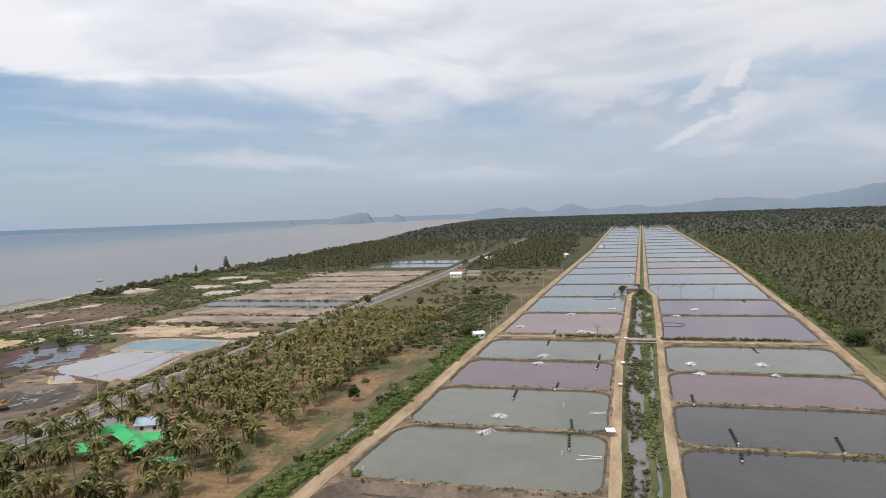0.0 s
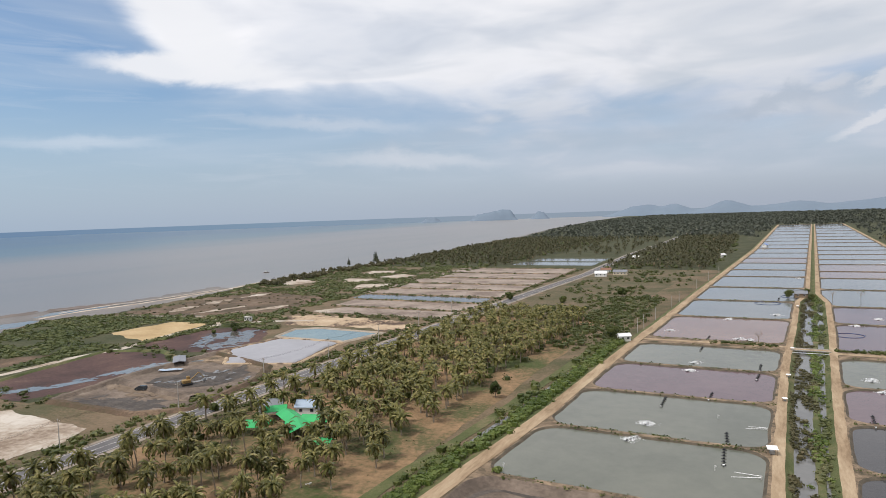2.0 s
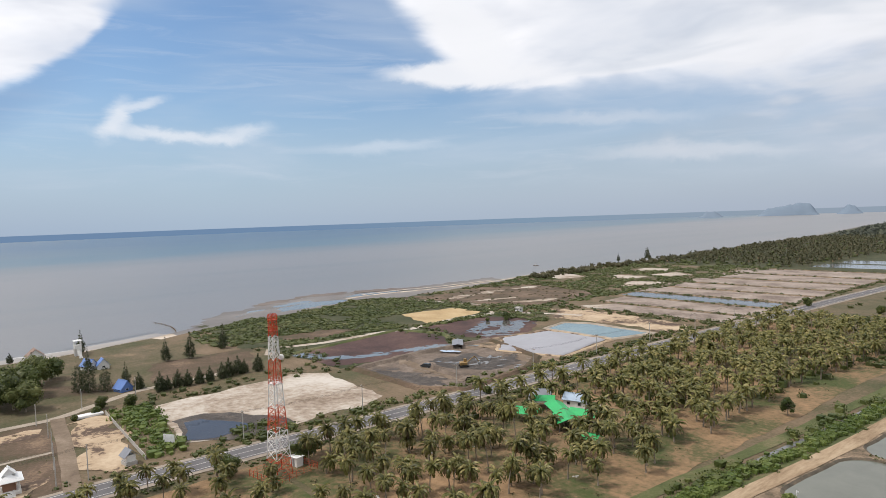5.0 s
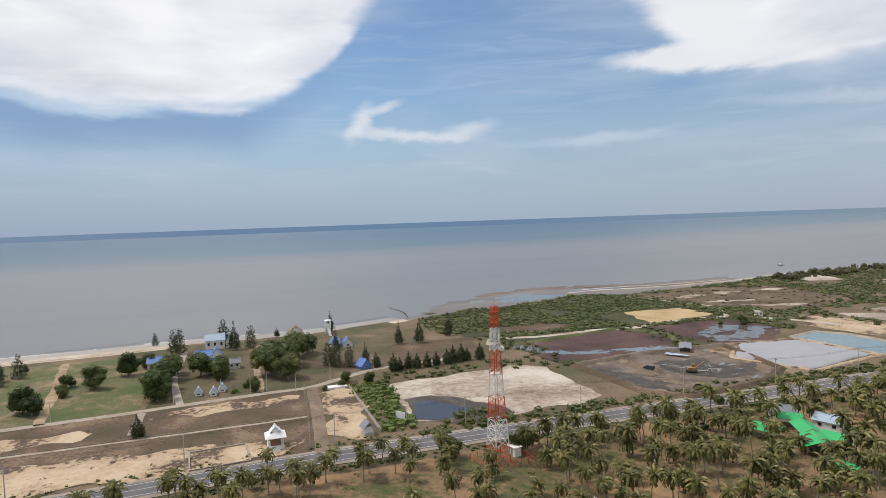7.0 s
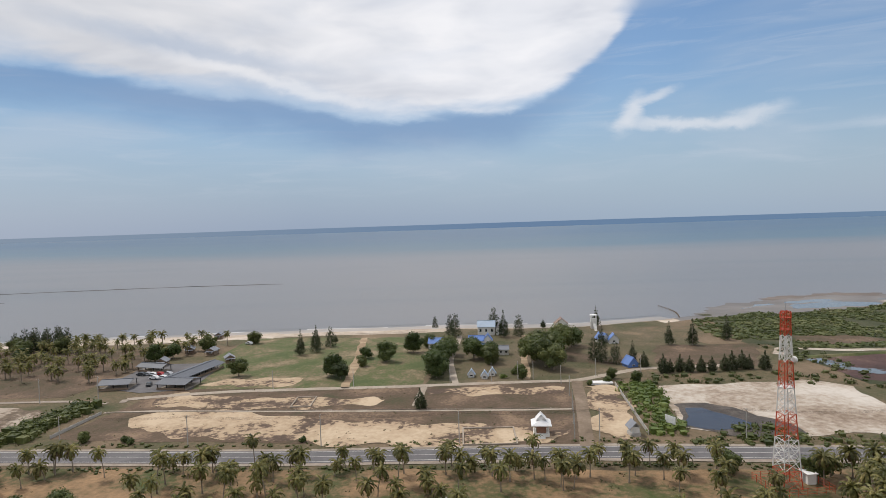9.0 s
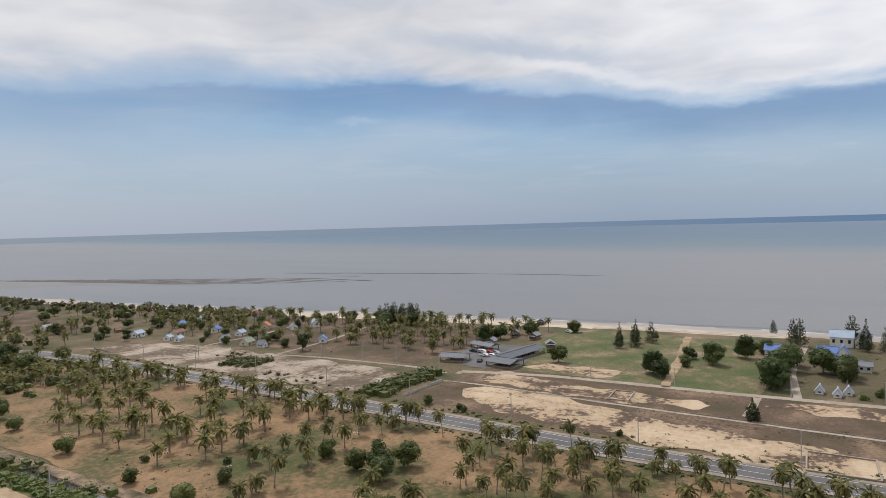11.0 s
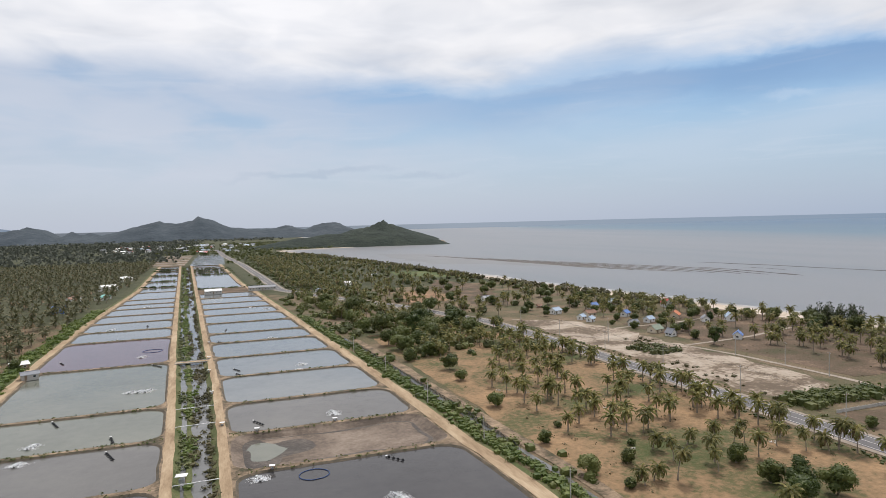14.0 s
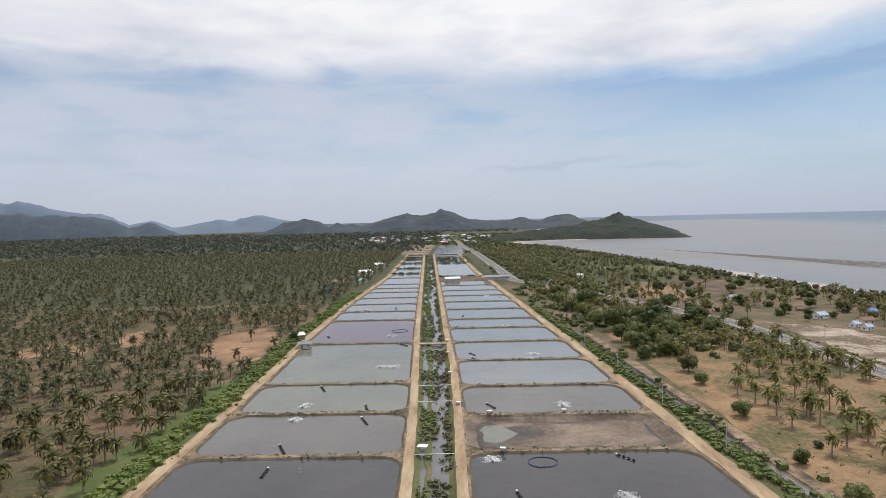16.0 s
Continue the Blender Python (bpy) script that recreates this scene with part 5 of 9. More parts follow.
ridge("hill_faint_hazed", -30.0, -18.0, 4700.0, 200.0, [(-30.0, -1.0), (-29.6, -0.8), (-29.0, -0.2), (-28.3, -0.22), (-27.7, -0.8), (-25.2, -0.9), (-24.5, -0.15), (-23.2, 0.05), (-22.2, 0.27), (-21.4, 0.15), (-20.9, -0.8), (-19.7, -0.8), (-19.0, 0.0), (-18.5, -0.1), (-18.0, -1.0)], "faint blue island on the horizon", 6.0, 0.05)
ridge("hill_faint_hazed", -13.2, 21.0, 4500.0, 300.0, [(-13.2, -0.7), (-12.2, -0.35), (-11.2, 0.0), (-9.7, 0.25), (-8.4, 0.0), (-7.4, 0.28), (-5.6, -0.4), (-3.2, 0.4), (-1.4, -0.2), (0.2, -0.1), (2.2, 0.15), (4.0, -0.2), (7.2, 0.1), (8.9, 0.4), (11.1, 0.38), (14.3, 0.1), (16.2, 0.4), (18.1, 0.66), (19.5, 1.01), (21.0, 1.1)], "faint blue mountain chain on the horizon", 7.0, 0.05)

def rock_line(line, count, size, label):
    """Boulders heaped along a shore."""
    g = np.random.default_rng(21)
    V, F, base = [], [], 0
    for _ in range(count):
        f = g.random() * (len(line) - 1)
        (x0, y0), (x1, y1) = line[int(f)], line[int(f) + 1]
        f -= int(f)
        bm = bmesh.new()
        bmesh.ops.create_icosphere(bm, subdivisions=1, radius=g.uniform(*size))
        v = np.array([q.co for q in bm.verts]) * (1 + 0.25 * g.normal(size=(len(bm.verts), 1))) * np.array([1.4, 1.2, 0.8])
        V.append(v + np.array([x0 + (x1 - x0) * f + g.normal(0, 4), y0 + (y1 - y0) * f + g.normal(0, 4), 0.5]))
        F += [tuple(base + w.index for w in q.verts) for q in bm.faces]
        base += len(bm.verts)
        bm.free()
    tagged(new("shore_rocks", mesh_of("shore_rocks", np.concatenate(V), F, ["rock"])), label, "rocks", kind="stuff")


rock_line([(-280, -1640), (-385, -1620), (-486, -1616), (-560, -1640), (-592, -1672)], 150, (2.5, 7.0), "pale tan boulders at the foot of the cape")

# ---------------------------------------------------------------- plants
def rot_to(d):
    """Frame (right, up) square to the unit direction d."""
    right = np.cross(d, (0, 0, 1.0))
    n = np.linalg.norm(right)
    right = right / n if n > 1e-6 else np.array([1.0, 0, 0])
    return right, np.cross(right, d)


def frond_geo(rng, length, rise, az, leaflets, width, droop=2.1):
    """One palm frond: a bent rib with drooping leaflets on both sides."""
    verts, faces = [], []
    steps = leaflets + 1
    p = np.zeros(3)
    el = rise
    pts, dirs = [p], []
    for i in range(steps):
        d = np.array([math.cos(el) * math.cos(az), math.cos(el) * math.sin(az), math.sin(el)])
        dirs.append(d)
        p = p + d * length / steps
        pts.append(p)
        el -= (droop + 0.8 * rng.random()) * (0.4 + 1.2 * i / steps) / steps
    for i in range(steps + 1):
        d = dirs[min(i, steps - 1)]
        right, up = rot_to(d)
        f = i / steps
        w = width * math.sin(math.pi * min(1.0, 0.12 + 0.82 * f)) + 0.05
        w *= 1.15 if i % 2 else 0.72
        lag = d * w * 0.55 - np.array([0, 0, w * (0.40 + 0.45 * rng.random())])
        verts += [pts[i] + right * w * 0.8 + lag, pts[i], pts[i] - right * w * 0.8 + lag]
    for i in range(steps):
        a = 3 * i
        faces += [(a, a + 1, a + 4, a + 3), (a + 1, a + 2, a + 5, a + 4)]
    return np.array(verts), faces


def palm_geo(seed, fronds=20, leaflets=8, length=4.1, dry=5, width=0.5):
    """Crown at the origin; returns verts, faces, slots (0 green, 1 dry)."""
    rng = np.random.default_rng(seed)
    V, F, S = [], [], []
    base = 0
    for i in range(fronds + dry):
        green = i < fronds
        f = i / max(1, fronds - 1)
        rise = 1.25 - 1.9 * f + rng.normal(0, 0.12) if green else -0.35 - 0.7 * rng.random()
        az = i * 2.39996 + rng.normal(0, 0.18)
        v, fc = frond_geo(rng, length * (0.8 + 0.35 * rng.random()) * (1 if green else 0.75), rise, az, leaflets, width)
        V.append(v)
        F += [tuple(base + q for q in c) for c in fc]
        S += [0 if green else 1] * len(fc)
        base += len(v)
    return np.concatenate(V), F, S


def trunk_geo(height, lean, turn, r0=0.15, r1=0.10, sides=6, rings=5):
    verts, faces = [], []
    for i in range(rings + 1):
        f = i / rings
        bend = lean * f * f
        c = (math.cos(turn) * bend, math.sin(turn) * bend, height * f)
        r = r0 + (r1 - r0) * f + (0.12 if i == 0 else 0)
        for j in range(sides):
            a = 2 * math.pi * j / sides
            verts.append((c[0] + r * math.cos(a), c[1] + r * math.sin(a), c[2]))
    for i in range(rings):
        for j in range(sides):
            k = (j + 1) % sides
            faces.append((i * sides + j, i * sides + k, (i + 1) * sides + k, (i + 1) * sides + j))
    return verts, faces, (math.cos(turn) * lean, math.sin(turn) * lean, height)


def make_palm(seed, height, dry, label):
    rng = random.Random(seed)
    base = empty("coconut_palm", 0, 0, -50)
    tv, tf, top = trunk_geo(height, rng.uniform(0.2, 1.3), rng.uniform(0, 6.28))
    piece("trunk", mesh_of("trunk", tv, tf, ["bark"], None, True), base)
    v, f, s = palm_geo(seed, 27, 8, 3.25, dry, 0.36)
    piece("crown", mesh_of("crown", v + np.array(top), f, ["palm_leaf", "palm_dry"], s), base)
    return tagged(base, label, "palm", "coconut palms")


def core_geo():
    """A rounded lump of 24 quads about the unit sphere."""
    verts, faces, index = [], [], {}
    for axis in range(3):
        for side in (-1, 1):
            for i in (-1, 0):
                for j in (-1, 0):
                    quad = []
                    for a, b in ((i, j), (i + 1, j), (i + 1, j + 1), (i, j + 1)):
                        p = [0, 0, 0]
                        p[axis], p[(axis + 1) % 3], p[(axis + 2) % 3] = side, a * side, b
                        p = tuple(p)
                        if p not in index:
                            index[p] = len(verts)
                            v = np.array(p, float)
                            verts.append(v / np.linalg.norm(v))
                        quad.append(index[p])
                    faces.append(quad)
    return np.array(verts), np.array(faces)


CORE_V, CORE_F = core_geo()
LUMP_V = np.array([(x, y, z) for z in (-1, 1) for y in (-1, 1) for x in (-1, 1)]) * 0.62
LUMP_F = np.array([(0, 2, 3, 1), (4, 5, 7, 6), (0, 1, 5, 4), (1, 3, 7, 5), (3, 2, 6, 7), (2, 0, 4, 6)])


def with_core(rng, v, f, centres, radii, squash, fill=0.7, coarse=1.5):
    """Leaf clumps round uneven inner lumps, so that the mass has no holes."""
    V, F, base = [v], [np.asarray(f)], len(v)
    for c, r in zip(centres, radii):
        cv, cf = (CORE_V, CORE_F) if r > coarse else (LUMP_V, LUMP_F)
        jit = fill * r * (1 + 0.22 * rng.normal(size=(len(cv), 1)).clip(-1.6, 1.2))
        V.append(np.asarray(c, float) + cv * jit * np.array([1, 1, squash]))
        F.append(cf + base)
        base += len(cv)
    return np.concatenate(V), np.concatenate(F)


def leaf_cloud(rng, centres, radii, count, size, squash=0.8, shell=0.55):
    """Small leaf clumps scattered in and on blobs: verts and quads."""
    centres, radii = np.asarray(centres, float), np.asarray(radii, float)
    pick = rng.choice(len(centres), count, p=radii ** 2 / np.sum(radii ** 2))
    d = rng.normal(size=(count, 3))
    d /= np.linalg.norm(d, axis=1)[:, None]
    r = radii[pick] * (shell + (1 - shell) * rng.random(count) ** 0.5)
    pos = centres[pick] + d * r[:, None] * np.array([1, 1, squash])
    nrm = d + rng.normal(scale=0.55, size=(count, 3)) + np.array([0, 0, 0.35])
    nrm /= np.linalg.norm(nrm, axis=1)[:, None]
    t = np.cross(nrm, rng.normal(size=(count, 3)))
    t /= np.linalg.norm(t, axis=1)[:, None]
    b = np.cross(nrm, t)
    s = (size * (0.6 + 0.8 * rng.random(count)))[:, None]
    quad = np.stack([pos - t * s - b * s * 0.6, pos + t * s * 0.9 - b * s * 0.7, pos + t * s * 0.7 + b * s * 0.8, pos - t * s * 0.8 + b * s * 0.6], 1)
    faces = np.arange(count * 4).reshape(-1, 4)
    return quad.reshape(-1, 3), faces


def make_broadleaf(seed, height, spread, mat, label, leaves=1900):
    rng = np.random.default_rng(seed)
    base = empty("tree", 0, 0, -50)
    bm = bmesh.new()
    bm_bar(bm, (0, 0, -0.2), (0, 0, height * 0.35), 0.28, 7, 0.2)
    cs, rs = [], []
    for i in range(14):
        a = i * 2.4 + rng.normal(0, 0.2)
        d = spread * (0.2 + 0.42 * rng.random())
        c = (math.cos(a) * d, math.sin(a) * d, height * (0.24 + 0.5 * rng.random()))
        bm_bar(bm, (0, 0, height * 0.3), c, 0.13, 5, 0.04)
        cs.append(c), rs.append(spread * (0.28 + 0.2 * rng.random()))
    cs.append((0, 0, height * 0.72)), rs.append(spread * 0.45)
    part("trunk", bm, "bark", base)
    v, f = leaf_cloud(rng, cs, rs, leaves, spread * 0.026 + 0.075, 0.85, 0.78)
    v, f = with_core(rng, v, f, cs, rs, 0.85)
    piece("crown", mesh_of("crown", v, f, [mat]), base)
    return tagged(base, label, "tree", "broadleaf trees")


def make_pine(seed, height, spread, label, leaves=1700, open_form=False):
    """Casuarina: a straight trunk with tiers of feathery sprays."""
    rng = np.random.default_rng(seed)
    base = empty("pine_tree", 0, 0, -50)
    bm = bmesh.new()
    bm_bar(bm, (0, 0, -0.2), (0, 0, height * 0.96), 0.17, 6, 0.03)
    cs, rs = [], []
    tiers = 13
    for i in range(tiers):
        f = i / (tiers - 1)
        reach = spread * (1 - f) ** (0.75 if not open_form else 0.4) * (0.55 + 0.85 * rng.random())
        for j in range(4):
            a = i * 1.3 + j * 1.571 + rng.normal(0, 0.25)
            c = (math.cos(a) * reach * 0.62, math.sin(a) * reach * 0.62, height * (0.12 + 0.83 * f))
            if i < tiers - 2 and j < 3:
                bm_bar(bm, (0, 0, c[2] - 0.2), c, 0.04, 4, 0.015)
            cs.append(c), rs.append(max(0.3, reach * 0.5))
    part("trunk", bm, "bark", base)
    v, f = leaf_cloud(rng, cs, rs, leaves, 0.11 + spread * 0.032, 1.0, 0.1)
    piece("crown", mesh_of("crown", v, f, ["needle"]), base)
    return tagged(base, label, "pine", "pine trees")


def make_bush(seed, size, mat, label, leaves=260):
    rng = np.random.default_rng(seed)
    base = empty("bush", 0, 0, -50)
    bm = bmesh.new()
    cs, rs = [], []
    for i in range(6):
        a = rng.random() * 6.28
        d = size * 0.5 * rng.random()
        c = (math.cos(a) * d, math.sin(a) * d, size * (0.35 + 0.35 * rng.random()))
        bm_bar(bm, (0, 0, -0.1), c, 0.05, 4, 0.02)
        cs.append(c), rs.append(size * (0.35 + 0.2 * rng.random()))
    part("stem", bm, "bark", base)
    v, f = leaf_cloud(rng, cs, rs, leaves, size * 0.08 + 0.06, 0.8, 0.8)
    v, f = with_core(rng, v, f, cs, rs, 0.8)
    piece("foliage", mesh_of("foliage", v, f, [mat]), base)
    return tagged(base, label, "bush", "bushes")


def drop_template(ob):
    for o in (*ob.children_recursive, ob):
        bpy.data.objects.remove(o)


# palms near the walk as single things, the rest of the groves as one mass each
def scatter(rng, x0, x1, y0, y1, gap, jitter=0.42, keep=1.0, clear=0.0):
    pts = []
    ny, nx = max(1, int((y1 - y0) / gap)), max(1, int((x1 - x0) / gap))
    for i in range(ny):
        for j in range(nx):
            x = x0 + (j + 0.5 + rng.normal(0, jitter * 0.5)) * gap
            y = y0 + (i + 0.5 + rng.normal(0, jitter * 0.5)) * gap
            if rng.random() > keep:
                continue
            if clear and noise.noise((x * 0.035, y * 0.035, 2.0)) > clear:
                continue
            pts.append((x, y))
    return pts


rng = np.random.default_rng(11)
GREEN_SHED = (-143, -112, 126, 166)
ROADX = [(y, x) for x, y in PAVED][::-1]


def road_x(y):
    return float(np.interp(y, [p[0] for p in ROADX], [p[1] for p in ROADX]))


near = []
near += scatter(rng, -151, -84, 64, 345, 5.8, 0.75, 0.95)
near += scatter(rng, -148, -86, -335, 62, 7.6, 0.8, 0.9, 0.25)
near += scatter(rng, -155, -141, -330, 64, 6.0, 0.7, 0.75)
near = [(x, y) for x, y in near if not (GREEN_SHED[0] - 1 < x < GREEN_SHED[1] + 1 and GREEN_SHED[2] < y < GREEN_SHED[3] and rng.random() < 0.5) and x > road_x(y) + 7.5
        and math.hypot(x + 142, y - 58) > 7 and x < centre(y) + west_edge(y) - 15 and not (-128 < x < -104 and -116 < y < -88)]
# fewer trees towards the ditch in the south
near = [(x, y) for x, y in near if not (y < 40 and x > -112 and rng.random() < 0.3)]
kinds = [make_palm(20 + i, h, dry, lab) for i, (h, dry, lab) in enumerate(((6.6, 4, "tall coconut palm with drooping green fronds"), (5.8, 7, "coconut palm with many dry brown fronds"), (7.9, 4, "tall thin coconut palm with a ragged crown"),
                                                                     (3.4, 2, "young green coconut palm"), (6.0, 8, "coconut palm with withered hanging fronds"), (5.6, 3, "leaning coconut palm with a full crown")))]
near.sort(key=lambda p: abs(p[1]) + 0.6 * abs(p[0] + 110))
single, mass = near[:300], near[300:]
for i, (x, y) in enumerate(single):
    s = rng.uniform(0.88, 1.15) if y > 64 else rng.uniform(0.78, 1.05)
    k = kinds[int(rng.integers(len(kinds)))]
    copy_thing(k, pose(x, y, 0.2, 0, 0, rng.uniform(0, 360)) @ Matrix.Scale(s, 4))
for k in kinds:
    drop_template(k)


def merged_palms(name, pts, label, detail, rng, height=(4.4, 7.0), mats=("palm_leaf", "palm_dry", "bark")):
    """A grove as one mass of real palms."""
    protos = []
    for s in range(5):
        if detail == 3:
            v, f, sl = palm_geo(100 + s, 21, 4, 3.4, 1 + s, 0.42)
        elif detail == 2:
            v, f, sl = palm_geo(100 + s, 21, 4, 3.3, 1 + s, 0.42)
        elif detail == 1:
            v, f, sl = palm_geo(200 + s, 13, 2, 3.4, 1 + s // 2, 0.6)
        else:
            v, f, sl = palm_geo(300 + s, 8, 1, 3.7, s % 2, 1.05)
        protos.append((v, np.array(f), np.array(sl)))
    tv, tf, top = trunk_geo(1.0, 0.0, 0.0, 0.15, 0.10, 3 if detail < 2 else 5, 1)
    tv, tf = np.array(tv), np.array(tf)
    V, F, S, base = [], [], [], 0
    for x, y in pts:
        v, f, sl = protos[int(rng.integers(len(protos)))]
        h, a, s = rng.uniform(*height), rng.uniform(0, 6.28), rng.uniform(0.85, 1.2)
        c, q = math.cos(a) * s, math.sin(a) * s
        w = v @ np.array([[c, q, 0], [-q, c, 0], [0, 0, s]]) + np.array([x, y, h])
        V.append(w)
        F.append(f + base)
        S.append(sl)
        base += len(w)
        V.append(tv * np.array([1, 1, h]) + np.array([x, y, 0.0]))
        F.append(tf + base)
        S.append(np.full(len(tf), 2))
        base += len(tv)
    ob = new(name, mesh_of(name, np.concatenate(V), np.concatenate(F), mats, np.concatenate(S)))
    return tagged(ob, label, "palm grove", kind="stuff")


merged_palms("palm_grove", mass, "dense plantation of coconut palms", 2, rng)
# forest east of the ponds
def east_clear(x, y):
    return x > centre(y) + east_edge(y) + 11
fe = [p for p in scatter(rng, 75, 280, -420, 420, 6.9, 1.2, 0.95, 0.42) if east_clear(*p)]
fe = [p for p in fe if abs(math.atan2(p[0], p[1])) < 0.75 or abs(math.atan2(p[0], p[1])) > 2.35]
fe = [p for p in fe if rng.random() > (0.88 if inside(*p, CLEARINGS[0]) else 0.6 if any(inside(*p, c) for c in CLEARINGS) else 0.0)]
merged_palms("palm_grove", [p for p in fe if math.hypot(*p) < 240], "coconut palm forest with olive and brown crowns", 3, rng, (3.6, 6.4), ("palm_leaf", "palm_dry", "bark"))
merged_palms("palm_grove", [p for p in fe if math.hypot(*p) >= 240], "dense coconut palm forest with olive crowns", 1, rng, (3.2, 6.0), ("palm_far_hazed", "palm_dry", "bark"))
fm = [p for p in scatter(rng, 75, 800, -1150, -420, 10.6, 1.2, 0.97) + scatter(rng, 75, 600, 420, 1150, 10.6, 1.2, 0.97) + scatter(rng, 280, 500, -420, -180, 8.6, 0.7, 0.95) if east_clear(*p)]
fm = [p for p in fm if abs(math.atan2(p[0], p[1])) < 0.75 or abs(math.atan2(p[0], p[1])) > 2.35]
merged_palms("palm_grove", fm, "wide dense coconut palm forest", 0, rng, (3.2, 6.0), ("palm_far_hazed", "palm_dry", "bark"))


def merged_clumps(name, pts, label, mat, rng, size=(2.0, 4.0), leaves=10, flat=0.6, height=0.0, leaf=0.4, core=True):
    """Scrub or far wood as one mass of leafy lumps."""
    V, F, base = [], [], 0
    for x, y in pts:
        s = rng.uniform(*size)
        v, f = leaf_cloud(rng, [(x, y, height + s * flat * 0.45)], [s], leaves, leaf * s * 1.15, flat, 0.7)
        if core:
            v, f = with_core(rng, v, f, [(x, y, height + s * flat * 0.45)], [s], flat, 0.66, 3.0)
        V.append(v)
        F.append(f + base)
        base += len(v)
    return tagged(new(name, mesh_of(name, np.concatenate(V), np.concatenate(F), [mat])), label, "scrub", kind="stuff")


far = [p for p in scatter(rng, 80, 2400, -2600, -1150, 24.0, 1.1) + scatter(rng, 80, 2400, 1150, 4300, 31.0, 1.1) + scatter(rng, -150, 260, 1915, 3000, 24.0, 0.9) + scatter(rng, -250, 2200, -3250, -2600, 36.0, 1.1) if (p[1] < 0 or p[1] > 1910 or p[0] > centre(p[1]) + east_edge(p[1]) + 13) and abs(math.atan2(p[0], p[1])) < 0.72 or abs(math.atan2(p[0], p[1])) > 2.4]
merged_clumps("far_wood", far, "far dark palm forest reaching to the hills", "far_leaf_hazed", rng, (5.0, 9.5), 7, 0.55, 1.5, 0.30, False)
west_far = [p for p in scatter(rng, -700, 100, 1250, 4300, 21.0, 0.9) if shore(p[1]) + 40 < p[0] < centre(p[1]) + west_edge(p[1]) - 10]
merged_clumps("far_wood", west_far, "far coastal wood", "far_leaf_hazed", rng, (5.0, 9.0), 7, 0.55, 1.5, 0.30, False)
south_far = [p for p in scatter(rng, -260, 140, -2300, -1060, 12.0, 1.0, 0.8) if p[0] > shore(p[1]) + 30 and not (-14 < p[0] < 122 and p[1] > -1440) and abs(p[0] - road_x(p[1])) > 9]
merged_clumps("far_wood", south_far, "far scrub near the town", "leaf_wood", rng, (3.0, 5.5), 8, 0.55, 0.3, 0.36, False)
for i, y0 in enumerate(range(-1430, -1075, 32)):
    for x0, x1 in ((-6, 48), (54, 112)):
        patch("pool", [(x0 + 2, y0), (x0, y0 + 22), (x1, y0 + 24), (x1 - 3, y0 + 1)], 0.32, ("pond_dark", "salt_flat", "pond_blue", "bank_soil")[(i * 2 + (x0 > 0)) % 4], "distant shallow farm pond beside the road", "water", 1.6, 6.0)
for y0, lo, hi in ((-652, -62, -10), (-848, -58, -10), (-891, -58, -10), (-931, -58, -10), (-971, -58, -10), (-698, 10, 44), (-770, 10, 42), (-858, 10, 40), (-941, 10, 40), (-990, 10, 40)):
    merged_clumps("dike_scrub", [(centre(y0) + rng.uniform(lo, hi), y0 + rng.normal(0, 0.8)) for _ in range(40)], "dark bushes along a far pond dike", "leaf_dark", rng, (0.8, 2.0), 10, 0.7, 0.2, 0.22)
# groves along the coast
OPEN = ([(-140, -522), (-168, -526), (-178, -470), (-152, -440), (-130, -440)], [(-78, -380), (-94, -382), (-96, -352), (-80, -352)], [(-189, -748), (-265, -709), (-245, -613), (-188, -669)], [(-205, -614), (-226, -543), (-196, -404), (-170, -420), (-176, -540)])
patch("field", OPEN[0], 0.29, "orange_soil", "bare reddish clearing in the grove", "ground", 4.0)
patch("field", OPEN[1], 0.29, "orange_soil", "bare reddish clearing beside the hedge", "ground", 3.0)
patch("field", OPEN[2], 0.28, "fresh_grass", "green meadow beside the bay", "ground", 4.0)
patch("field", OPEN[3], 0.285, "brown_field", "dry brown coastal clearing", "ground", 4.0)
sg = [p for p in scatter(rng, -300, -50, -1180, -345, 8.8, 1.0, 0.9, 0.22) if shore(p[1]) + 26 < p[0] < centre(p[1]) + west_edge(p[1]) - 22 and abs(p[0] - road_x(p[1])) > 9 and not (-235 < p[0] < -165 and -380 < p[1] < -345)]
sg = [p for p in sg if (p[0] > road_x(p[1]) - 60 or rng.random() < 0.5) and not (any(inside(*p, c) for c in OPEN) and rng.random() < 0.88)]
merged_palms("palm_grove", sg, "scattered coconut grove along the bay", 1, rng, (4.0, 7.0))
vg = [p for p in scatter(rng, -318, -212, -380, -152, 7.6, 0.9, 0.7) if shore(p[1]) + 18 < p[0] and not (-236 < p[0] < -205 and -240 < p[1] < -140) and not (-275 < p[0] and p[1] > -166) and not (-262 < p[0] and -315 < p[1] < -240 and rng.random() < 0.75)]
merged_palms("palm_grove", vg, "coconut palms along the beach village", 2, rng, (4.0, 7.0))
ng = [p for p in scatter(rng, -460, -260, 640, 1250, 10.0, 0.8, 0.85, 0.3) if p[0] > shore(p[1]) + 25] + [p for p in scatter(rng, -146, -50, 625, 1250, 9.5, 0.8, 0.9) if p[0] < centre(p[1]) + west_edge(p[1]) - 10] + scatter(rng, -255, -170, 790, 1250, 12, 0.8, 0.5, 0.2)
merged_palms("palm_grove", ng, "coconut grove north of the pasture", 0, rng, (3.6, 6.4), ("palm_far_hazed", "palm_dry", "bark"))
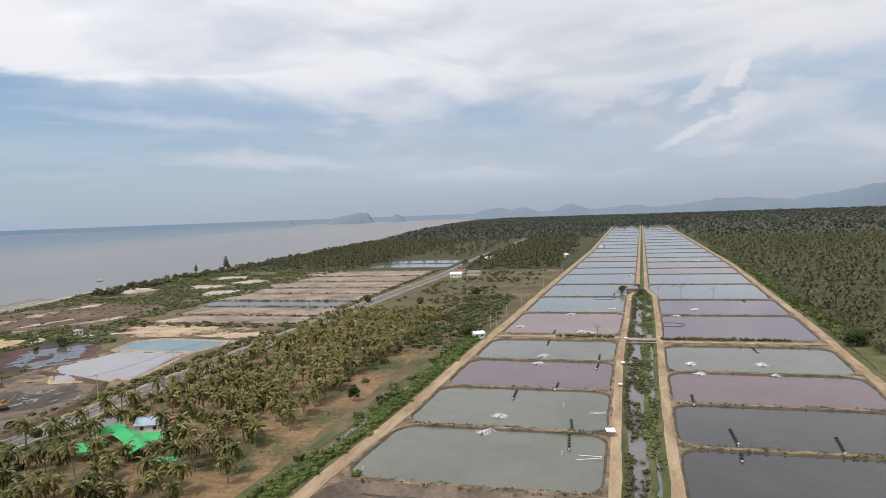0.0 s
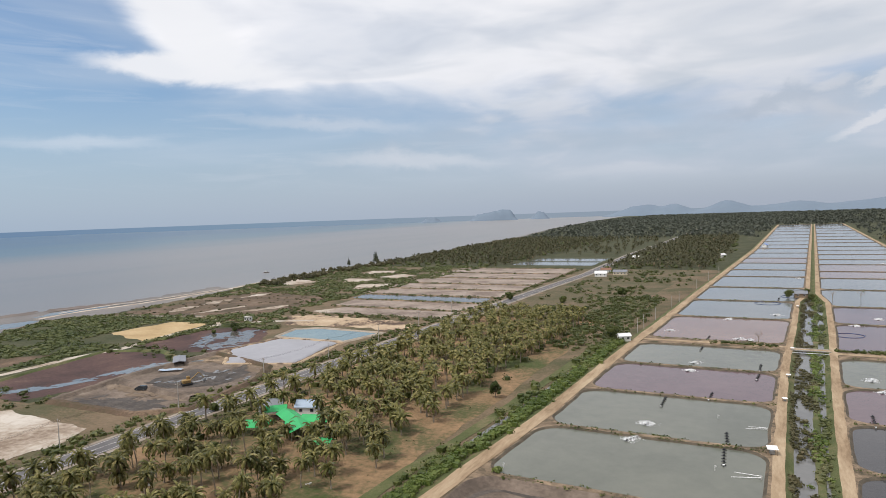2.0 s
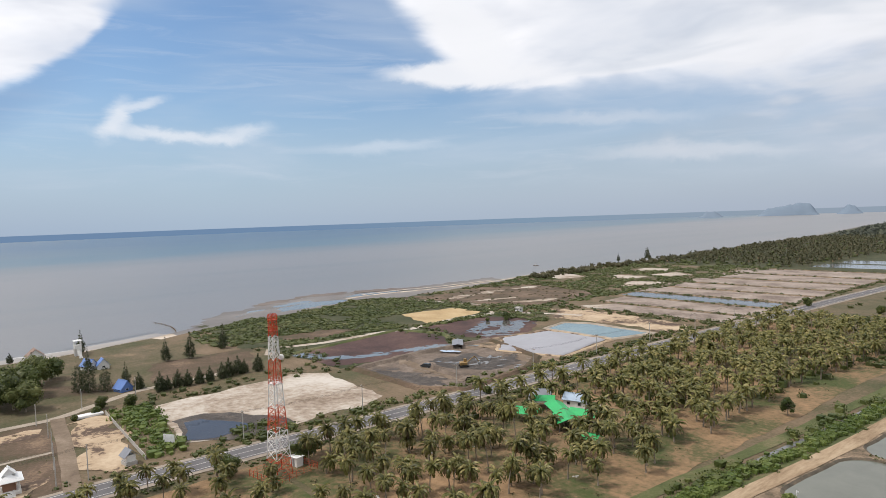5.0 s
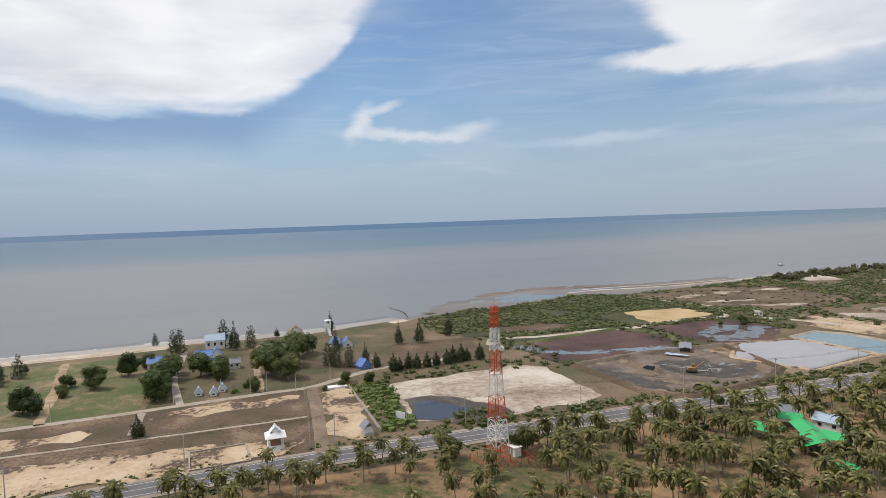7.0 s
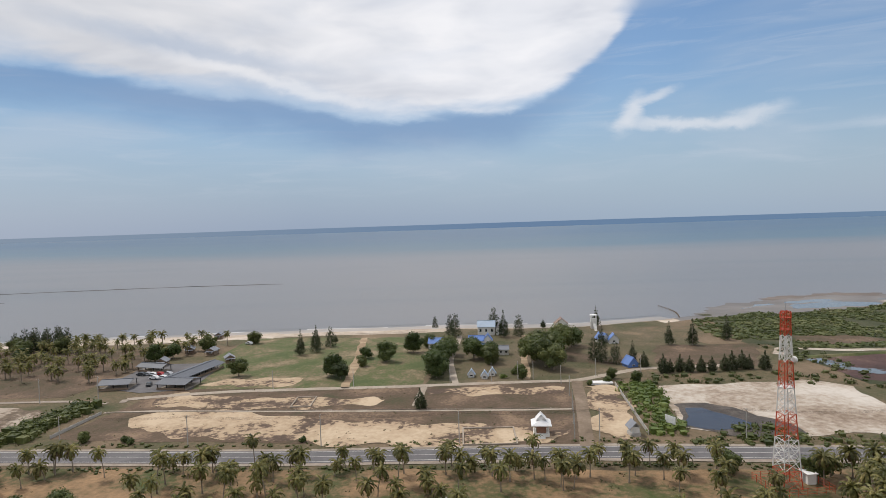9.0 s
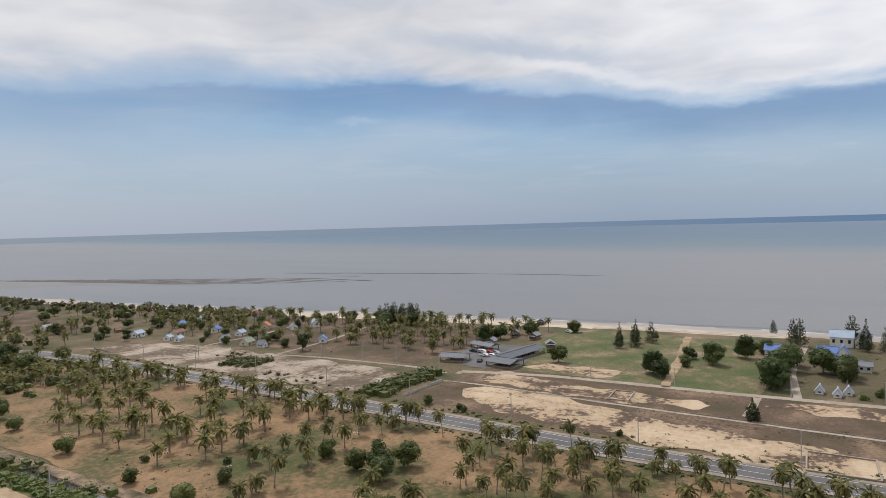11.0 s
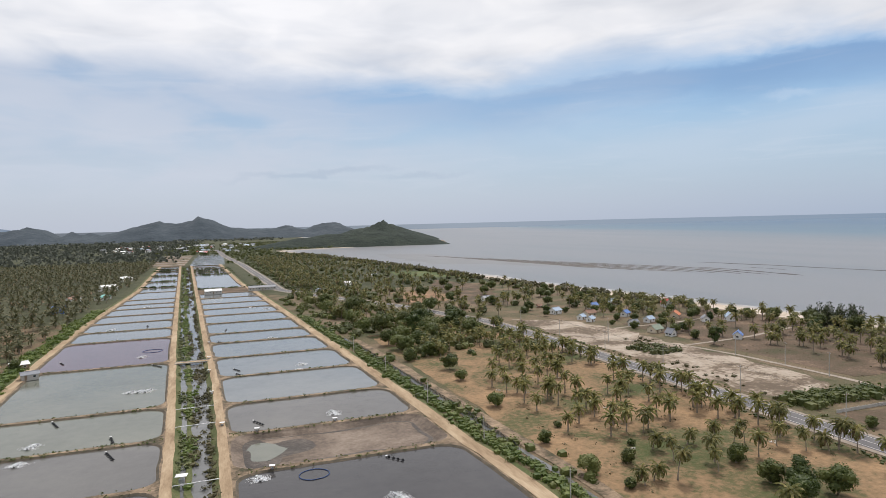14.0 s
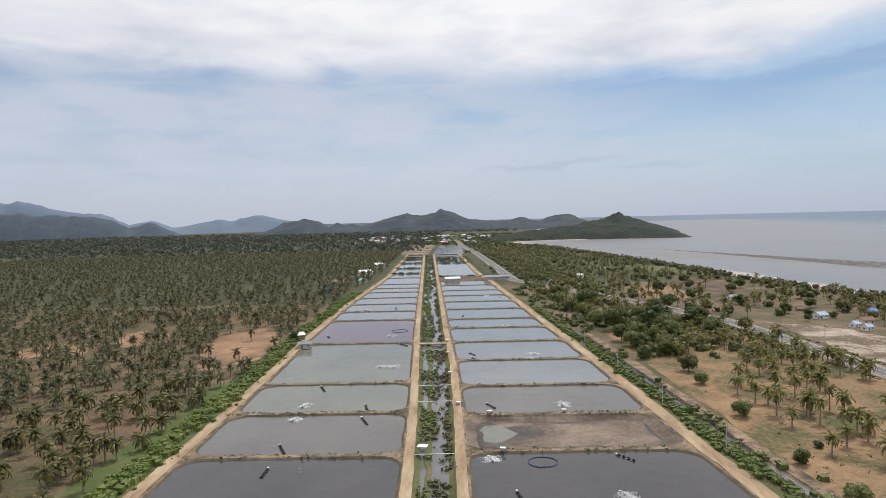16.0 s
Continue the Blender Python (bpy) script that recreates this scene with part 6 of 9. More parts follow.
merged_clumps("scrub", [p for p in scatter(rng, -470, -262, 640, 1250, 11.0, 0.9, 0.8) if p[0] > shore(p[1]) + 18] + [p for p in scatter(rng, -146, -40, 625, 1250, 11.0, 0.9, 0.7) if p[0] < centre(p[1]) + west_edge(p[1]) - 9], "dark undergrowth of the northern grove", "leaf_scrub", rng, (2.0, 4.2), 9, 0.6, 0.3, 0.24)
# scrub
def band(rng, line_u, v0, v1, count, spread):
    out = []
    for _ in range(count):
        v = rng.uniform(v0, v1)
        out.append((centre(v) + line_u(v) + rng.normal(0, spread), v))
    return out


def patchy(pts, seed, floor=-0.08):
    """Only where the weeds grow in thick patches."""
    return [p for p in pts if noise.noise((p[0] * 0.16, p[1] * 0.055, seed)) + 0.25 * noise.noise((p[0] * 0.6, p[1] * 0.4, seed)) > floor]


merged_clumps("hedge", band(rng, lambda v: west_edge(v) - 6.0, 84, 285, 640, 1.2), "bright green hedge of shrubs along the dirt road", "leaf_bright", rng, (0.9, 1.9), 36, 0.8, 0.1, 0.095)
merged_clumps("hedge", band(rng, lambda v: west_edge(v) - 6.0, -420, -95, 900, 1.5), "bright green hedge of shrubs along the dirt road", "leaf_bright", rng, (0.8, 1.7), 34, 0.8, 0.1, 0.095)
merged_clumps("hedge", patchy(band(rng, lambda v: west_edge(v) - 9.5, -520, -95, 420, 2.4) + band(rng, lambda v: west_edge(v) - 9.0, 84, 285, 300, 2.2), 40.0, 0.05), "uneven bushes over the ditch", "leaf_mid", rng, (0.8, 2.5), 26, 0.8, 0.1, 0.11)
merged_clumps("hedge", band(rng, lambda v: east_edge(v) + 6.0, -520, -95, 1000, 2.0), "green hedge along the eastern dirt road", "leaf_bright", rng, (0.8, 2.3), 32, 0.8, 0.1, 0.10)
merged_clumps("hedge", band(rng, lambda v: east_edge(v) + 8.0, 285, 900, 700, 2.2), "green scrub along the eastern dirt road", "leaf_mid", rng, (1.3, 2.8), 16, 0.8, 0.1, 0.160)
for seed, (u_of, wide, mat, label) in enumerate(((lambda v: -half_canal(v) + 1.1, 0.8, "leaf_olive", "dark weeds on the canal's bank"), (lambda v: half_canal(v) - 1.3, 1.0, "leaf_wood", "brown-green weeds on the canal's bank"),
                                                 (lambda v: 1.7, 1.2, "leaf_bright", "weeds growing on the berm in the canal"), (lambda v: -0.6, 1.6, "leaf_olive", "brown reeds standing in the canal"))):
    pts = band(rng, u_of, 100, 470, 900, wide) + band(rng, u_of, -1050, -100, 1700, wide)
    merged_clumps("canal_weeds", patchy(pts, 3.0 + 5.0 * seed, 0.0 if seed < 3 else 0.12), label, mat, rng, (0.35, 1.35), 10, 0.55, -0.62, 0.2)
dike_row = [(float(x), 291.0 + rng.normal(0, 0.8)) for x in rng.uniform(22, 74, 150)] + [(float(x), 294.0 + rng.normal(0, 0.7)) for x in rng.uniform(-24, 2, 60)]
merged_clumps("scrub", dike_row, "dark bushes along the cross dike", "leaf_mid", rng, (0.5, 1.3), 14, 0.8, 0.2, 0.2)
# tufts on the cross dikes
tufts = []
for cells, a, b in ((WEST, -62, -9), (EAST, 9, 70)):
    for v0, key in cells:
        if -420 < v0 < 520:
            n = 170 if v0 in (168, 162, -192, -196, 292, 300) else 80
            for _ in range(n):
                tufts.append((centre(v0) + rng.uniform(a, b), v0 + rng.choice((-0.9, 0.9)) + rng.normal(0, 0.3)))
merged_clumps("dike_weeds", tufts, "small weeds along the tops of the dikes", "leaf_mid", rng, (0.2, 0.6), 6, 0.6, 0.1, 0.34, False)
FLAT = [(-408, 262), (-388, 304), (-400, 352), (-376, 394), (-344, 390), (-298, 378), (-288, 341), (-291, 304), (-314, 293), (-350, 279), (-380, 277)]
HOLLOW = [(-318, 134), (-316, 163), (-304, 176), (-294, 154), (-300, 130)]
PALE_PANS = ([(-396, 440), (-379, 472), (-421, 488), (-432, 458)], [(-346, 519), (-338, 552), (-312, 535), (-322, 508)], [(-312, 423), (-327, 462), (-300, 471), (-291, 440)], [(-352, 470), (-372, 500), (-340, 505), (-335, 480)], [(-382, 545), (-392, 580), (-360, 585), (-352, 555)])


def green_edge(y):
    """Seaward edge of the scrub."""
    return float(np.interp(y, [96, 143, 160, 191, 211, 236, 257, 283, 309, 342, 396, 434, 494, 613, 640], [-362, -390, -384, -397, -402, -418, -412, -392, -404, -411, -421, -436, -440, -450, -450]))


def in_scrub(x, y):
    return x > green_edge(y) and not (-330 < x < -288 and 200 < y < 262) and not inside(x, y, FLAT) and not inside(x, y, HOLLOW) and not any(inside(x, y, c) for c in PALE_PANS) and x < float(np.interp(y, [118, 133, 176, 243, 300], [-295, -289, -290, -293, -280]))


scrub = [p for p in scatter(rng, -470, -285, 100, 270, 3.6, 0.9, 0.96, 0.40) if in_scrub(*p)] + [p for p in scatter(rng, -470, -280, 270, 640, 4.4, 0.9, 0.8, 0.22) if in_scrub(*p)]
scrub += [(rng.normal(-294, 2.2), rng.uniform(120, 200)) for _ in range(50)] + [(rng.uniform(-284, -244), 262 + rng.normal(0, 2.2)) for _ in range(40)] + [(rng.normal(-284, 2.0), rng.uniform(200, 258)) for _ in range(45)] + [(rng.uniform(-290, -262), rng.uniform(268, 300)) for _ in range(40)]
merged_clumps("scrub", scrub, "low green mangrove scrub behind the beach", "leaf_scrub", rng, (1.8, 3.8), 18, 0.32, 0.0, 0.15)
scrub2 = [p for p in scatter(rng, -300, -222, 112, 130, 4.5, 0.9, 0.8) + scatter(rng, -286, -228, 186, 206, 4.5, 0.9, 0.8) + scatter(rng, -290, -166, 304, 316, 4.0, 0.9, 0.75) + scatter(rng, -246, -228, 48, 112, 3.4, 0.9, 0.55)]
merged_clumps("scrub", scrub2, "green bushes between the ponds", "leaf_scrub", rng, (1.0, 2.2), 25, 0.7, 0.0, 0.133)
merged_clumps("scrub", scatter(rng, -232, -203, 38.5, 51, 2.1, 0.8, 0.97) + scatter(rng, -203, -175, 38, 47, 2.1, 0.8, 0.95), "lush green thicket beside the boundary wall", "leaf_bright", rng, (1.2, 2.5), 30, 0.75, 0.0, 0.115)
scrub3 = [p for p in scatter(rng, -176, -167, 46, 300, 3.0, 0.8, 0.8) + scatter(rng, -184, -170, 60, 74, 2.6, 0.8, 0.95)]
merged_clumps("scrub", scrub3, "dark roadside bushes", "leaf_mid", rng, (1.0, 2.1), 25, 0.7, 0.0, 0.133)
scrub4 = [p for p in scatter(rng, -140, -60, 330, 620, 5.0, 0.9, 0.6, 0.05) + scatter(rng, -92, -62, 262, 430, 3.6, 0.9, 0.9) if p[0] < centre(p[1]) + west_edge(p[1]) - 7]
merged_clumps("scrub", scrub4, "green scrub on the pasture", "leaf_scrub", rng, (1.3, 2.9), 23, 0.7, 0.0, 0.133)
scrub5 = [p for p in scatter(rng, -120, -52, -600, -262, 4.8, 0.9, 0.72, 0.05) + scatter(rng, -150, -100, -335, -255, 5.4, 0.9, 0.42) if p[0] < centre(p[1]) + west_edge(p[1]) - 12 and abs(p[0] - road_x(p[1])) > 8]
merged_clumps("scrub", scrub5[::2], "bushy olive wood beside the dirt road", "leaf_wood", rng, (1.6, 3.8), 26, 0.85, 0.3, 0.13)
merged_clumps("scrub", scrub5[1::2], "bright green shrubs beside the dirt road", "leaf_light", rng, (1.4, 3.4), 26, 0.85, 0.3, 0.13)
scrub6 = [p for p in scatter(rng, -205, -166, -155, -143, 2.2, 0.8, 0.95)]
merged_clumps("scrub", scrub6, "dense row of green bushes beside the lot", "leaf_mid", rng, (1.6, 3.0), 30, 0.85, 0.1, 0.12)
merged_clumps("scrub", scatter(rng, -190, -172, -244, -224, 2.6, 0.8, 0.9), "olive thicket on the bare lot", "leaf_wood", rng, (1.4, 2.6), 28, 0.85, 0.1, 0.12)
scrub9 = [p for p in scatter(rng, -176, -167, -215, -150, 4.0, 0.8, 0.5) + scatter(rng, -200, -180, -262, -246, 4.5, 0.8, 0.5)]
merged_clumps("scrub", scrub9, "scattered olive bushes along the lot", "leaf_olive", rng, (0.8, 1.7), 26, 0.8, 0.1, 0.12)
scrub7 = [p for p in scatter(rng, -150, -80, -330, 340, 3.6, 0.9, 0.35, 0.15)]
merged_clumps("scrub", scrub7, "low weeds on the plantation floor", "leaf_olive", rng, (0.4, 1.1), 9, 0.35, 0.15, 0.2, False)
merged_clumps("scrub", [p for p in scatter(rng, -152, -130, 110, 260, 5.0, 1.0, 0.5) + scatter(rng, -138, -100, 150, 178, 5.0, 1.0, 0.6) + scatter(rng, -100, -84, 200, 340, 5.0, 1.0, 0.35) if p[0] > road_x(p[1]) + 8], "dark shrubs under the northern palms", "leaf_mid", rng, (1.2, 2.6), 24, 0.85, 0.2, 0.12)
scrub8 = [p for p in scatter(rng, -110, -30, -1050, -600, 5.5, 0.9, 0.8) if abs(p[0] - road_x(p[1])) > 8 and p[0] < centre(p[1]) + west_edge(p[1]) - 6]
merged_clumps("scrub", scrub8, "green shrubs between road and far ponds", "leaf_wood", rng, (1.5, 3.4), 11, 0.8, 0.2, 0.22)
salt_banks = []
for y0, x0, x1 in ((312, -255, -165), (343, -268, -166), (377, -276, -170), (405, -284, -172), (443, -290, -172), (480, -292, -172), (524, -296, -174), (570, -298, -175), (622, -300, -176)):
    for _ in range(100 if y0 < 420 else 60):
        salt_banks.append((rng.uniform(x0, x1), y0 + rng.normal(0, 0.9)))
salt_banks += [(rng.normal(-168.5, 1.5), rng.uniform(300, 620)) for _ in range(220)] + [(rng.normal(-298, 5), rng.uniform(330, 630)) for _ in range(160)]
merged_clumps("scrub", salt_banks, "dark scrub along the salt pan banks", "leaf_scrub", rng, (0.8, 1.7), 19, 0.7, 0.0, 0.150)
coast = [(shore(y) + rng.uniform(14, 30), y) for y in rng.uniform(-1300, -350, 420)] + [(shore(y) + rng.uniform(12, 40), y) for y in rng.uniform(430, 1300, 420)]
merged_clumps("scrub", coast, "line of shore trees and scrub", "leaf_olive", rng, (2.0, 4.5), 12, 0.8, 0.8, 0.178)
sgrass = [p for p in scatter(rng, -290, -60, -1050, -345, 11.0, 1.1, 0.6, 0.12) if shore(p[1]) + 30 < p[0] < centre(p[1]) + west_edge(p[1]) - 10 and abs(p[0] - road_x(p[1])) > 8 and not any(inside(*p, c) for c in OPEN)]
merged_clumps("scrub", sgrass, "undergrowth in the bay grove", "leaf_wood", rng, (1.8, 4.6), 13, 0.9, 0.5, 0.19)

# single trees
big = [make_broadleaf(40 + i, h, w, m, lab) for i, (h, w, m, lab) in enumerate(((10.5, 6.0, "leaf_dark", "large dark green shade tree with a dense crown"), (8.0, 5.0, "leaf_dark", "round dark green shade tree"), (9.0, 5.2, "leaf_mid", "full green broadleaf tree"), (6.0, 3.6, "leaf_mid", "small green broadleaf tree"),
                                                                          (11.0, 4.0, "leaf_dark", "tall dark oval tree"), (6.5, 4.4, "leaf_light", "spreading light green tree beside the hedge")))]
TREES = [(-245, -72, 0, 1.0), (-240, -68, 1, 0.9), (-277, -66, 1, 0.75), (-270, -55, 0, 1.0), (-289, -46, 0, 1.05), (-262, -64, 3, 0.9), (-241, -30, 0, 0.85), (-250, -31, 1, 1.1), (-258, -30, 0, 0.9), (-271, -29, 1, 1.1), (-282, -28, 2, 0.9), (-274, -17, 1, 1.1), (-273, -10, 1, 0.9), (-264, -9, 3, 1.2),
         (-258, 13, 2, 1.2), (-263, 8, 2, 1.2), (-270, 12, 2, 1.3), (-276, 18, 2, 1.2), (-252, 16, 2, 1.0), (-291, 23, 2, 1.2), (-298, 28, 1, 1.1), (-246, -112, 2, 0.9), (-275, -165, 0, 0.9), (-282, -160, 1, 1.0), (-300, -151, 3, 1.4), (-316, -134, 3, 1.2),
         (-118, -104, 0, 0.75), (-112, -98, 1, 0.85), (-122, -98, 2, 0.8), (-114, -108, 3, 1.0), (-214, -233, 4, 0.95), (-276, -298, 4, 0.7), (-169, -125, 3, 0.6), (-146, 66, 2, 0.75), (-150, 48, 3, 1.0), (-300, -40, 3, 1.2), (-240, 3, 3, 0.8), (-237, 36, 3, 0.8), (-232, 44, 3, 0.8), (-116, -120, 3, 0.9),
         (95, 283, 1, 1.0), (99, 288, 2, 0.9), (140, 330, 0, 1.0), (-80, -150, 3, 0.7), (-92, -130, 3, 0.7), (-86, -240, 2, 0.8), (-160, 400, 3, 1.0), (-120, 392, 3, 0.9), (-90, 430, 2, 0.8), (-265, 252, 1, 0.6), (-66, 290, 2, 0.8), (-76, -300, 2, 1.0), (-88, -290, 2, 1.0), (-100, -305, 2, 1.1), (-80, 185, 4, 0.6), (86, -318, 3, 0.9), (9, 450, 3, 0.9), (19, 462, 3, 0.8), (21, 440, 3, 0.7)]
TREES += [(-222, -344, 2, 0.8), (-238, -352, 1, 0.8), (-246, -334, 2, 0.9), (-262, -322, 2, 0.8), (-240, -312, 0, 0.7), (-256, -296, 2, 1.0), (-262, -288, 0, 0.7), (-222, -280, 2, 0.9), (-218, -264, 2, 0.8), (-226, -268, 1, 0.8), (-284, -330, 2, 0.9), (-290, -300, 1, 0.9), (-292, -272, 2, 1.1), (-300, -255, 2, 1.2)]
TREES += [(-286, -240, 2, 1.1), (-276, -232, 0, 0.8), (-298, -228, 2, 1.0), (-206, -352, 3, 0.9), (-190, -372, 2, 1.0), (-214, -390, 2, 1.0), (-180, -410, 2, 1.1), (-160, -440, 2, 1.2), (-205, -420, 2, 0.9), (-120, -300, 2, 1.2), (-112, -330, 2, 0.9), (-98, -350, 2, 1.1), (-130, -345, 2, 1.1), (-144, -322, 2, 0.8)]
TREES += [(-232, -340, 3, 1.1), (-216, -312, 3, 1.0), (-224, -306, 2, 0.7), (-238, -298, 3, 1.2), (-244, -318, 2, 0.7), (-208, -284, 3, 1.0), (-216, -248, 3, 1.1), (-268, -306, 3, 1.2), (-276, -318, 2, 0.9), (-288, -286, 3, 1.3), (-205, -300, 3, 0.7), (-196, -360, 3, 1.1), (-188, -345, 2, 0.6), (-226, -378, 2, 1.0), (-244, -396, 2, 1.1), (-262, -410, 3, 1.4), (-230, -430, 2, 1.2), (-250, -460, 2, 1.1), (-200, -470, 2, 1.2), (-220, -500, 2, 1.2), (-180, -500, 2, 1.2), (-190, -540, 2, 1.3), (-150, -480, 2, 1.1), (-130, -400, 2, 1.1), (-116, -380, 2, 1.2), (-136, -370, 2, 0.9), (-104, -320, 2, 1.2), (-92, -330, 3, 1.3), (-126, -318, 2, 1.0), (-86, -268, 3, 1.2), (-80, -282, 2, 0.9), (-94, -276, 3, 1.1), (-76, -262, 3, 1.0)]
TREES += [(-78, -288, 5, 1.2), (-84, -306, 5, 1.4), (-80, -330, 2, 1.5), (-74, -345, 5, 1.3), (-88, -352, 5, 1.2), (-72, -372, 5, 1.5), (-70, -398, 5, 1.3), (-82, -412, 2, 1.5), (-66, -428, 5, 1.4), (-70, -455, 2, 1.3), (-60, -470, 5, 1.3), (-64, -505, 5, 1.2),
          (-96, -322, 0, 1.2), (-104, -340, 0, 1.2), (-112, -352, 1, 1.3), (-120, -330, 0, 1.1), (-128, -350, 1, 1.2), (-92, -268, 5, 0.8), (-84, -222, 5, 0.7), (-82, -186, 5, 0.8), (-80, -128, 5, 0.8)]
for x, y, k, s in TREES:
    s *= 0.78 if y < -240 and x < -150 else 1.22 if -36 < y < 32 and x < -238 else 1.0
    copy_thing(big[k], pose(x, y, 0.15, 0, 0, rng.uniform(0, 360)) @ Matrix.Scale(s, 4))
pines = [make_pine(60, 8.4, 2.7, "dark conical pine tree"), make_pine(61, 13.5, 2.6, "tall feathery beach pine"), make_pine(62, 12.0, 3.0, "ragged open beach pine", 1100, True)]
PINES = [(-201, -31, 0, 0.85), (-300, 73, 1, 0.85), (-298, 83, 1, 0.95), (-309, 102, 1, 0.95), (-286, -99, 1, 0.95), (-292, -94, 2, 0.9), (-301, -96, 1, 0.9), (-305, -90, 2, 0.9), (-318, -91, 0, 0.5), (-326, -29, 2, 1.1), (-332, -32, 2, 1.0), (-356, -43, 2, 0.6), (-324, -4, 1, 1.1), (-326, 4, 2, 1.0), (-338, -9, 2, 1.2),
         (-265, 37, 2, 0.9), (-268, 34, 2, 0.9), (-262, 42, 2, 0.8), (-263, 49, 1, 0.75), (-256, 52, 0, 0.8), (-352, 47, 1, 0.9), (-300, 42, 1, 0.75), (-352, 18, 0, 0.6), (-320, 24, 1, 0.7), (-470, 700, 2, 1.2), (-462, 690, 1, 1.1), (-470, 640, 1, 0.8), (-308, -262, 2, 0.8), (-300, -256, 2, 0.8), (-304, -248, 2, 0.9)]
for i in range(11):
    PINES.append((-246 - 0.5 * i + rng.normal(0, 0.7), 56 + i * 4.0 + rng.normal(0, 0.5), 0, rng.uniform(0.55, 0.95)))
for i in range(12):
    PINES.append((-304 + rng.normal(0, 5), -252 + i * 2.2 + rng.normal(0, 1.0), 2, rng.uniform(0.75, 1.15)))
for x, y, k, s in PINES:
    copy_thing(pines[k], pose(x, y, 0.15, 0, 0, rng.uniform(0, 360)) @ Matrix.Scale(s, 4))
bushes = [make_bush(80, 2.0, "leaf_mid", "round green bush on dry ground"), make_bush(81, 1.6, "leaf_dark", "low dark green bush on sand"), make_bush(82, 1.8, "leaf_bright", "bright green shrub beside the road")]
for x, y, k, s in ((-169, -113, 1, 1.2), (-168, -110, 1, 1.1), (-170, -60, 1, 1.0), (-158, 140, 0, 1.4), (-246, 0, 0, 1.2), (-240, -4, 2, 1.0), (-229, 27, 0, 1.0), (-232, 34, 0, 1.3), (-72, 128, 2, 1.0), (-57, 131, 2, 0.9), (-262, 249, 0, 1.4), (-268, 240, 0, 1.2), (-250, -148, 1, 1.0), (-84, -118, 0, 1.3), (-90, -160, 0, 1.0), (-100, -140, 1, 1.1)):
    copy_thing(bushes[k], pose(x, y, 0.15, 0, 0, rng.uniform(0, 360)) @ Matrix.Scale(s, 4))
for k in (*big, *pines, *bushes):
    drop_template(k)

weeds = scatter(rng, -226, -166, -132, 18, 2.6, 0.9, 0.24, 0.05) + scatter(rng, -345, -236, -34, 66, 3.4, 0.9, 0.25) + scatter(rng, -300, -212, -330, -165, 4.0, 0.9, 0.25)
merged_clumps("grass_tufts", weeds, "tufts of dry weeds on the cleared plots", "leaf_olive", rng, (0.3, 0.8), 8, 0.3, 0.2, 0.22, False)
verge = [(road_x(y) + 7.4 + abs(rng.normal(0, 1.6)), y) for y in rng.uniform(-330, 345, 900)] + [(road_x(y) - 7.6 - abs(rng.normal(0, 1.4)), y) for y in rng.uniform(-330, 345, 420)]
merged_clumps("grass_tufts", verge, "green weeds along the road verge", "leaf_mid", rng, (0.3, 1.0), 8, 0.5, 0.25, 0.178)
flat = [p for p in scatter(rng, -410, -285, 268, 410, 6.0, 0.9, 0.4)]
merged_clumps("grass_tufts", flat, "salt-tolerant scrub on the tidal flat", "leaf_olive", rng, (0.6, 1.6), 12, 0.5, 0.1, 0.160)

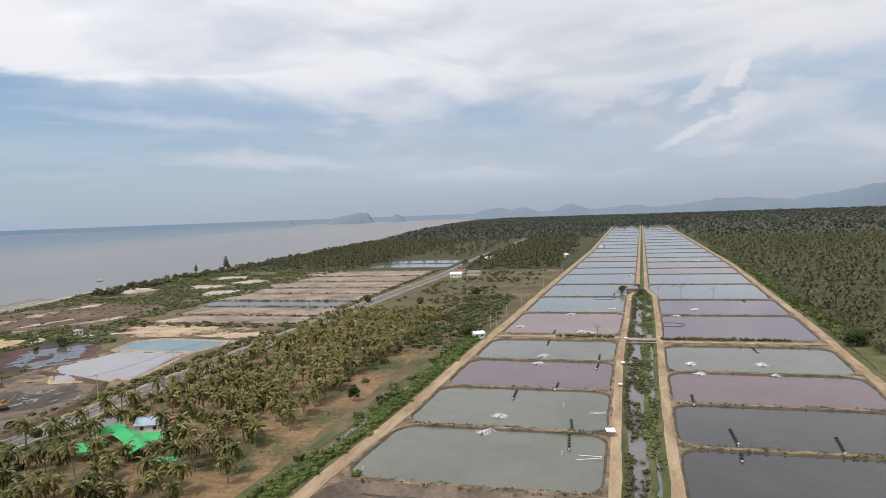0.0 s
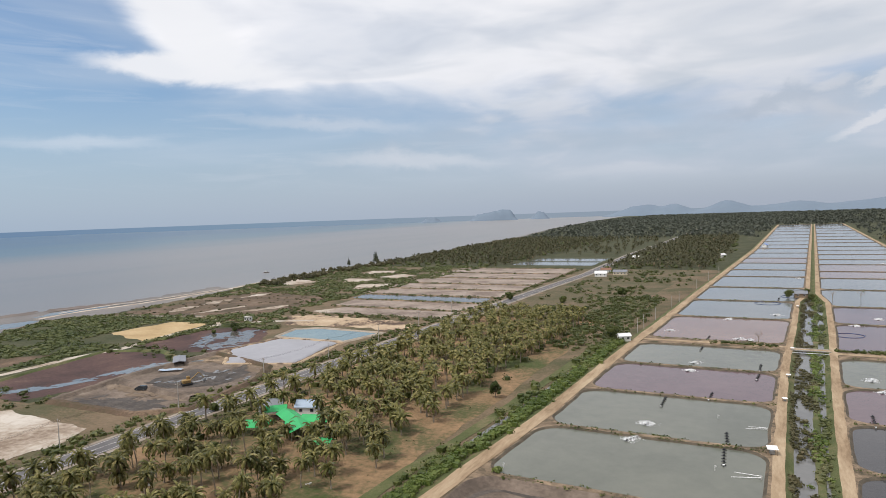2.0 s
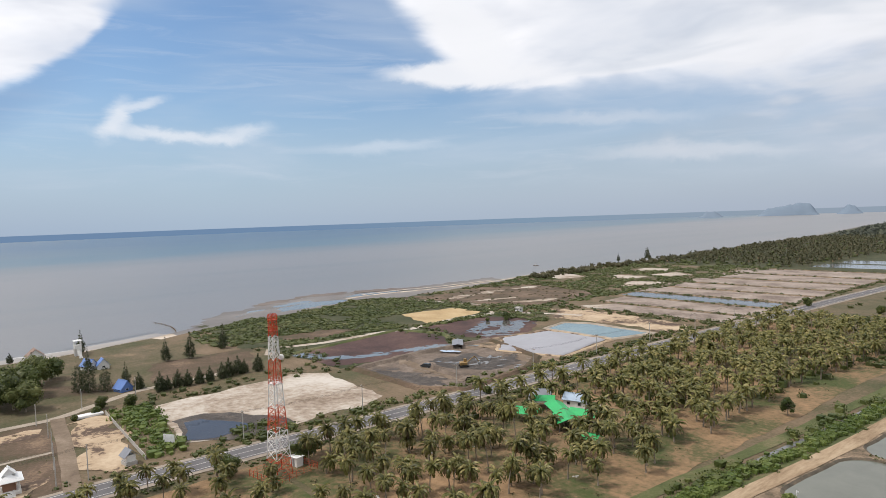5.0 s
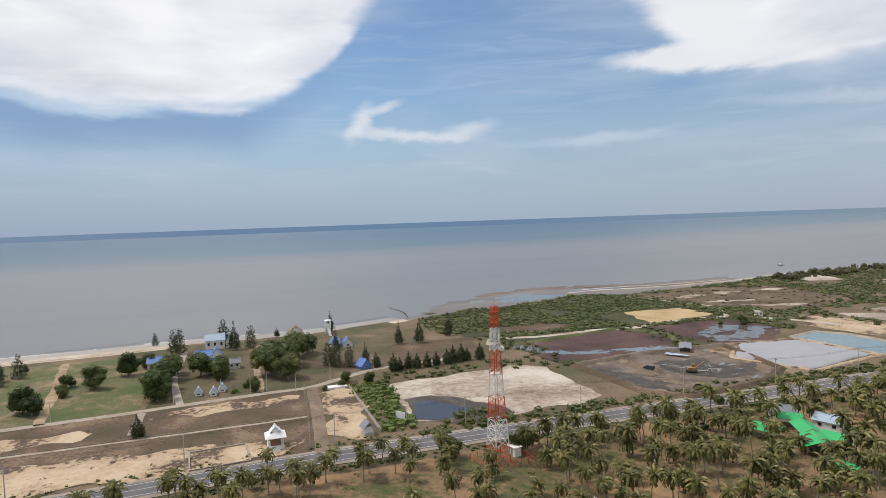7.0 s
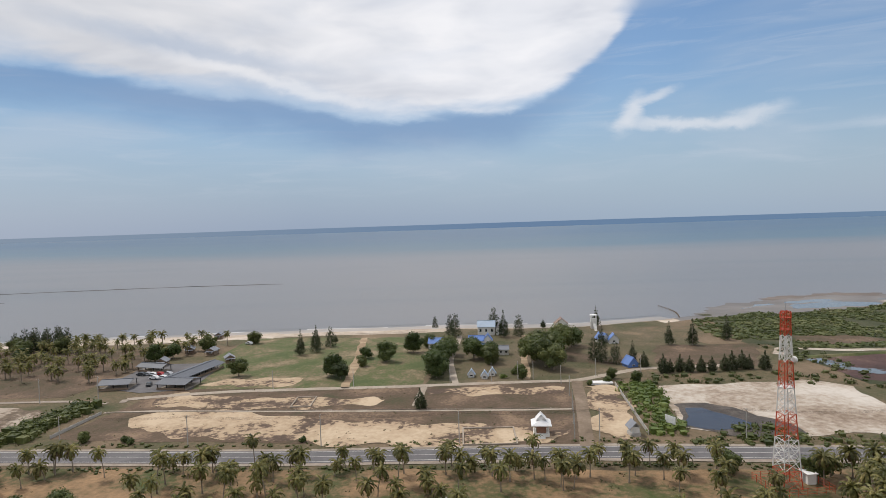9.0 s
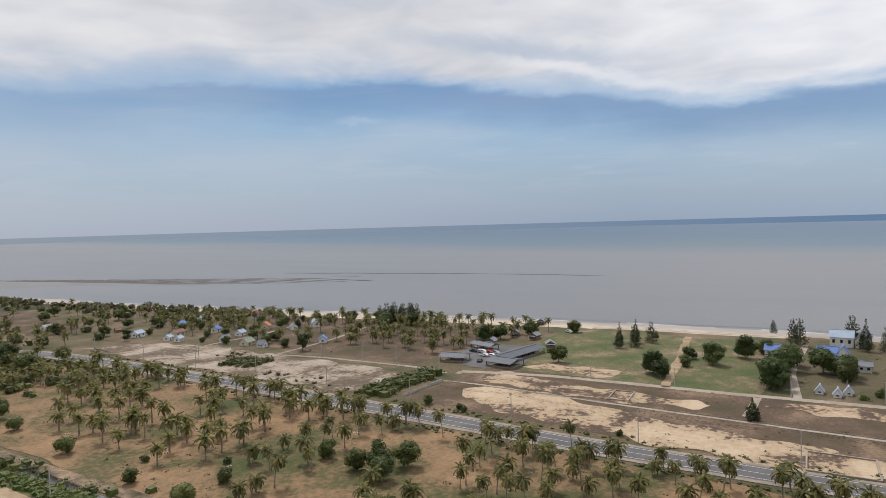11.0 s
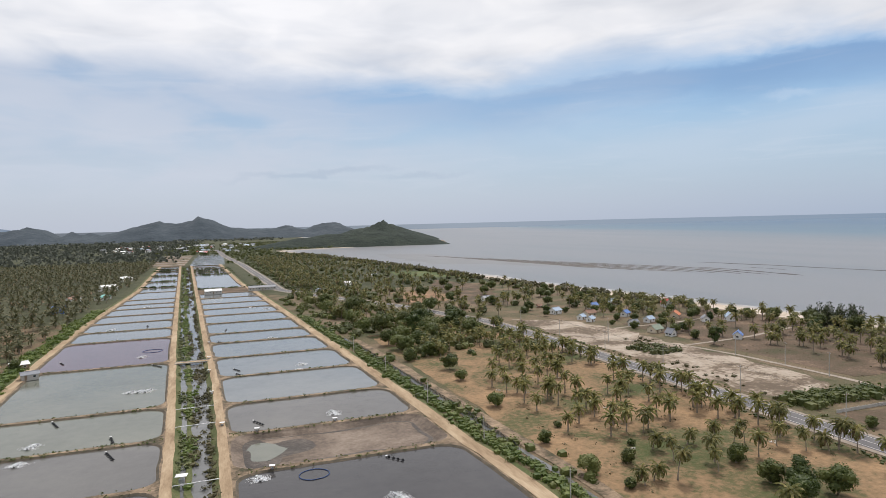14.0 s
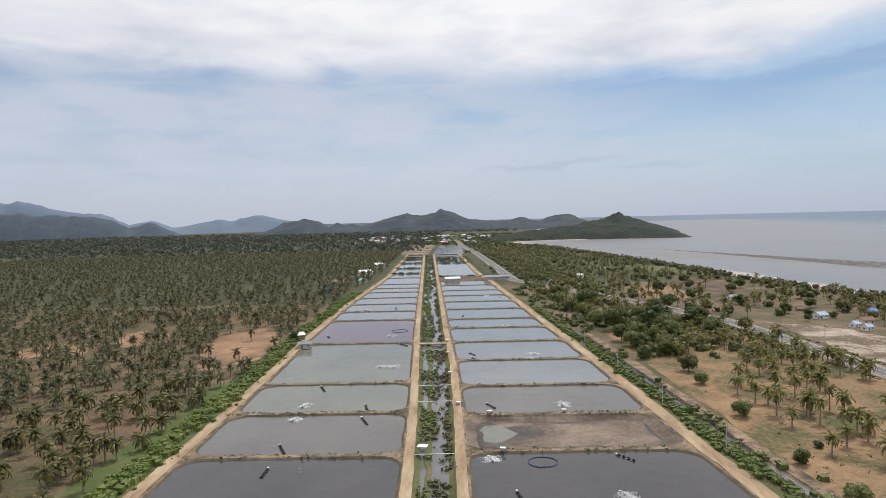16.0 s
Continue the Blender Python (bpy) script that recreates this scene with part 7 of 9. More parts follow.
# ---------------------------------------------------------------- radio tower
def build_tower(x, y, height=39.0):
    base = empty("radio_tower", x, y, 0.15, 12)
    levels = [0.0, 4.2, 11.0, 16.6, 22.2, 28.0, 33.6, 39.0]

    def half(z):
        return float(np.interp(z, [0, 11, 22, 33, 39], [2.2, 1.6, 1.12, 0.78, 0.66]))

    for i, (z0, z1) in enumerate(zip(levels[:-1], levels[1:])):
        bm = bmesh.new()
        n = 3 if z1 - z0 > 5 else 2
        zs = [z0 + (z1 - z0) * k / n for k in range(n + 1)]
        corners = ((1, 1), (-1, 1), (-1, -1), (1, -1))
        for a, b in corners:
            bm_bar(bm, (a * half(z0), b * half(z0), z0), (a * half(z1), b * half(z1), z1), 0.12, 6)
        for za, zb in zip(zs[:-1], zs[1:]):
            ha, hb = half(za), half(zb)
            for k in range(4):
                (ax, ay), (bx, by) = corners[k], corners[(k + 1) % 4]
                bm_bar(bm, (ax * ha, ay * ha, za), (bx * hb, by * hb, zb), 0.06, 4)
                bm_bar(bm, (bx * ha, by * ha, za), (ax * hb, ay * hb, zb), 0.06, 4)
                bm_bar(bm, (ax * hb, ay * hb, zb), (bx * hb, by * hb, zb), 0.06, 4)
        part("lattice_section", bm, "tower_red" if i % 2 == 0 else "tower_white", base, "red painted steel lattice" if i % 2 == 0 else "white painted steel lattice")
    for z, r, mat in ((35.0, 1.1, "tower_red"), (37.6, 1.15, "tower_red"), (22.4, 1.5, "tower_white")):
        bm = bmesh.new()
        bmesh.ops.create_cone(bm, cap_ends=True, segments=16, radius1=r, radius2=r, depth=0.12, matrix=Matrix.Translation((0, 0, z)))
        deck = part("platform", bm, mat, base)
        bm = bmesh.new()
        for k in range(12):
            a0, a1 = 2 * math.pi * k / 12, 2 * math.pi * (k + 1) / 12
            p, q = (r * math.cos(a0), r * math.sin(a0)), (r * math.cos(a1), r * math.sin(a1))
            bm_bar(bm, (*p, z), (*p, z + 1.1), 0.035, 4)
            bm_bar(bm, (*p, z + 1.1), (*q, z + 1.1), 0.035, 4)
        tagged(part("railing", bm, mat, deck), kind="stuff")
    for k in range(6):
        a = k * math.pi / 3 + 0.3
        px, py, z = 1.15 * math.cos(a), 1.15 * math.sin(a), (31.4 if k % 2 else 30.2)
        bm = box(-0.16, -0.09, 0, 0.16, 0.09, 2.2, 0.03)
        bmesh.ops.transform(bm, matrix=pose(px, py, z, 0, 0, math.degrees(a) + 90), verts=bm.verts[:])
        bm_bar(bm, (px * 0.7, py * 0.7, z + 1.0), (px, py, z + 1.0), 0.04, 4)
        part("antenna_panel", bm, "wall_white", base, "white upright antenna panel")
    bm = bmesh.new()
    bmesh.ops.create_cone(bm, cap_ends=True, segments=20, radius1=0.75, radius2=0.55, depth=0.5, matrix=pose(0, 1.9, 28.2, 90, 0, 20))
    bm_bar(bm, (0, 1.0, 28.2), (0, 1.8, 28.2), 0.06, 5)
    part("dish", bm, "wall_white", base, "white round microwave dish")
    bm = bar((0, 0, 39), (0, 0, 41.2), 0.05, 5, r2=0.02)
    part("lightning_rod", bm, "grey_metal", base)
    bm = bmesh.new()
    for z in np.arange(0.4, 38.6, 0.6):
        bm_bar(bm, (-0.25, half(z) - 0.1, z), (0.25, half(z) - 0.1, z), 0.02, 4)
    tagged(part("ladder", bm, "grey_metal", base), kind="stuff")
    tagged(base, "tall red and white lattice radio tower beside palms", "radio tower")
    cab = empty("equipment_cabin", x - 2.4, y + 5.6, 0.2, 12)
    part("cabin", box(-1.3, -1.0, 0, 1.3, 1.0, 2.4, 0.05), "wall_white", cab)
    part("roof", box(-1.6, -1.3, 2.4, 1.6, 1.3, 2.55, 0.04), "roof_white", cab)
    part("door", box(-0.4, -1.05, 0.1, 0.4, -0.99, 2.0), "grey_metal", cab)
    tagged(cab, "small white equipment cabin under the tower", "cabin")
    fence = empty("fence", x, y, 0.2, 12)
    pts = [(-5, -5), (5, -5), (5, 7.5), (-5, 7.5)]
    for k in range(4):
        p, q = Vector((*pts[k], 0)), Vector((*pts[(k + 1) % 4], 0))
        n = 6
        for j in range(n):
            c = p.lerp(q, j / n)
            part("post", bar((c.x, c.y, 0), (c.x, c.y, 1.8), 0.06, 5), "tower_red", fence)
        bm = bmesh.new()
        for z in (0.5, 1.1, 1.7):
            bm_bar(bm, (p.x, p.y, z), (q.x, q.y, z), 0.035, 4)
        part("rail", bm, "tower_red", fence)
    tagged(fence, "red painted fence round the tower base", "fence")


build_tower(-142.5, 58.1)


# ---------------------------------------------------------------- houses
def house(x, y, w, d, h, rise, turn, roof, wall, label, hip=False, porch=False, raised=0.0, name="house", group=""):
    """Walls with windows and a door, a gable or hip roof; the ridge along local x."""
    base = empty(name, x, y, 0.25, turn)
    z0 = raised
    part("wall", box(-w / 2, -d / 2, z0 - (0 if raised else 0.3), w / 2, d / 2, z0 + h), wall, base)
    if not hip:
        for s in (-1, 1):
            bm = bmesh.new()
            a = [bm.verts.new((s * (w / 2 - 0.02), p, q)) for p, q in ((-d / 2, z0 + h), (d / 2, z0 + h), (0, z0 + h + rise))]
            b = [bm.verts.new((s * (w / 2 - 0.2), v.co.y, v.co.z)) for v in a]
            bm.faces.new(a), bm.faces.new(b[::-1])
            for i in range(3):
                bm.faces.new((a[i], b[i], b[(i + 1) % 3], a[(i + 1) % 3]))
            part("gable", bm, wall, base)
        roof_ob = part("roof", bm_gable(bmesh.new(), w, d, z0 + h + 0.02, rise), roof, base)
        part("ridge_cap", box(-w / 2 - 0.4, -0.18, z0 + h + rise + 0.1, w / 2 + 0.4, 0.18, z0 + h + rise + 0.22), roof, roof_ob)
    else:
        part("roof", bm_hip(bmesh.new(), w, d, z0 + h + 0.14, rise), roof, base)
    nw = max(2, int(w / 2.6))
    for i in range(nw):
        cx = -w / 2 + w * (i + 0.5) / nw
        for s in (-1, 1):
            if s == 1 and i == nw // 2:
                door = part("door", box(cx - 0.45, d / 2, z0 + 0.05, cx + 0.45, d / 2 + 0.07, z0 + min(2.05, h - 0.2)), "timber", base)
                part("handle", box(cx + 0.28, d / 2 + 0.07, z0 + 0.95, cx + 0.36, d / 2 + 0.12, z0 + 1.05), "grey_metal", door)
            else:
                win = part("window", box(cx - 0.6, s * d / 2 - (0.06 if s < 0 else 0), z0 + h * 0.38, cx + 0.6, s * d / 2 + (0.06 if s > 0 else 0), z0 + h * 0.8), "wall_white", base)
                part("pane", box(cx - 0.5, s * d / 2 - (0.08 if s < 0 else -0.04), z0 + h * 0.42, cx + 0.5, s * d / 2 + (0.08 if s > 0 else -0.04), z0 + h * 0.76), "dark_glass", win)
    for s in (-1, 1):
        win = part("window", box(s * w / 2 - (0.06 if s < 0 else 0), -0.6, z0 + h * 0.38, s * w / 2 + (0.06 if s > 0 else 0), 0.6, z0 + h * 0.8), "wall_white", base)
        part("pane", box(s * w / 2 - (0.08 if s < 0 else -0.04), -0.5, z0 + h * 0.42, s * w / 2 + (0.08 if s > 0 else -0.04), 0.5, z0 + h * 0.76), "dark_glass", win)
    if raised or porch:
        for a in (-1, 1):
            for b in (-1, 1):
                part("post", box(a * (w / 2 - 0.3) - 0.12, b * (d / 2 - 0.3) - 0.12, -0.3, a * (w / 2 - 0.3) + 0.12, b * (d / 2 - 0.3) + 0.12, z0 + 0.1), wall, base)
    if porch:
        part("porch_deck", box(w / 2, -d / 2, max(0.0, z0 - 0.15), w / 2 + 2.0, d / 2, z0 + 0.1), "timber", base)
        part("porch_roof", box(w / 2, -d / 2, z0 + h - 0.3, w / 2 + 2.2, d / 2, z0 + h - 0.2), roof, base)
        for b in (-1, 1):
            part("post", box(w / 2 + 1.8, b * (d / 2 - 0.15) - 0.07, -0.3, w / 2 + 1.95, b * (d / 2 - 0.15) + 0.07, z0 + h - 0.3), wall, base)
    return tagged(base, label, "house", group)


B, V = "beach houses", "village houses"
house(-334, -13, 9, 8, 4.6, 2.6, 90, "roof_pale_blue", "wall_white", "large white beach house with pale blue roof", group=B)
house(-334, -5.5, 7, 5, 3.4, 3.2, 0, "roof_grey", "wall_white", "white beach house with steep grey gable", group=B)
house(-298, -36, 7, 5.5, 3.0, 2.0, 90, "roof_blue", "wall_white", "white cottage with a blue roof by trees", group=B)
house(-303, -17, 7, 5.5, 3.0, 2.0, 90, "roof_blue", "wall_white", "white cottage with a dark blue roof", group=B)
house(-303, -11.5, 5, 4, 3.2, 2.6, 0, "roof_blue", "wall_white", "narrow white cottage with steep gable", group=B)
house(-284, -14, 7, 6, 2.6, 2.2, 90, "roof_blue", "wall_white", "low white cottage with a blue roof", group=B)
house(-283, -4, 4.5, 4, 2.6, 1.4, 90, "roof_grey", "wall_white", "small white cottage half hidden by trees", group=B)
for hx, hy in ((-242.5, -16.4), (-240.2, -11.2), (-244.5, -8.3)):
    house(hx, hy, 2.7, 2.3, 1.3, 1.6, 0, "roof_pale_blue", "wall_white", "tiny white holiday cabin with steep pale roof", group="holiday cabins")
house(-348.5, 27.6, 7, 7, 2.8, 3.0, 0, "roof_brown", "wall_white", "white beach house with steep brown roof", group=B)
house(-309, 43.7, 5, 4.5, 2.0, 2.4, 30, "roof_blue", "wall_white", "small white cabin with a blue roof", group=B)
house(-306, 48.5, 4.5, 4.5, 2.0, 2.4, 0, "roof_blue", "wall_white", "small blue-roofed cabin on the dry grass", group=B)
house(-257.5, 46.9, 5, 4.4, 1.5, 2.5, 20, "roof_blue", "roof_blue", "small bright blue hut by pine trees", group=B)


def lookout(x, y):
    base = empty("lookout_tower", x, y, 0.2, 0)
    for a in (-1.3, 1.3):
        for b in (-1.3, 1.3):
            part("post", box(a - 0.18, b - 0.18, -0.3, a + 0.18, b + 0.18, 7.4), "wall_white", base)
    part("room", box(-1.5, -1.5, 3.4, 1.5, 1.5, 5.2), "wall_white", base)
    part("wall", box(-1.2, -1.2, 0, 1.2, 1.2, 3.4), "wall_white", base)
    part("roof", bm_hip(bmesh.new(), 3.2, 3.2, 7.4, 0.5, 0.3), "roof_white", base)
    bm = bmesh.new()
    for i in range(14):
        bm_box(bm, 1.5 + i * 0.55, -0.7, 3.2 - i * 0.23, 2.1 + i * 0.55, 0.7, 3.35 - i * 0.23)
    part("stair", bm, "wall_white", base)
    tagged(base, "white two-storey lookout tower with outside stair", "tower")


lookout(-347, 45.0)


def pavilion(x, y, turn):
    base = empty("pavilion", x, y, 0.25, turn)
    part("platform", box(-2.6, -2.2, 0.0, 2.6, 2.2, 0.9, 0.04), "wall_white", base)
    for a in (-2.3, 0, 2.3):
        for b in (-1.9, 1.9):
            part("column", box(a - 0.13, b - 0.13, 0.9, a + 0.13, b + 0.13, 3.4), "wall_white", base)
    part("inner_wall", box(-1.7, -1.3, 0.9, 1.7, 1.3, 2.7), "roof_rust", base, "dark red panelled wall")
    low = part("roof", bm_hip(bmesh.new(), 5.0, 4.4, 3.3, 1.5, 0.6, 1.3), "roof_white", base)
    for zz, ww, dd, rr in ((4.8, 2.3, 1.9, 1.1),):
        for s in (-1, 1):
            bm = bmesh.new()
            a = [bm.verts.new((s * (ww / 2 + 0.3), p, q)) for p, q in ((-dd / 2 - 0.3, zz - 0.2), (dd / 2 + 0.3, zz - 0.2), (0, zz + rr - 0.05))]
            b = [bm.verts.new((s * (ww / 2 + 0.18), v.co.y, v.co.z)) for v in a]
            bm.faces.new(a), bm.faces.new(b[::-1])
            for i in range(3):
                bm.faces.new((a[i], b[i], b[(i + 1) % 3], a[(i + 1) % 3]))
            part("gable", bm, "roof_white", base)
    part("upper_roof", bm_gable(bmesh.new(), 2.6, 2.4, 4.7, 1.3, 0.3), "roof_white", low)
    bm = bmesh.new()
    for i in range(4):
        bm_box(bm, 2.6 + 0.35 * i, -1.0, 0.0, 2.95 + 0.35 * i, 1.0, 0.75 - 0.2 * i)
    part("step", bm, "wall_white", base)
    for b in (-2.1, 2.1):
        bm = bmesh.new()
        bm_box(bm, -2.4, b - 0.04, 1.5, 2.4, b + 0.04, 1.6)
        for i in range(12):
            bm_box(bm, -2.3 + 0.4 * i, b - 0.03, 0.9, -2.24 + 0.4 * i, b + 0.03, 1.5)
        part("railing", bm, "wall_white", base)
    tagged(base, "white open pavilion with tiered gable roof", "pavilion")


pavilion(-176.5, 6.6, 0)


def kiosk(x, y, turn):
    base = empty("shrine_house", x, y, 0.25, turn)
    part("base", box(-1.7, -1.4, 0, 1.7, 1.4, 1.0, 0.04), "concrete_post", base)
    part("wall", box(-1.4, -1.1, 1.0, 1.4, 1.1, 2.6), "wall_white", base)
    roof = part("roof", bm_gable(bmesh.new(), 3.2, 2.8, 2.6, 1.4, 0.4), "roof_grey", base)
    part("finial", bar((0, 0, 4.0), (0, 0, 5.0), 0.1, 5, r2=0.02), "roof_grey", roof)
    tagged(base, "small grey shrine house beside the drive", "shrine")


kiosk(-176, 32, 10)
sign = empty("billboard", -181.5, 43.2, 0.25, 35)
for a in (-1.0, 1.0):
    part("post", bar((a, 0, 0), (a, 0, 3.4), 0.07, 6), "grey_metal", sign)
part("panel", box(-1.8, -0.06, 1.5, 1.8, 0.06, 3.6), "roof_white", sign)
tagged(sign, "plain white billboard panel among bushes", "sign")
slab = new("concrete_slab", None)
slab.matrix_basis = pose(-230.7, 31.2, 0.3, 0, 0, 4)
part("slab", box(-1.6, -4.2, 0, 1.6, 4.2, 0.7, 0.05), "roof_white", slab)
tagged(slab, "long white concrete slab beside the lane", "slab")

# walled foundations
def foundation(x, y, w, d, turn, label, mat="concrete_lane"):
    base = empty("foundation", x, y, 0.3, turn)
    for a, b, c, e in ((-w / 2, -d / 2, w / 2, -d / 2 + 0.4), (-w / 2, d / 2 - 0.4, w / 2, d / 2), (-w / 2, -d / 2 + 0.4, -w / 2 + 0.4, d / 2 - 0.4), (w / 2 - 0.4, -d / 2 + 0.4, w / 2, d / 2 - 0.4)):
        part("low_wall", box(a, b, -0.1, c, e, 0.4), mat, base)
    tagged(base, label, "foundation")


foundation(-208.5, -72.5, 12, 7, 6, "unfinished concrete foundation with low walls")
foundation(-174.5, 4 - 12, 14, 15, 4, "sand-filled plot edged by a low wall", "concrete_lane")

# restaurant by the lawn
def long_roof(x, y, w, d, h, turn, roof, label, open_sides=True, rise=1.0):
    base = empty("open_hall", x, y, 0.3, turn)
    n = max(2, int(w / 4))
    for i in range(n + 1):
        for b in (-d / 2 + 0.2, d / 2 - 0.2):
            cx = -w / 2 + 0.2 + (w - 0.4) * i / n
            # open halls: columns coloured black for the shade under the roof
            part("column", box(cx - 0.12, b - 0.12, -0.2, cx + 0.12, b + 0.12, h), "black_plastic" if open_sides else "wall_cream", base)
    part("parapet", box(-w / 2, -d / 2 - 0.1, 0, w / 2, -d / 2 + 0.08, 0.8), "timber", base)
    part("floor_slab", box(-w / 2, -d / 2, -0.2, w / 2, d / 2, 0.1), "concrete_lane", base)
    roof_ob = part("roof", bm_gable(bmesh.new(), w, d, h, rise, 0.6), roof, base)
    part("ridge_cap", box(-w / 2 - 0.5, -0.25, h + rise + 0.1, w / 2 + 0.5, 0.25, h + rise + 0.24), roof, roof_ob)
    return tagged(base, label, "hall")


patch("parking", [(-228, -160), (-268, -164), (-272, -130), (-226, -122), (-222, -140)], 0.33, "asphalt", "grey paved parking yard", "parking", 0.4)
long_roof(-230, -154, 11, 9, 2.2, 100, "roof_slate", "grey-roofed open restaurant hall by the lane")
long_roof(-248, -132.5, 30, 9.0, 2.2, 172, "roof_slate", "long open hall with grey sheet roof")
long_roof(-231, -129.5, 12, 11, 2.2, 84, "roof_slate", "low grey-roofed hall beside the lane")
long_roof(-257.5, -155, 13, 6, 2.2, 76, "roof_slate", "grey sheet carport beside parked cars")
for hx, hy, t in ((-294.5, -158, 20), (-333, -161, 15), (-290.5, -144.5, 0), (-274, -128.5, 30), (-268, -157, 10)):
    house(hx, hy, 5, 4, 2.2, 1.2, t, "roof_grey", "timber", "dark wooden beach bungalow with grey roof", porch=True, group="bungalows")


def car(x, y, turn, paint, label, van=False):
    base = empty("car", x, y, 0.36, turn)
    h = 1.0 if not van else 1.25
    bm = bmesh.new()
    prof = [(-2.15, 0.3), (-2.2, 0.75), (-1.2 if not van else -2.0, 0.88), (-0.65, h + 0.42), (1.1 if not van else 1.9, h + 0.42), (1.75 if not van else 2.05, 0.95), (2.15, 0.85), (2.18, 0.3)]
    rows = []
    for s, inset in ((-0.86, 0.0), (0.86, 0.0)):
        rows.append([bm.verts.new((px, s * (0.86 if z > 1.1 else 1.0), z)) for px, z in prof])
    n = len(prof)
    for i in range(n):
        j = (i + 1) % n
        bm.faces.new((rows[0][i], rows[0][j], rows[1][j], rows[1][i]))
    bm.faces.new(rows[0][::-1]), bm.faces.new(rows[1])
    bmesh.ops.recalc_face_normals(bm, faces=bm.faces[:])
    part("body", bm, paint, base)
    for s in (-1, 1):
        part("window", box(-0.75, s * 0.86 - 0.02, 0.98, 1.2, s * 0.86 + 0.02, h + 0.3), "dark_glass", base)
    part("windscreen", box(-1.0, -0.7, 1.0, -0.86, 0.7, 1.28), "dark_glass", base)
    for a in (-1.35, 1.35):
        for s in (-0.82, 0.82):
            wheel = part("wheel", bar((a, s - 0.1, 0.32), (a, s + 0.1, 0.32), 0.32, 12), "rubber", base)
            part("rim", bar((a, s * 1.13 - 0.02, 0.32), (a, s * 1.13 + 0.02, 0.32), 0.18, 8), "grey_metal", wheel)
    for s in (-0.6, 0.6):
        part("headlight", box(-2.2, s - 0.15, 0.6, -2.12, s + 0.15, 0.75), "tower_white", base)
    return tagged(base, label, "car", "parked cars")


for cx, cy, t, p, lab in ((-248.4, -150.5, 80, "car_white", "white saloon car in the parking yard"), (-242.3, -146.3, 80, "car_white", "white hatchback in the parking yard"), (-243.1, -143.2, 84, "car_white", "white parked car near the hall"), (-248.7, -147.8, 80, "car_red", "dark red parked car"),
                          (-248.5, -155.6, 78, "car_dark", "dark parked car under the carport edge"), (-248.8, -153.0, 80, "car_silver", "silver parked car beside a red one"), (-249.0, -144.3, 82, "car_silver", "silver car by the carport"), (-249.6, -139.0, 30, "car_dark", "dark pickup near the long hall"),
                          (-232, -142.5, 20, "car_dark", "dark car at the yard entrance"), (-314, -136, 60, "car_white", "white car parked on the beach lawn"), (-203.7, 147.7, 20, "car_dark", "black van parked beside the mud pit")):
    car(cx, cy, t, p, lab, "van" in lab)

# village
VILLAGE = [(-198, -351, 8, 6, 3.0, 2.0, 20, "roof_pale_blue", "wall_white", "white house with pale blue roof"), (-200, -324, 6, 4.5, 2.4, 1.6, 30, "roof_pale_blue", "wall_white", "small white bungalow with pale roof"),
           (-210, -331, 9, 6, 3.2, 2.0, 10, "roof_rust", "wall_cream", "brown-red wooden house with porch"), (-200.5, -315, 6, 4.5, 2.4, 1.6, 30, "roof_pale_blue", "wall_white", "small white bungalow with light roof"),
           (-252, -371, 11, 8, 3.0, 2.0, 0, "roof_pale_blue", "wall_white", "wide house with pale teal roof"), (-231, -360, 8, 6, 3.0, 1.8, 15, "roof_blue", "wall_white", "house with blue-grey roof among palms"),
           (-277, -343, 9, 8, 3.4, 3.4, 70, "roof_red", "wall_white", "white house with a bright red roof"), (-258, -342, 8, 6, 3.4, 2.2, 60, "roof_grey", "wall_white", "white two-gabled house with grey roof"),
           (-250, -303, 8, 7, 2.8, 2.6, 40, "roof_orange", "wall_cream", "house with orange-red roof under trees"), (-228, -298, 7, 5, 2.6, 1.8, 20, "roof_pale_blue", "wall_white", "small house with pale lilac roof"),
           (-211, -271, 8, 7, 2.4, 2.4, 15, "roof_green_grey", "wall_cream", "low house with grey-green roof")]
plain("roof_green_grey", (0.22, 0.26, 0.20), 0.6)
VILLAGE += [(-211, -259, 5, 4.5, 2.2, 2.6, 100, "roof_grey", "wall_white", "small cabin with steep grey gable"), (-229, -322, 7, 6, 2.8, 2.0, 30, "roof_blue", "wall_white", "house with a blue roof among palms"),
            (-269.5, -281, 7, 6, 3.2, 2.6, 60, "roof_pale_blue", "wall_white", "white house with steep pale blue roof"), (-256, -285, 6, 5, 2.6, 2.0, 60, "roof_grey", "wall_white", "grey-roofed cottage beside a tree"),
            (-234, -239, 6, 5, 2.6, 2.2, 40, "roof_blue", "wall_white", "cottage with a bright blue roof"), (-133, -278, 9, 5, 2.4, 1.6, 70, "roof_rust", "wall_cream", "reddish brown farm shed under palms"),
            (-186, -433, 9, 6, 2.8, 1.8, 10, "roof_grey", "wall_white", "dark-roofed house in the grove"), (-213, -292, 6, 5, 2.4, 2.0, 0, "roof_grey", "wall_white", "small grey cottage in the village"),
            (-202, -380, 4, 3, 2.0, 1.0, 0, "roof_rust", "roof_rust", "tiny rust-red shed by the lane"), (-280, -374, 9, 6, 3.0, 1.6, 20, "roof_white", "wall_white", "white flat house near the beach"),
            (-115, -612, 9, 7, 2.8, 1.8, 30, "roof_white", "wall_white", "white house in the coconut grove"), (-81, -565, 9, 5, 2.6, 1.4, 60, "roof_pale_blue", "wall_white", "house with a pale teal roof near the road"), (-156, -688, 20, 6, 2.6, 1.4, 20, "roof_grey", "wall_cream", "long grey-roofed shed by the bay")]
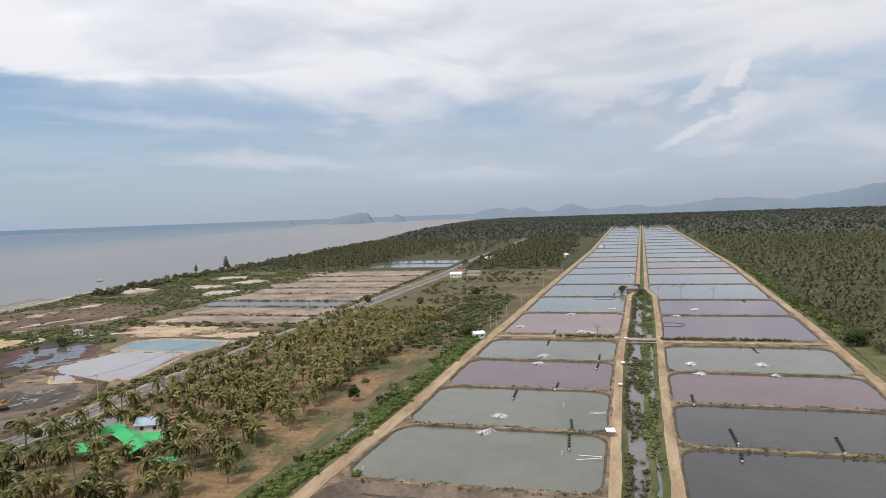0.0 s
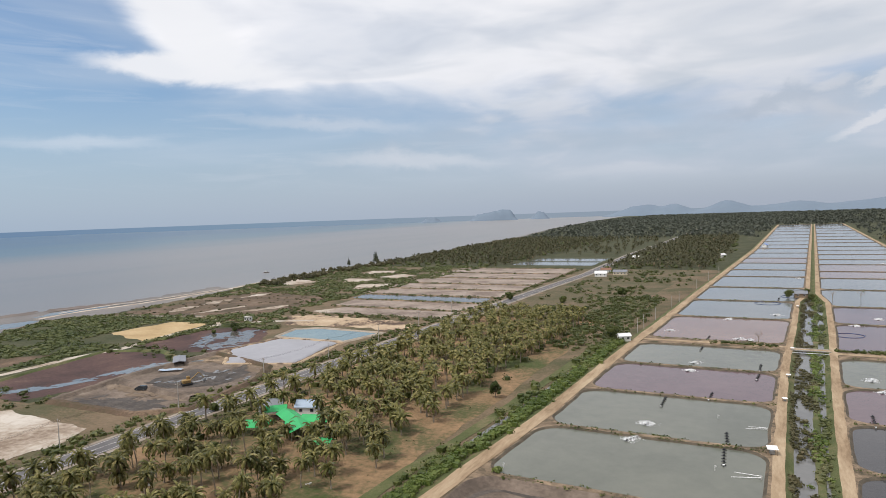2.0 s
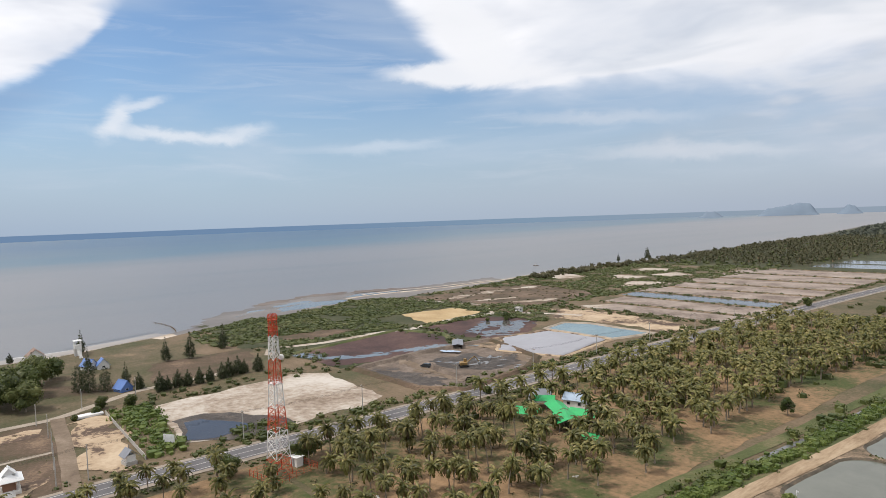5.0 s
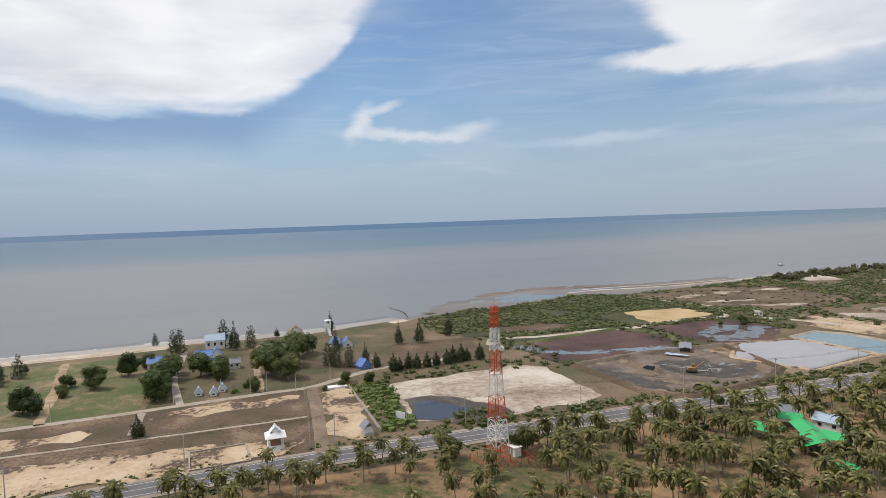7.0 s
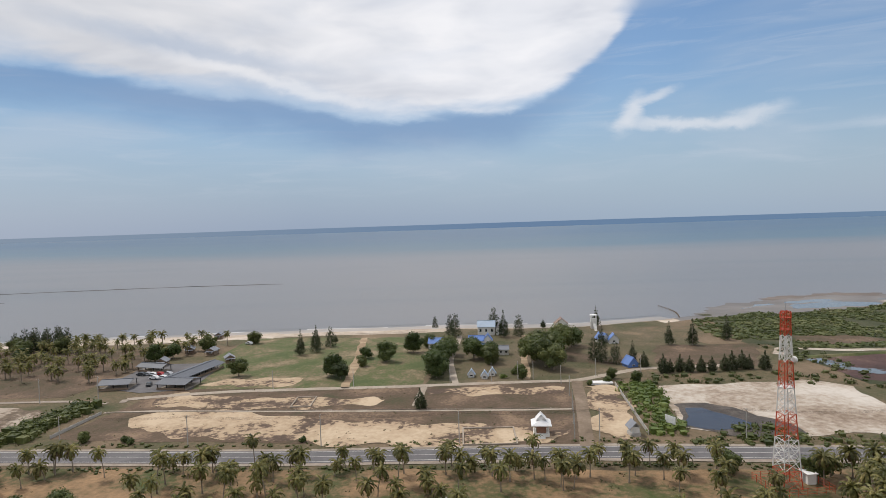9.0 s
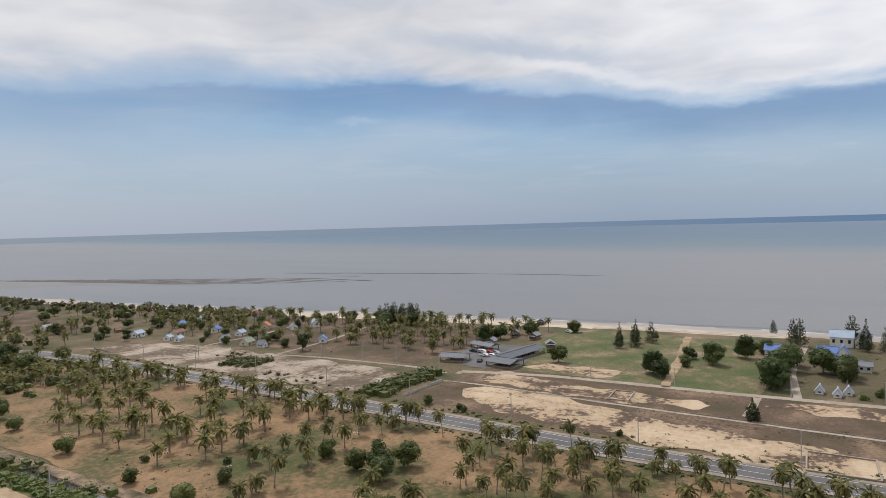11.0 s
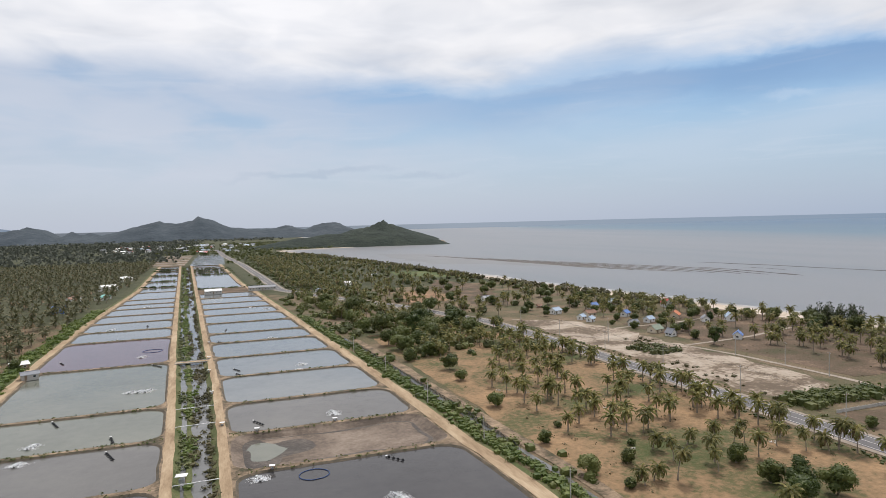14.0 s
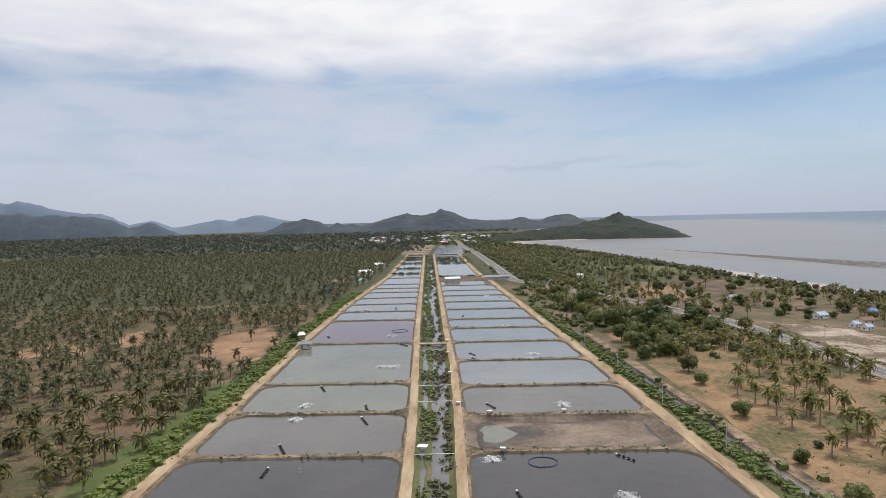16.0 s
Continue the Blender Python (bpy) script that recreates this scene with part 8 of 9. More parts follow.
for x, y, w, d, h, rise, turn, roof, wall, label in VILLAGE:
    house(x, y, w * 0.78, d * 0.78, h * 0.82, rise * 0.75, turn, roof, wall, label, group=V)
for v in ((15.5, 452, 7, 5, 2.6, 1.4, 5, "roof_grey", "timber", "dark farm hut between the ponds"), (85.5, -322, 7, 4.5, 2.2, 1.0, 30, "roof_white", "timber", "white-roofed farm shed at the dirt road"), (75.7, -299, 6, 4, 2.2, 0.9, 20, "roof_grey", "concrete_post", "grey open farm hut beside a pond"), (113, -526, 8, 8, 3.0, 2.0, 0, "roof_blue", "roof_blue", "bright blue tarpaulin-covered house"),
          (119, -602, 22, 6, 3.0, 1.6, 80, "roof_rust", "wall_white", "long white farm building with rusty roof"), (97, -607, 16, 6, 2.6, 1.4, 70, "roof_teal", "wall_white", "farm shed with turquoise roof"), (105, -687, 14, 12, 4.0, 2.0, 30, "roof_white", "wall_white", "large white-roofed farm hall"),
          (106, -803, 16, 10, 3.6, 1.8, 60, "roof_white", "wall_white", "white-roofed hall at the forest edge"), (8, -600, 14, 7, 3.0, 1.4, 8, "roof_white", "concrete_post", "white-roofed feed store at the yard"), (-35, -610, 24, 6, 3.0, 1.4, 4, "roof_grey", "concrete_post", "long grey store between ponds"),
          (-60, 287.5, 5, 4, 2.4, 0.8, 30, "roof_white", "wall_white", "white farm hut at the dirt road"), (-135, 556, 10, 7, 3.0, 1.8, 10, "roof_white", "wall_white", "white farmhouse beside the coast road"), (-121, 571, 12, 6, 3.0, 1.6, 0, "roof_grey", "wall_cream", "farmhouse with grey roof on the pasture"),
          (-138, 588, 9, 6, 3.0, 1.6, 20, "roof_rust", "wall_white", "house with rusty roof by the road"), (-51, 780, 12, 5, 2.8, 1.2, 70, "roof_white", "wall_white", "white farm shed along the ponds"), (-9, 966, 14, 6, 2.8, 1.2, 80, "roof_blue", "wall_white", "blue-roofed shed along the ponds"),
          (-156 + 16, 740, 10, 6, 3.0, 1.6, 0, "roof_white", "wall_white", "white roadside house by palms"), (-279, 276.5, 3.2, 3.2, 2.8, 0.2, 0, "concrete_post", "wall_white", "small white pump house in the scrub")):
    if v[7] == "roof_teal" and "roof_teal" not in MATS:
        plain("roof_teal", (0.16, 0.42, 0.38), 0.5)
    house(*v, group="farm buildings", name="farm_building")
# long shed beside the marsh
long_roof(-226.5, 183.3, 12, 4, 1.8, 140, "roof_grey", "long low farm shed with pale sheet roof", True, 0.35)

# green roofs under the palms
for gx, gy, w, d, t in ((-129, 129.5, 7, 6, 20), (-134, 142, 6, 4.5, 40), (-125.5, 138.5, 9, 5, -30), (-117, 132.5, 9, 6, -40), (-116.5, 139.5, 8, 5, 15), (-102.5, 125, 4.5, 4, 10)):
    base = empty("market_tent", gx, gy, 0.3, t)
    for a in (-1, 1):
        for b in (-1, 1):
            part("pole", bar((a * w * 0.46, b * d * 0.46, 0), (a * w * 0.46, b * d * 0.46, 2.9), 0.05, 5), "grey_metal", base)
    part("canopy", bm_gable(bmesh.new(), w, d, 2.8, 1.1, 0.3, 0.06), "roof_green", base)
    part("counter", box(-w * 0.35, -0.5, 0, w * 0.35, 0.5, 0.9, 0.03), "timber", base)
    tagged(base, "bright green canopy roof among coconut palms", "canopy", "green canopies")
for gx, gy, t, m, lab in ((-128, 150, 20, "roof_pale_blue", "small house with pale blue roof under palms"), (-140, 146, 40, "roof_grey", "grey-roofed hut under the palms")):
    house(gx, gy, 7, 5, 2.6, 1.4, t, m, "wall_white", lab)


# ---------------------------------------------------------------- pond equipment
def make_aerator(paddles, running, gap=1.5):
    """A long-arm aerator: paddle wheels along one shaft on small floats."""
    base = empty("paddle_aerator", 0, 0, -60)
    part("shaft", bar((-0.8, 0, 0.3), (gap * (paddles - 1) + 0.4, 0, 0.3), 0.06, 6), "black_plastic", base)
    for i in range(paddles):
        bm = bmesh.new()
        star = []
        for k in range(12):
            r = (0.36 if k % 2 == 0 else 0.14)
            a = k * math.pi / 6 + i * 0.4
            star.append((math.cos(a) * r, 0.22 + math.sin(a) * r))
        f = [bm.verts.new((i * gap - 0.2, p, q)) for p, q in star]
        e = [bm.verts.new((i * gap + 0.2, p, q)) for p, q in star]
        bm.faces.new(f), bm.faces.new(e[::-1])
        for k in range(12):
            bm.faces.new((f[k], e[k], e[(k + 1) % 12], f[(k + 1) % 12]))
        part("paddle_wheel", bm, "black_plastic", base)
        part("float", box(i * gap - 0.14, -0.55, -0.08, i * gap + 0.14, 0.55, 0.12, 0.03), "black_plastic", base)
    motor = part("motor", box(-0.95, -0.2, 0.12, -0.55, 0.2, 0.42, 0.04), "grey_metal", base)
    part("cover", box(-1.0, -0.25, 0.42, -0.5, 0.25, 0.47), "roof_white", motor)
    if running:
        g = np.random.default_rng(5 + paddles)
        bm = bmesh.new()
        span = gap * paddles - 0.6
        for _ in range(900):
            d = (abs(g.normal(0, 1.15)) + 0.1) * (1 if g.random() < 0.72 else -0.8)
            px = g.uniform(-0.3, span - 0.4) + d * 0.15 * g.normal()
            pz = max(0.03, 0.5 - 0.22 * abs(d) + g.normal(0, 0.1))
            s = g.uniform(0.04, 0.14)
            t1, t2 = (Vector(g.normal(size=3)).normalized() * Vector((1, 1, 0.35)).length * s * 0.8 for _ in range(2))
            c = Vector((px, d, pz))
            bm.faces.new([bm.verts.new(c + q) for q in (t1, t2, -t1, -t2)])
        for k in range(150):
            px, l, w = g.uniform(-0.4, span - 0.3), (abs(g.normal(0, 1.3)) + 0.8) * (1 if g.random() < 0.72 else -0.8), g.uniform(0.015, 0.05)
            y0 = g.uniform(0, 0.6) * (1 if l > 0 else -1)
            bm.faces.new([bm.verts.new(q) for q in ((px - w, y0, 0.02 + 0.0004 * k), (px + w, y0, 0.02 + 0.0004 * k), (px + w * 0.3 + l * 0.12, y0 + l, 0.02 + 0.0004 * k), (px - w * 0.3 + l * 0.12, y0 + l, 0.02 + 0.0004 * k))])
        tagged(part("splash", bm, "foam", base), "white churned foam on the water", kind="stuff")
        tagged(base, "paddle wheel aerator churning white foam on a pond", "aerator", "pond aerators")
    else:
        tagged(base, "idle black paddle wheel aerator floating on a pond", "aerator", "pond aerators")
    return base


runs = [make_aerator(3, True), make_aerator(4, True)]
idle = [make_aerator(5, False), make_aerator(4, False), make_aerator(6, False, 2.0), make_aerator(5, False, 2.0)]
RUN = [(-31.8, 177.3), (-33.9, 163.4), (-27.7, 241.8), (-27.2, 254.2), (30.0, 232.9), (28.8, 246.5), (54.5, 233.6), (53.6, 247.6), (1.1, 378.4), (-21.1, 357.6), (34.1, 354.6), (46.7, 375.9), (17.0, 566.0), (90.0, 700.0), (-44.6, 318.4), (52.9, -203.5), (52.4, -189.7), (37.5, -325.3), (31.1, -257.0), (28.5, -256.5), (34.0, -257.3),
       (-31.7, -204.2), (-6.3, -158.0), (-34.1, -136.3), (-28.9, -269.5), (-23.2, -352.4), (-30.7, -279.6), (64.5, -423.2), (55.2, -530.8), (-28.3, -476.9), (-19.6, -488.4), (-14.0, 306.0), (-10.0, 305.5)]
for i, (x, y) in enumerate(RUN):
    copy_thing(runs[i % 2], pose(x, y, WATER_Z, 0, 0, 66 + rng.normal(0, 9) if y > 0 else (112 if x < 0 else 245) + rng.normal(0, 9)) @ Matrix.Scale(0.85, 4))
IDLE = [(-30.2, 200.7), (-10.4, 175.2), (-10.4, 160.9), (-5.1, 241.7), (-4.4, 254.6), (-26.9, 283.0), (30.2, 171.5), (29.1, 160.0), (53.1, 169.3), (56.7, 275.9), (3.0, 441.8), (-26.3, 307.0), (23.9, 202.0), (-17.8, 212.3), (78.8, 413.5), (95.4, 428.2), (31.2, -190.8), (32.1, -204.2), (52.0, -228.1), (48.7, -152.0), (50.1, -168.1),
        (-7.9, -203.1), (-4.3, -271.5), (-39.0, -158.0), (-11.6, -137.0), (-3.5, -280.8), (44.9, -430.9), (55.3, -383.8), (2.9, -351.0), (-1.2, -390.9), (30.1, -304.8), (70.9, -329.2)]
for i, (x, y) in enumerate(IDLE):
    copy_thing(idle[i % 2 + (2 if y > 0 else 0)], pose(x, y - (5 if y > 0 else 0), WATER_Z, 0, 0, (86 if y > 0 else 108) + rng.normal(0, 6 if y > 0 else 10)))
for k in (*runs, *idle):
    drop_template(k)


def net_ring(x, y, r, z=WATER_Z):
    bm = bmesh.new()
    n = 28
    pts = [((r + 0.25 * noise.noise((i * 0.7, x, y))) * math.cos(2 * math.pi * i / n), (r * 0.9 + 0.25 * noise.noise((i * 0.7, y, x))) * math.sin(2 * math.pi * i / n)) for i in range(n)]
    rings = []
    for px, py in pts:
        d = math.hypot(px, py)
        rings.append([bm.verts.new((px + px / d * 0.11 * math.cos(a), py + py / d * 0.11 * math.cos(a), 0.1 + 0.11 * math.sin(a))) for a in (2 * math.pi * k / 6 for k in range(6))])
    for p, q in zip(rings, rings[1:] + rings[:1]):
        for k in range(6):
            bm.faces.new((p[k], q[k], q[(k + 1) % 6], p[(k + 1) % 6]))
    base = empty("net_pen", x, y, z)
    part("float_ring", bm, "blue_plastic", base)
    for i in range(0, n, 7):
        part("stake", bar((*pts[i], -0.6), (*pts[i], 0.8), 0.04, 5), "timber", base)
    tagged(base, "round blue floating net pen in a pond", "net pen", "net pens")


for x, y, r in ((-19.4, -154.5, 3.6), (11.6, 456.3, 7), (30.0, 329.5, 6.0), (-2.9, 422.7, 7), (33.7, -341.2, 4.5)):
    net_ring(x, y, r)


def pump_hut(x, y, s, turn, label):
    base = empty("pump_hut", x, y, 0.3, turn)
    for a in (-1, 1):
        for b in (-1, 1):
            part("post", bar((a * s * 0.42, b * s * 0.42, 0), (a * s * 0.42, b * s * 0.42, s * 0.7), 0.05, 5), "timber", base)
    bm = box(-s * 0.55, -s * 0.55, s * 0.7, s * 0.55, s * 0.55, s * 0.7 + 0.08, 0.01)
    bmesh.ops.transform(bm, matrix=pose(0, 0, 0, 5, 0, 0), verts=bm.verts[:])
    part("roof", bm, "roof_white", base)
    part("pump", box(-s * 0.25, -s * 0.2, 0, s * 0.25, s * 0.2, s * 0.35, 0.03), "grey_metal", base)
    tagged(base, label, "pump hut", "pump huts")


pump_hut(-0.4, 166.2, 2.2, 10, "white-roofed pump hut on the pond bank")
for x, y in ((3.0, 212.8), (4.6, 242.8), (12.6, 407.2), (6.9, 288.4), (10.8, -160.9), (5.0, -242.1), (1.6, -202.2), (7.0, -306.7), (6.6, -278.6), (7.6, -348.0), (-10.0, -160.9), (-31, -192.5), (-8, -192.3)):
    pump_hut(x, y, 1.3 if (x, y) != (10.8, -160.9) else 2.4, rng.uniform(-10, 15), "small white control box beside the ponds")
# pipes over the canal and into ponds
def pipe(p, q, r, mat, label):
    base = empty("pipe", (p[0] + q[0]) / 2, (p[1] + q[1]) / 2, 0)
    c = base.matrix_basis.translation
    part("tube", bar((p[0] - c.x, p[1] - c.y, p[2]), (q[0] - c.x, q[1] - c.y, q[2]), r, 7), mat, base)
    for e in (p, q):
        part("support", box(e[0] - c.x - 0.12, e[1] - c.y - 0.12, -1.2, e[0] - c.x + 0.12, e[1] - c.y + 0.12, e[2]), "concrete_post", base)
    tagged(base, label, "pipe")


for v in (-159.5, -206, -226, 283):
    pipe((centre(v) - half_canal(v) - 0.3, v, 0.45), (centre(v) + half_canal(v) + 0.3, v + 0.4, 0.45), 0.1, "roof_white", "white water pipe crossing the canal")
for x, y, dx, dy in ((-2.5, 151.5, -6, 1.5), (-2.5, 150.6, -6.5, -0.8), (-1.5, 185.4, -5, 0.9), (-1.5, 184.6, -5.5, -0.3)):
    pipe((x, y, 0.25), (x + dx, y + dy, -0.3), 0.08, "roof_white", "white feed pipe reaching into a pond")
for x, y in ((-57, 135), (30, 164), (-14, 190), (40, -150), (-40, -215), (-12, 152)):
    stake = empty("gauge_stake", x, y, WATER_Z)
    part("stake", bar((0, 0, -0.6), (0, 0, 1.2), 0.06, 5), "roof_white", stake)
    part("flag", box(0, -0.02, 0.9, 0.35, 0.02, 1.15), "roof_white", stake)
    tagged(stake, "white depth stake standing in a pond", "stake", "depth stakes")
# cross bridge at the canal
for v in (290, -303):
    bridge = empty("culvert_bridge", centre(v), v, 0.0)
    part("deck", box(-half_canal(v) - 1, -2.0, 0.05, half_canal(v) + 1, 2.0, 0.36, 0.04), "dirt_road", bridge)
    for s in (-1, 1):
        part("kerb", box(-half_canal(v) - 1, s * 2.0 - 0.12, 0.3, half_canal(v) + 1, s * 2.0 + 0.12, 0.6), "concrete_post", bridge)
        part("abutment", box(s * half_canal(v) - 0.3, -2.0, -1.2, s * half_canal(v) + 0.3, 2.0, 0.05), "concrete_post", bridge)
    tagged(bridge, "low earth-topped culvert bridge over the canal", "bridge")


# ---------------------------------------------------------------- poles and fences
def make_pole(h, arm):
    base = empty("utility_pole", 0, 0, -60)
    part("shaft", bar((0, 0, -0.3), (0, 0, h), 0.15, 7, r2=0.1), "concrete_post", base)
    if arm:
        part("crossarm", box(-0.9, -0.06, h - 0.7, 0.9, 0.06, h - 0.55), "timber", base)
        for a in (-0.8, 0.0, 0.8):
            part("insulator", bar((a, 0, h - 0.55), (a, 0, h - 0.3), 0.05, 6), "wall_white", base)
    return tagged(base, "grey concrete utility pole" + (" with wooden crossarm" if arm else " beside a dirt road"), "utility pole", "utility poles")


tall, low = make_pole(9.0, True), make_pole(7.0, False)
for v in (-118, -158, -200, -245, -292, 308, 320, 346, 391, 415, 483, 540, 600):
    copy_thing(low, pose(centre(v) + west_edge(v) - 4.2, v, 0.1, 0, 0, 0))
for y in range(-320, 340, 38):
    copy_thing(tall, pose(road_x(y) - 8.2, y, 0.2, 0, 0, 0))
for x, y in ((-237.7, 7.2), (-231, 17), (-241.5, 31), (-246.5, 48.8), (-235, -8.5), (-238, 1.5), (-233.4, -24), (-229, -60), (-226, -90), (-215.4, 18.5), (-199.1, 17.7), (-185.2, 16.5), (-173, 15.5)):
    copy_thing(low, pose(x, y, 0.2, 0, 0, 20))
for x, y in ((-208.5, -170), (-209.5, -190), (-206, -212), (-212, -150), (-175, -260), (-185, -275)):
    copy_thing(tall, pose(x, y, 0.2, 0, 0, 70))
drop_template(tall)
drop_template(low)


def wall_line(p, q, h, mat, label, gap=3.0):
    base = empty("boundary_wall", *p, 0.2)
    d = Vector((q[0] - p[0], q[1] - p[1], 0))
    n = max(1, int(d.length / gap))
    turn = math.atan2(d.y, d.x)
    for i in range(n):
        a, b = d * (i / n), d * ((i + 1) / n)
        bm = box(0, -0.06, 0, (b - a).length - 0.1, 0.06, h)
        bmesh.ops.transform(bm, matrix=Matrix.Translation(a) @ Matrix.Rotation(turn, 4, "Z"), verts=bm.verts[:])
        part("panel", bm, mat, base)
        part("post", box(a.x - 0.1, a.y - 0.1, 0, a.x + 0.1, a.y + 0.1, h + 0.12), mat, base)
    tagged(base, label, "wall")


wall_line((-229, 36), (-176, 36), 1.2, "concrete_post", "low grey concrete boundary wall")
wall_line((-172, -138), (-196, -138), 1.0, "concrete_post", "low concrete wall along the lane")
wall_line((-197, -137), (-199.5, -60), 0.3, "concrete_lane", "pale low block wall across the plot")
wall_line((-199.5, -56), (-200.5, 14), 0.3, "concrete_lane", "pale low block wall across the plot")

# wires between the road poles
wires = empty("power_line", 0, 0, 0)
for off in (-0.8, 0.0, 0.8):
    bm = bmesh.new()
    ys = list(range(-320, 340, 38))
    for y0, y1 in zip(ys[:-1], ys[1:]):
        pts = [Vector((road_x(y0 + (y1 - y0) * t) - 8.2 + off, y0 + (y1 - y0) * t, 8.9 - 3.2 * t * (1 - t))) for t in (0, 0.25, 0.5, 0.75, 1)]
        for p, q in zip(pts[:-1], pts[1:]):
            bm_bar(bm, p, q, 0.02, 3)
    part("wire", bm, "black_plastic", wires)
tagged(wires, "sagging black power lines along the road", "power line")


# ---------------------------------------------------------------- excavator, boats, debris
def excavator(x, y, turn):
    base = empty("excavator", x, y, 0.3, turn)
    for s in (-1, 1):
        part("track", box(-1.9, s * 1.2 - 0.3, 0, 1.9, s * 1.2 + 0.3, 0.8, 0.2), "rubber", base)
    part("body", box(-1.6, -1.3, 0.9, 1.3, 1.3, 2.0, 0.1), "yellow_paint", base)
    cab = part("cab", box(0.1, 0.2, 2.0, 1.3, 1.3, 3.1, 0.08), "yellow_paint", base)
    part("window", box(1.28, 0.3, 2.2, 1.34, 1.2, 3.0), "dark_glass", cab)
    part("boom", bar((1.0, -0.2, 1.6), (4.4, -0.2, 4.2), 0.22, 6), "yellow_paint", base)
    part("arm", bar((4.4, -0.2, 4.2), (6.2, -0.2, 1.8), 0.17, 6), "yellow_paint", base)
    part("bucket", box(5.8, -0.7, 0.6, 6.8, 0.3, 1.7, 0.1), "grey_metal", base)
    tagged(base, "yellow tracked excavator working in a mud pit", "excavator")


plain("yellow_paint", (0.30, 0.19, 0.07), 0.6)
excavator(-193.3, 159.0, 60)


def boat(x, y, turn):
    bm = bmesh.new()
    secs = []
    for fx, w, z in ((-3.5, 0.5, 0.3), (-2, 0.9, 0.15), (0, 1.0, 0.1), (2, 0.8, 0.2), (3.6, 0.08, 0.6)):
        secs.append([bm.verts.new(p) for p in ((fx, -w, 0.65 + z * 0.6), (fx, -w * 0.5, -0.1 + z), (fx, w * 0.5, -0.1 + z), (fx, w, 0.65 + z * 0.6))])
    for a, b in zip(secs[:-1], secs[1:]):
        for i in range(3):
            bm.faces.new((a[i], b[i], b[i + 1], a[i + 1]))
    bm.faces.new(secs[0])
    base = empty("fishing_boat", x, y, -0.5, turn)
    part("hull", bm, "timber", base)
    part("wheelhouse", box(-1.8, -0.6, 0.4, -0.2, 0.6, 2.2, 0.05), "wall_white", base)
    part("mast", bar((0.6, 0, 0.3), (0.6, 0, 3.6), 0.05, 5), "timber", base)
    tagged(base, "small wooden fishing boat off the beach", "boat")


boat(-520, 548, 30)
net = empty("net_fence", -67, -230, 0.2)
run = [(float(np.interp(y, [-300, -283, -220, -193, -150], [-62, -63, -68, -70, -72])), float(y)) for y in range(-300, -149, 3)]
for (x0, y0), (x1, y1) in zip(run[:-1], run[1:]):
    part("post", bar((x0 + 67, y0 + 230, -0.2), (x0 + 67, y0 + 230, 1.5), 0.05, 5), "timber", net)
    bm = bmesh.new()
    bm_bar(bm, (x0 + 67, y0 + 230, 1.3), (x1 + 67, y1 + 230, 1.3), 0.025, 4)
    for k in range(7):
        bm_bar(bm, (x0 + 67, y0 + 230, 0.1 + 0.17 * k), (x1 + 67, y1 + 230, 0.1 + 0.17 * k), 0.05, 3)
    part("net", bm, "black_plastic", net)
tagged(net, "black net fence on posts beside the ditch", "fence")
fence = empty("fish_fence", -407, 101, -0.5)
for i in range(24):
    f = i / 23
    px, py = -24 + 48 * f, -1.5 + 3.2 * math.sin(f * 3.0)
    part("stake", bar((px, py, -0.8), (px + 0.1, py, 0.9), 0.22, 5), "timber", fence)
tagged(fence, "line of dark wooden stakes in shallow water", "fence")
litter = []
g = np.random.default_rng(3)
for _ in range(26):
    litter.append((g.uniform(-140, -84), g.uniform(-260, 300)))
for i, (x, y) in enumerate(litter):
    heap = empty("rubble_heap", x, y, 0.25, g.uniform(0, 360))
    bm = bmesh.new()
    for _ in range(7):
        bmesh.ops.create_icosphere(bm, subdivisions=1, radius=g.uniform(0.1, 0.3), matrix=Matrix.Translation((g.normal(0, 0.5), g.normal(0, 0.4), 0.08)))
    tagged(part("stones", bm, "wall_white" if i % 3 == 0 else "concrete_post", heap), kind="stuff")
    tagged(heap, "small pale heap of rubble on bare soil", "rubble", "rubble heaps")
g = np.random.default_rng(9)
blue = empty("tarpaulin", -221.6, 168.4, 0.3, 30)
bm = bmesh.new()
grid = [[bm.verts.new((i * 1.2, j * 0.9, 0.5 + 0.35 * g.random())) for j in range(4)] for i in range(9)]
for i in range(8):
    for j in range(3):
        bm.faces.new((grid[i][j], grid[i + 1][j], grid[i + 1][j + 1], grid[i][j + 1]))
part("sheet", bm, "roof_pale_blue", blue)
tagged(blue, "crumpled pale blue tarpaulin beside the marsh", "tarpaulin")
# bare trees standing in ponds
for x, y, h in ((-5.6, 303.5, 6.0), (32.3, 447.2, 8.0), (46.8, 447.1, 8.0), (66.1, 441.4, 7.0)):
    tree = empty("bare_tree", x, y, -0.6)
    bm = bmesh.new()
    bm_bar(bm, (0, 0, -0.5), (0, 0, h * 0.5), 0.14, 6, 0.09)
    for k in range(11):
        a = k * 2.4
        e = Vector((math.cos(a) * h * 0.28, math.sin(a) * h * 0.28, h * (0.6 + 0.35 * g.random())))
        bm_bar(bm, (0, 0, h * (0.3 + 0.018 * k)), e, 0.05, 4, 0.015)
        for _ in range(3):
            bm_bar(bm, e * 0.75, e + Vector(g.normal(0, h * 0.08, 3)), 0.02, 3, 0.008)
    part("branches", bm, "bark", tree)
    tagged(tree, "bare grey tree standing beside the water", "tree", "bare trees")
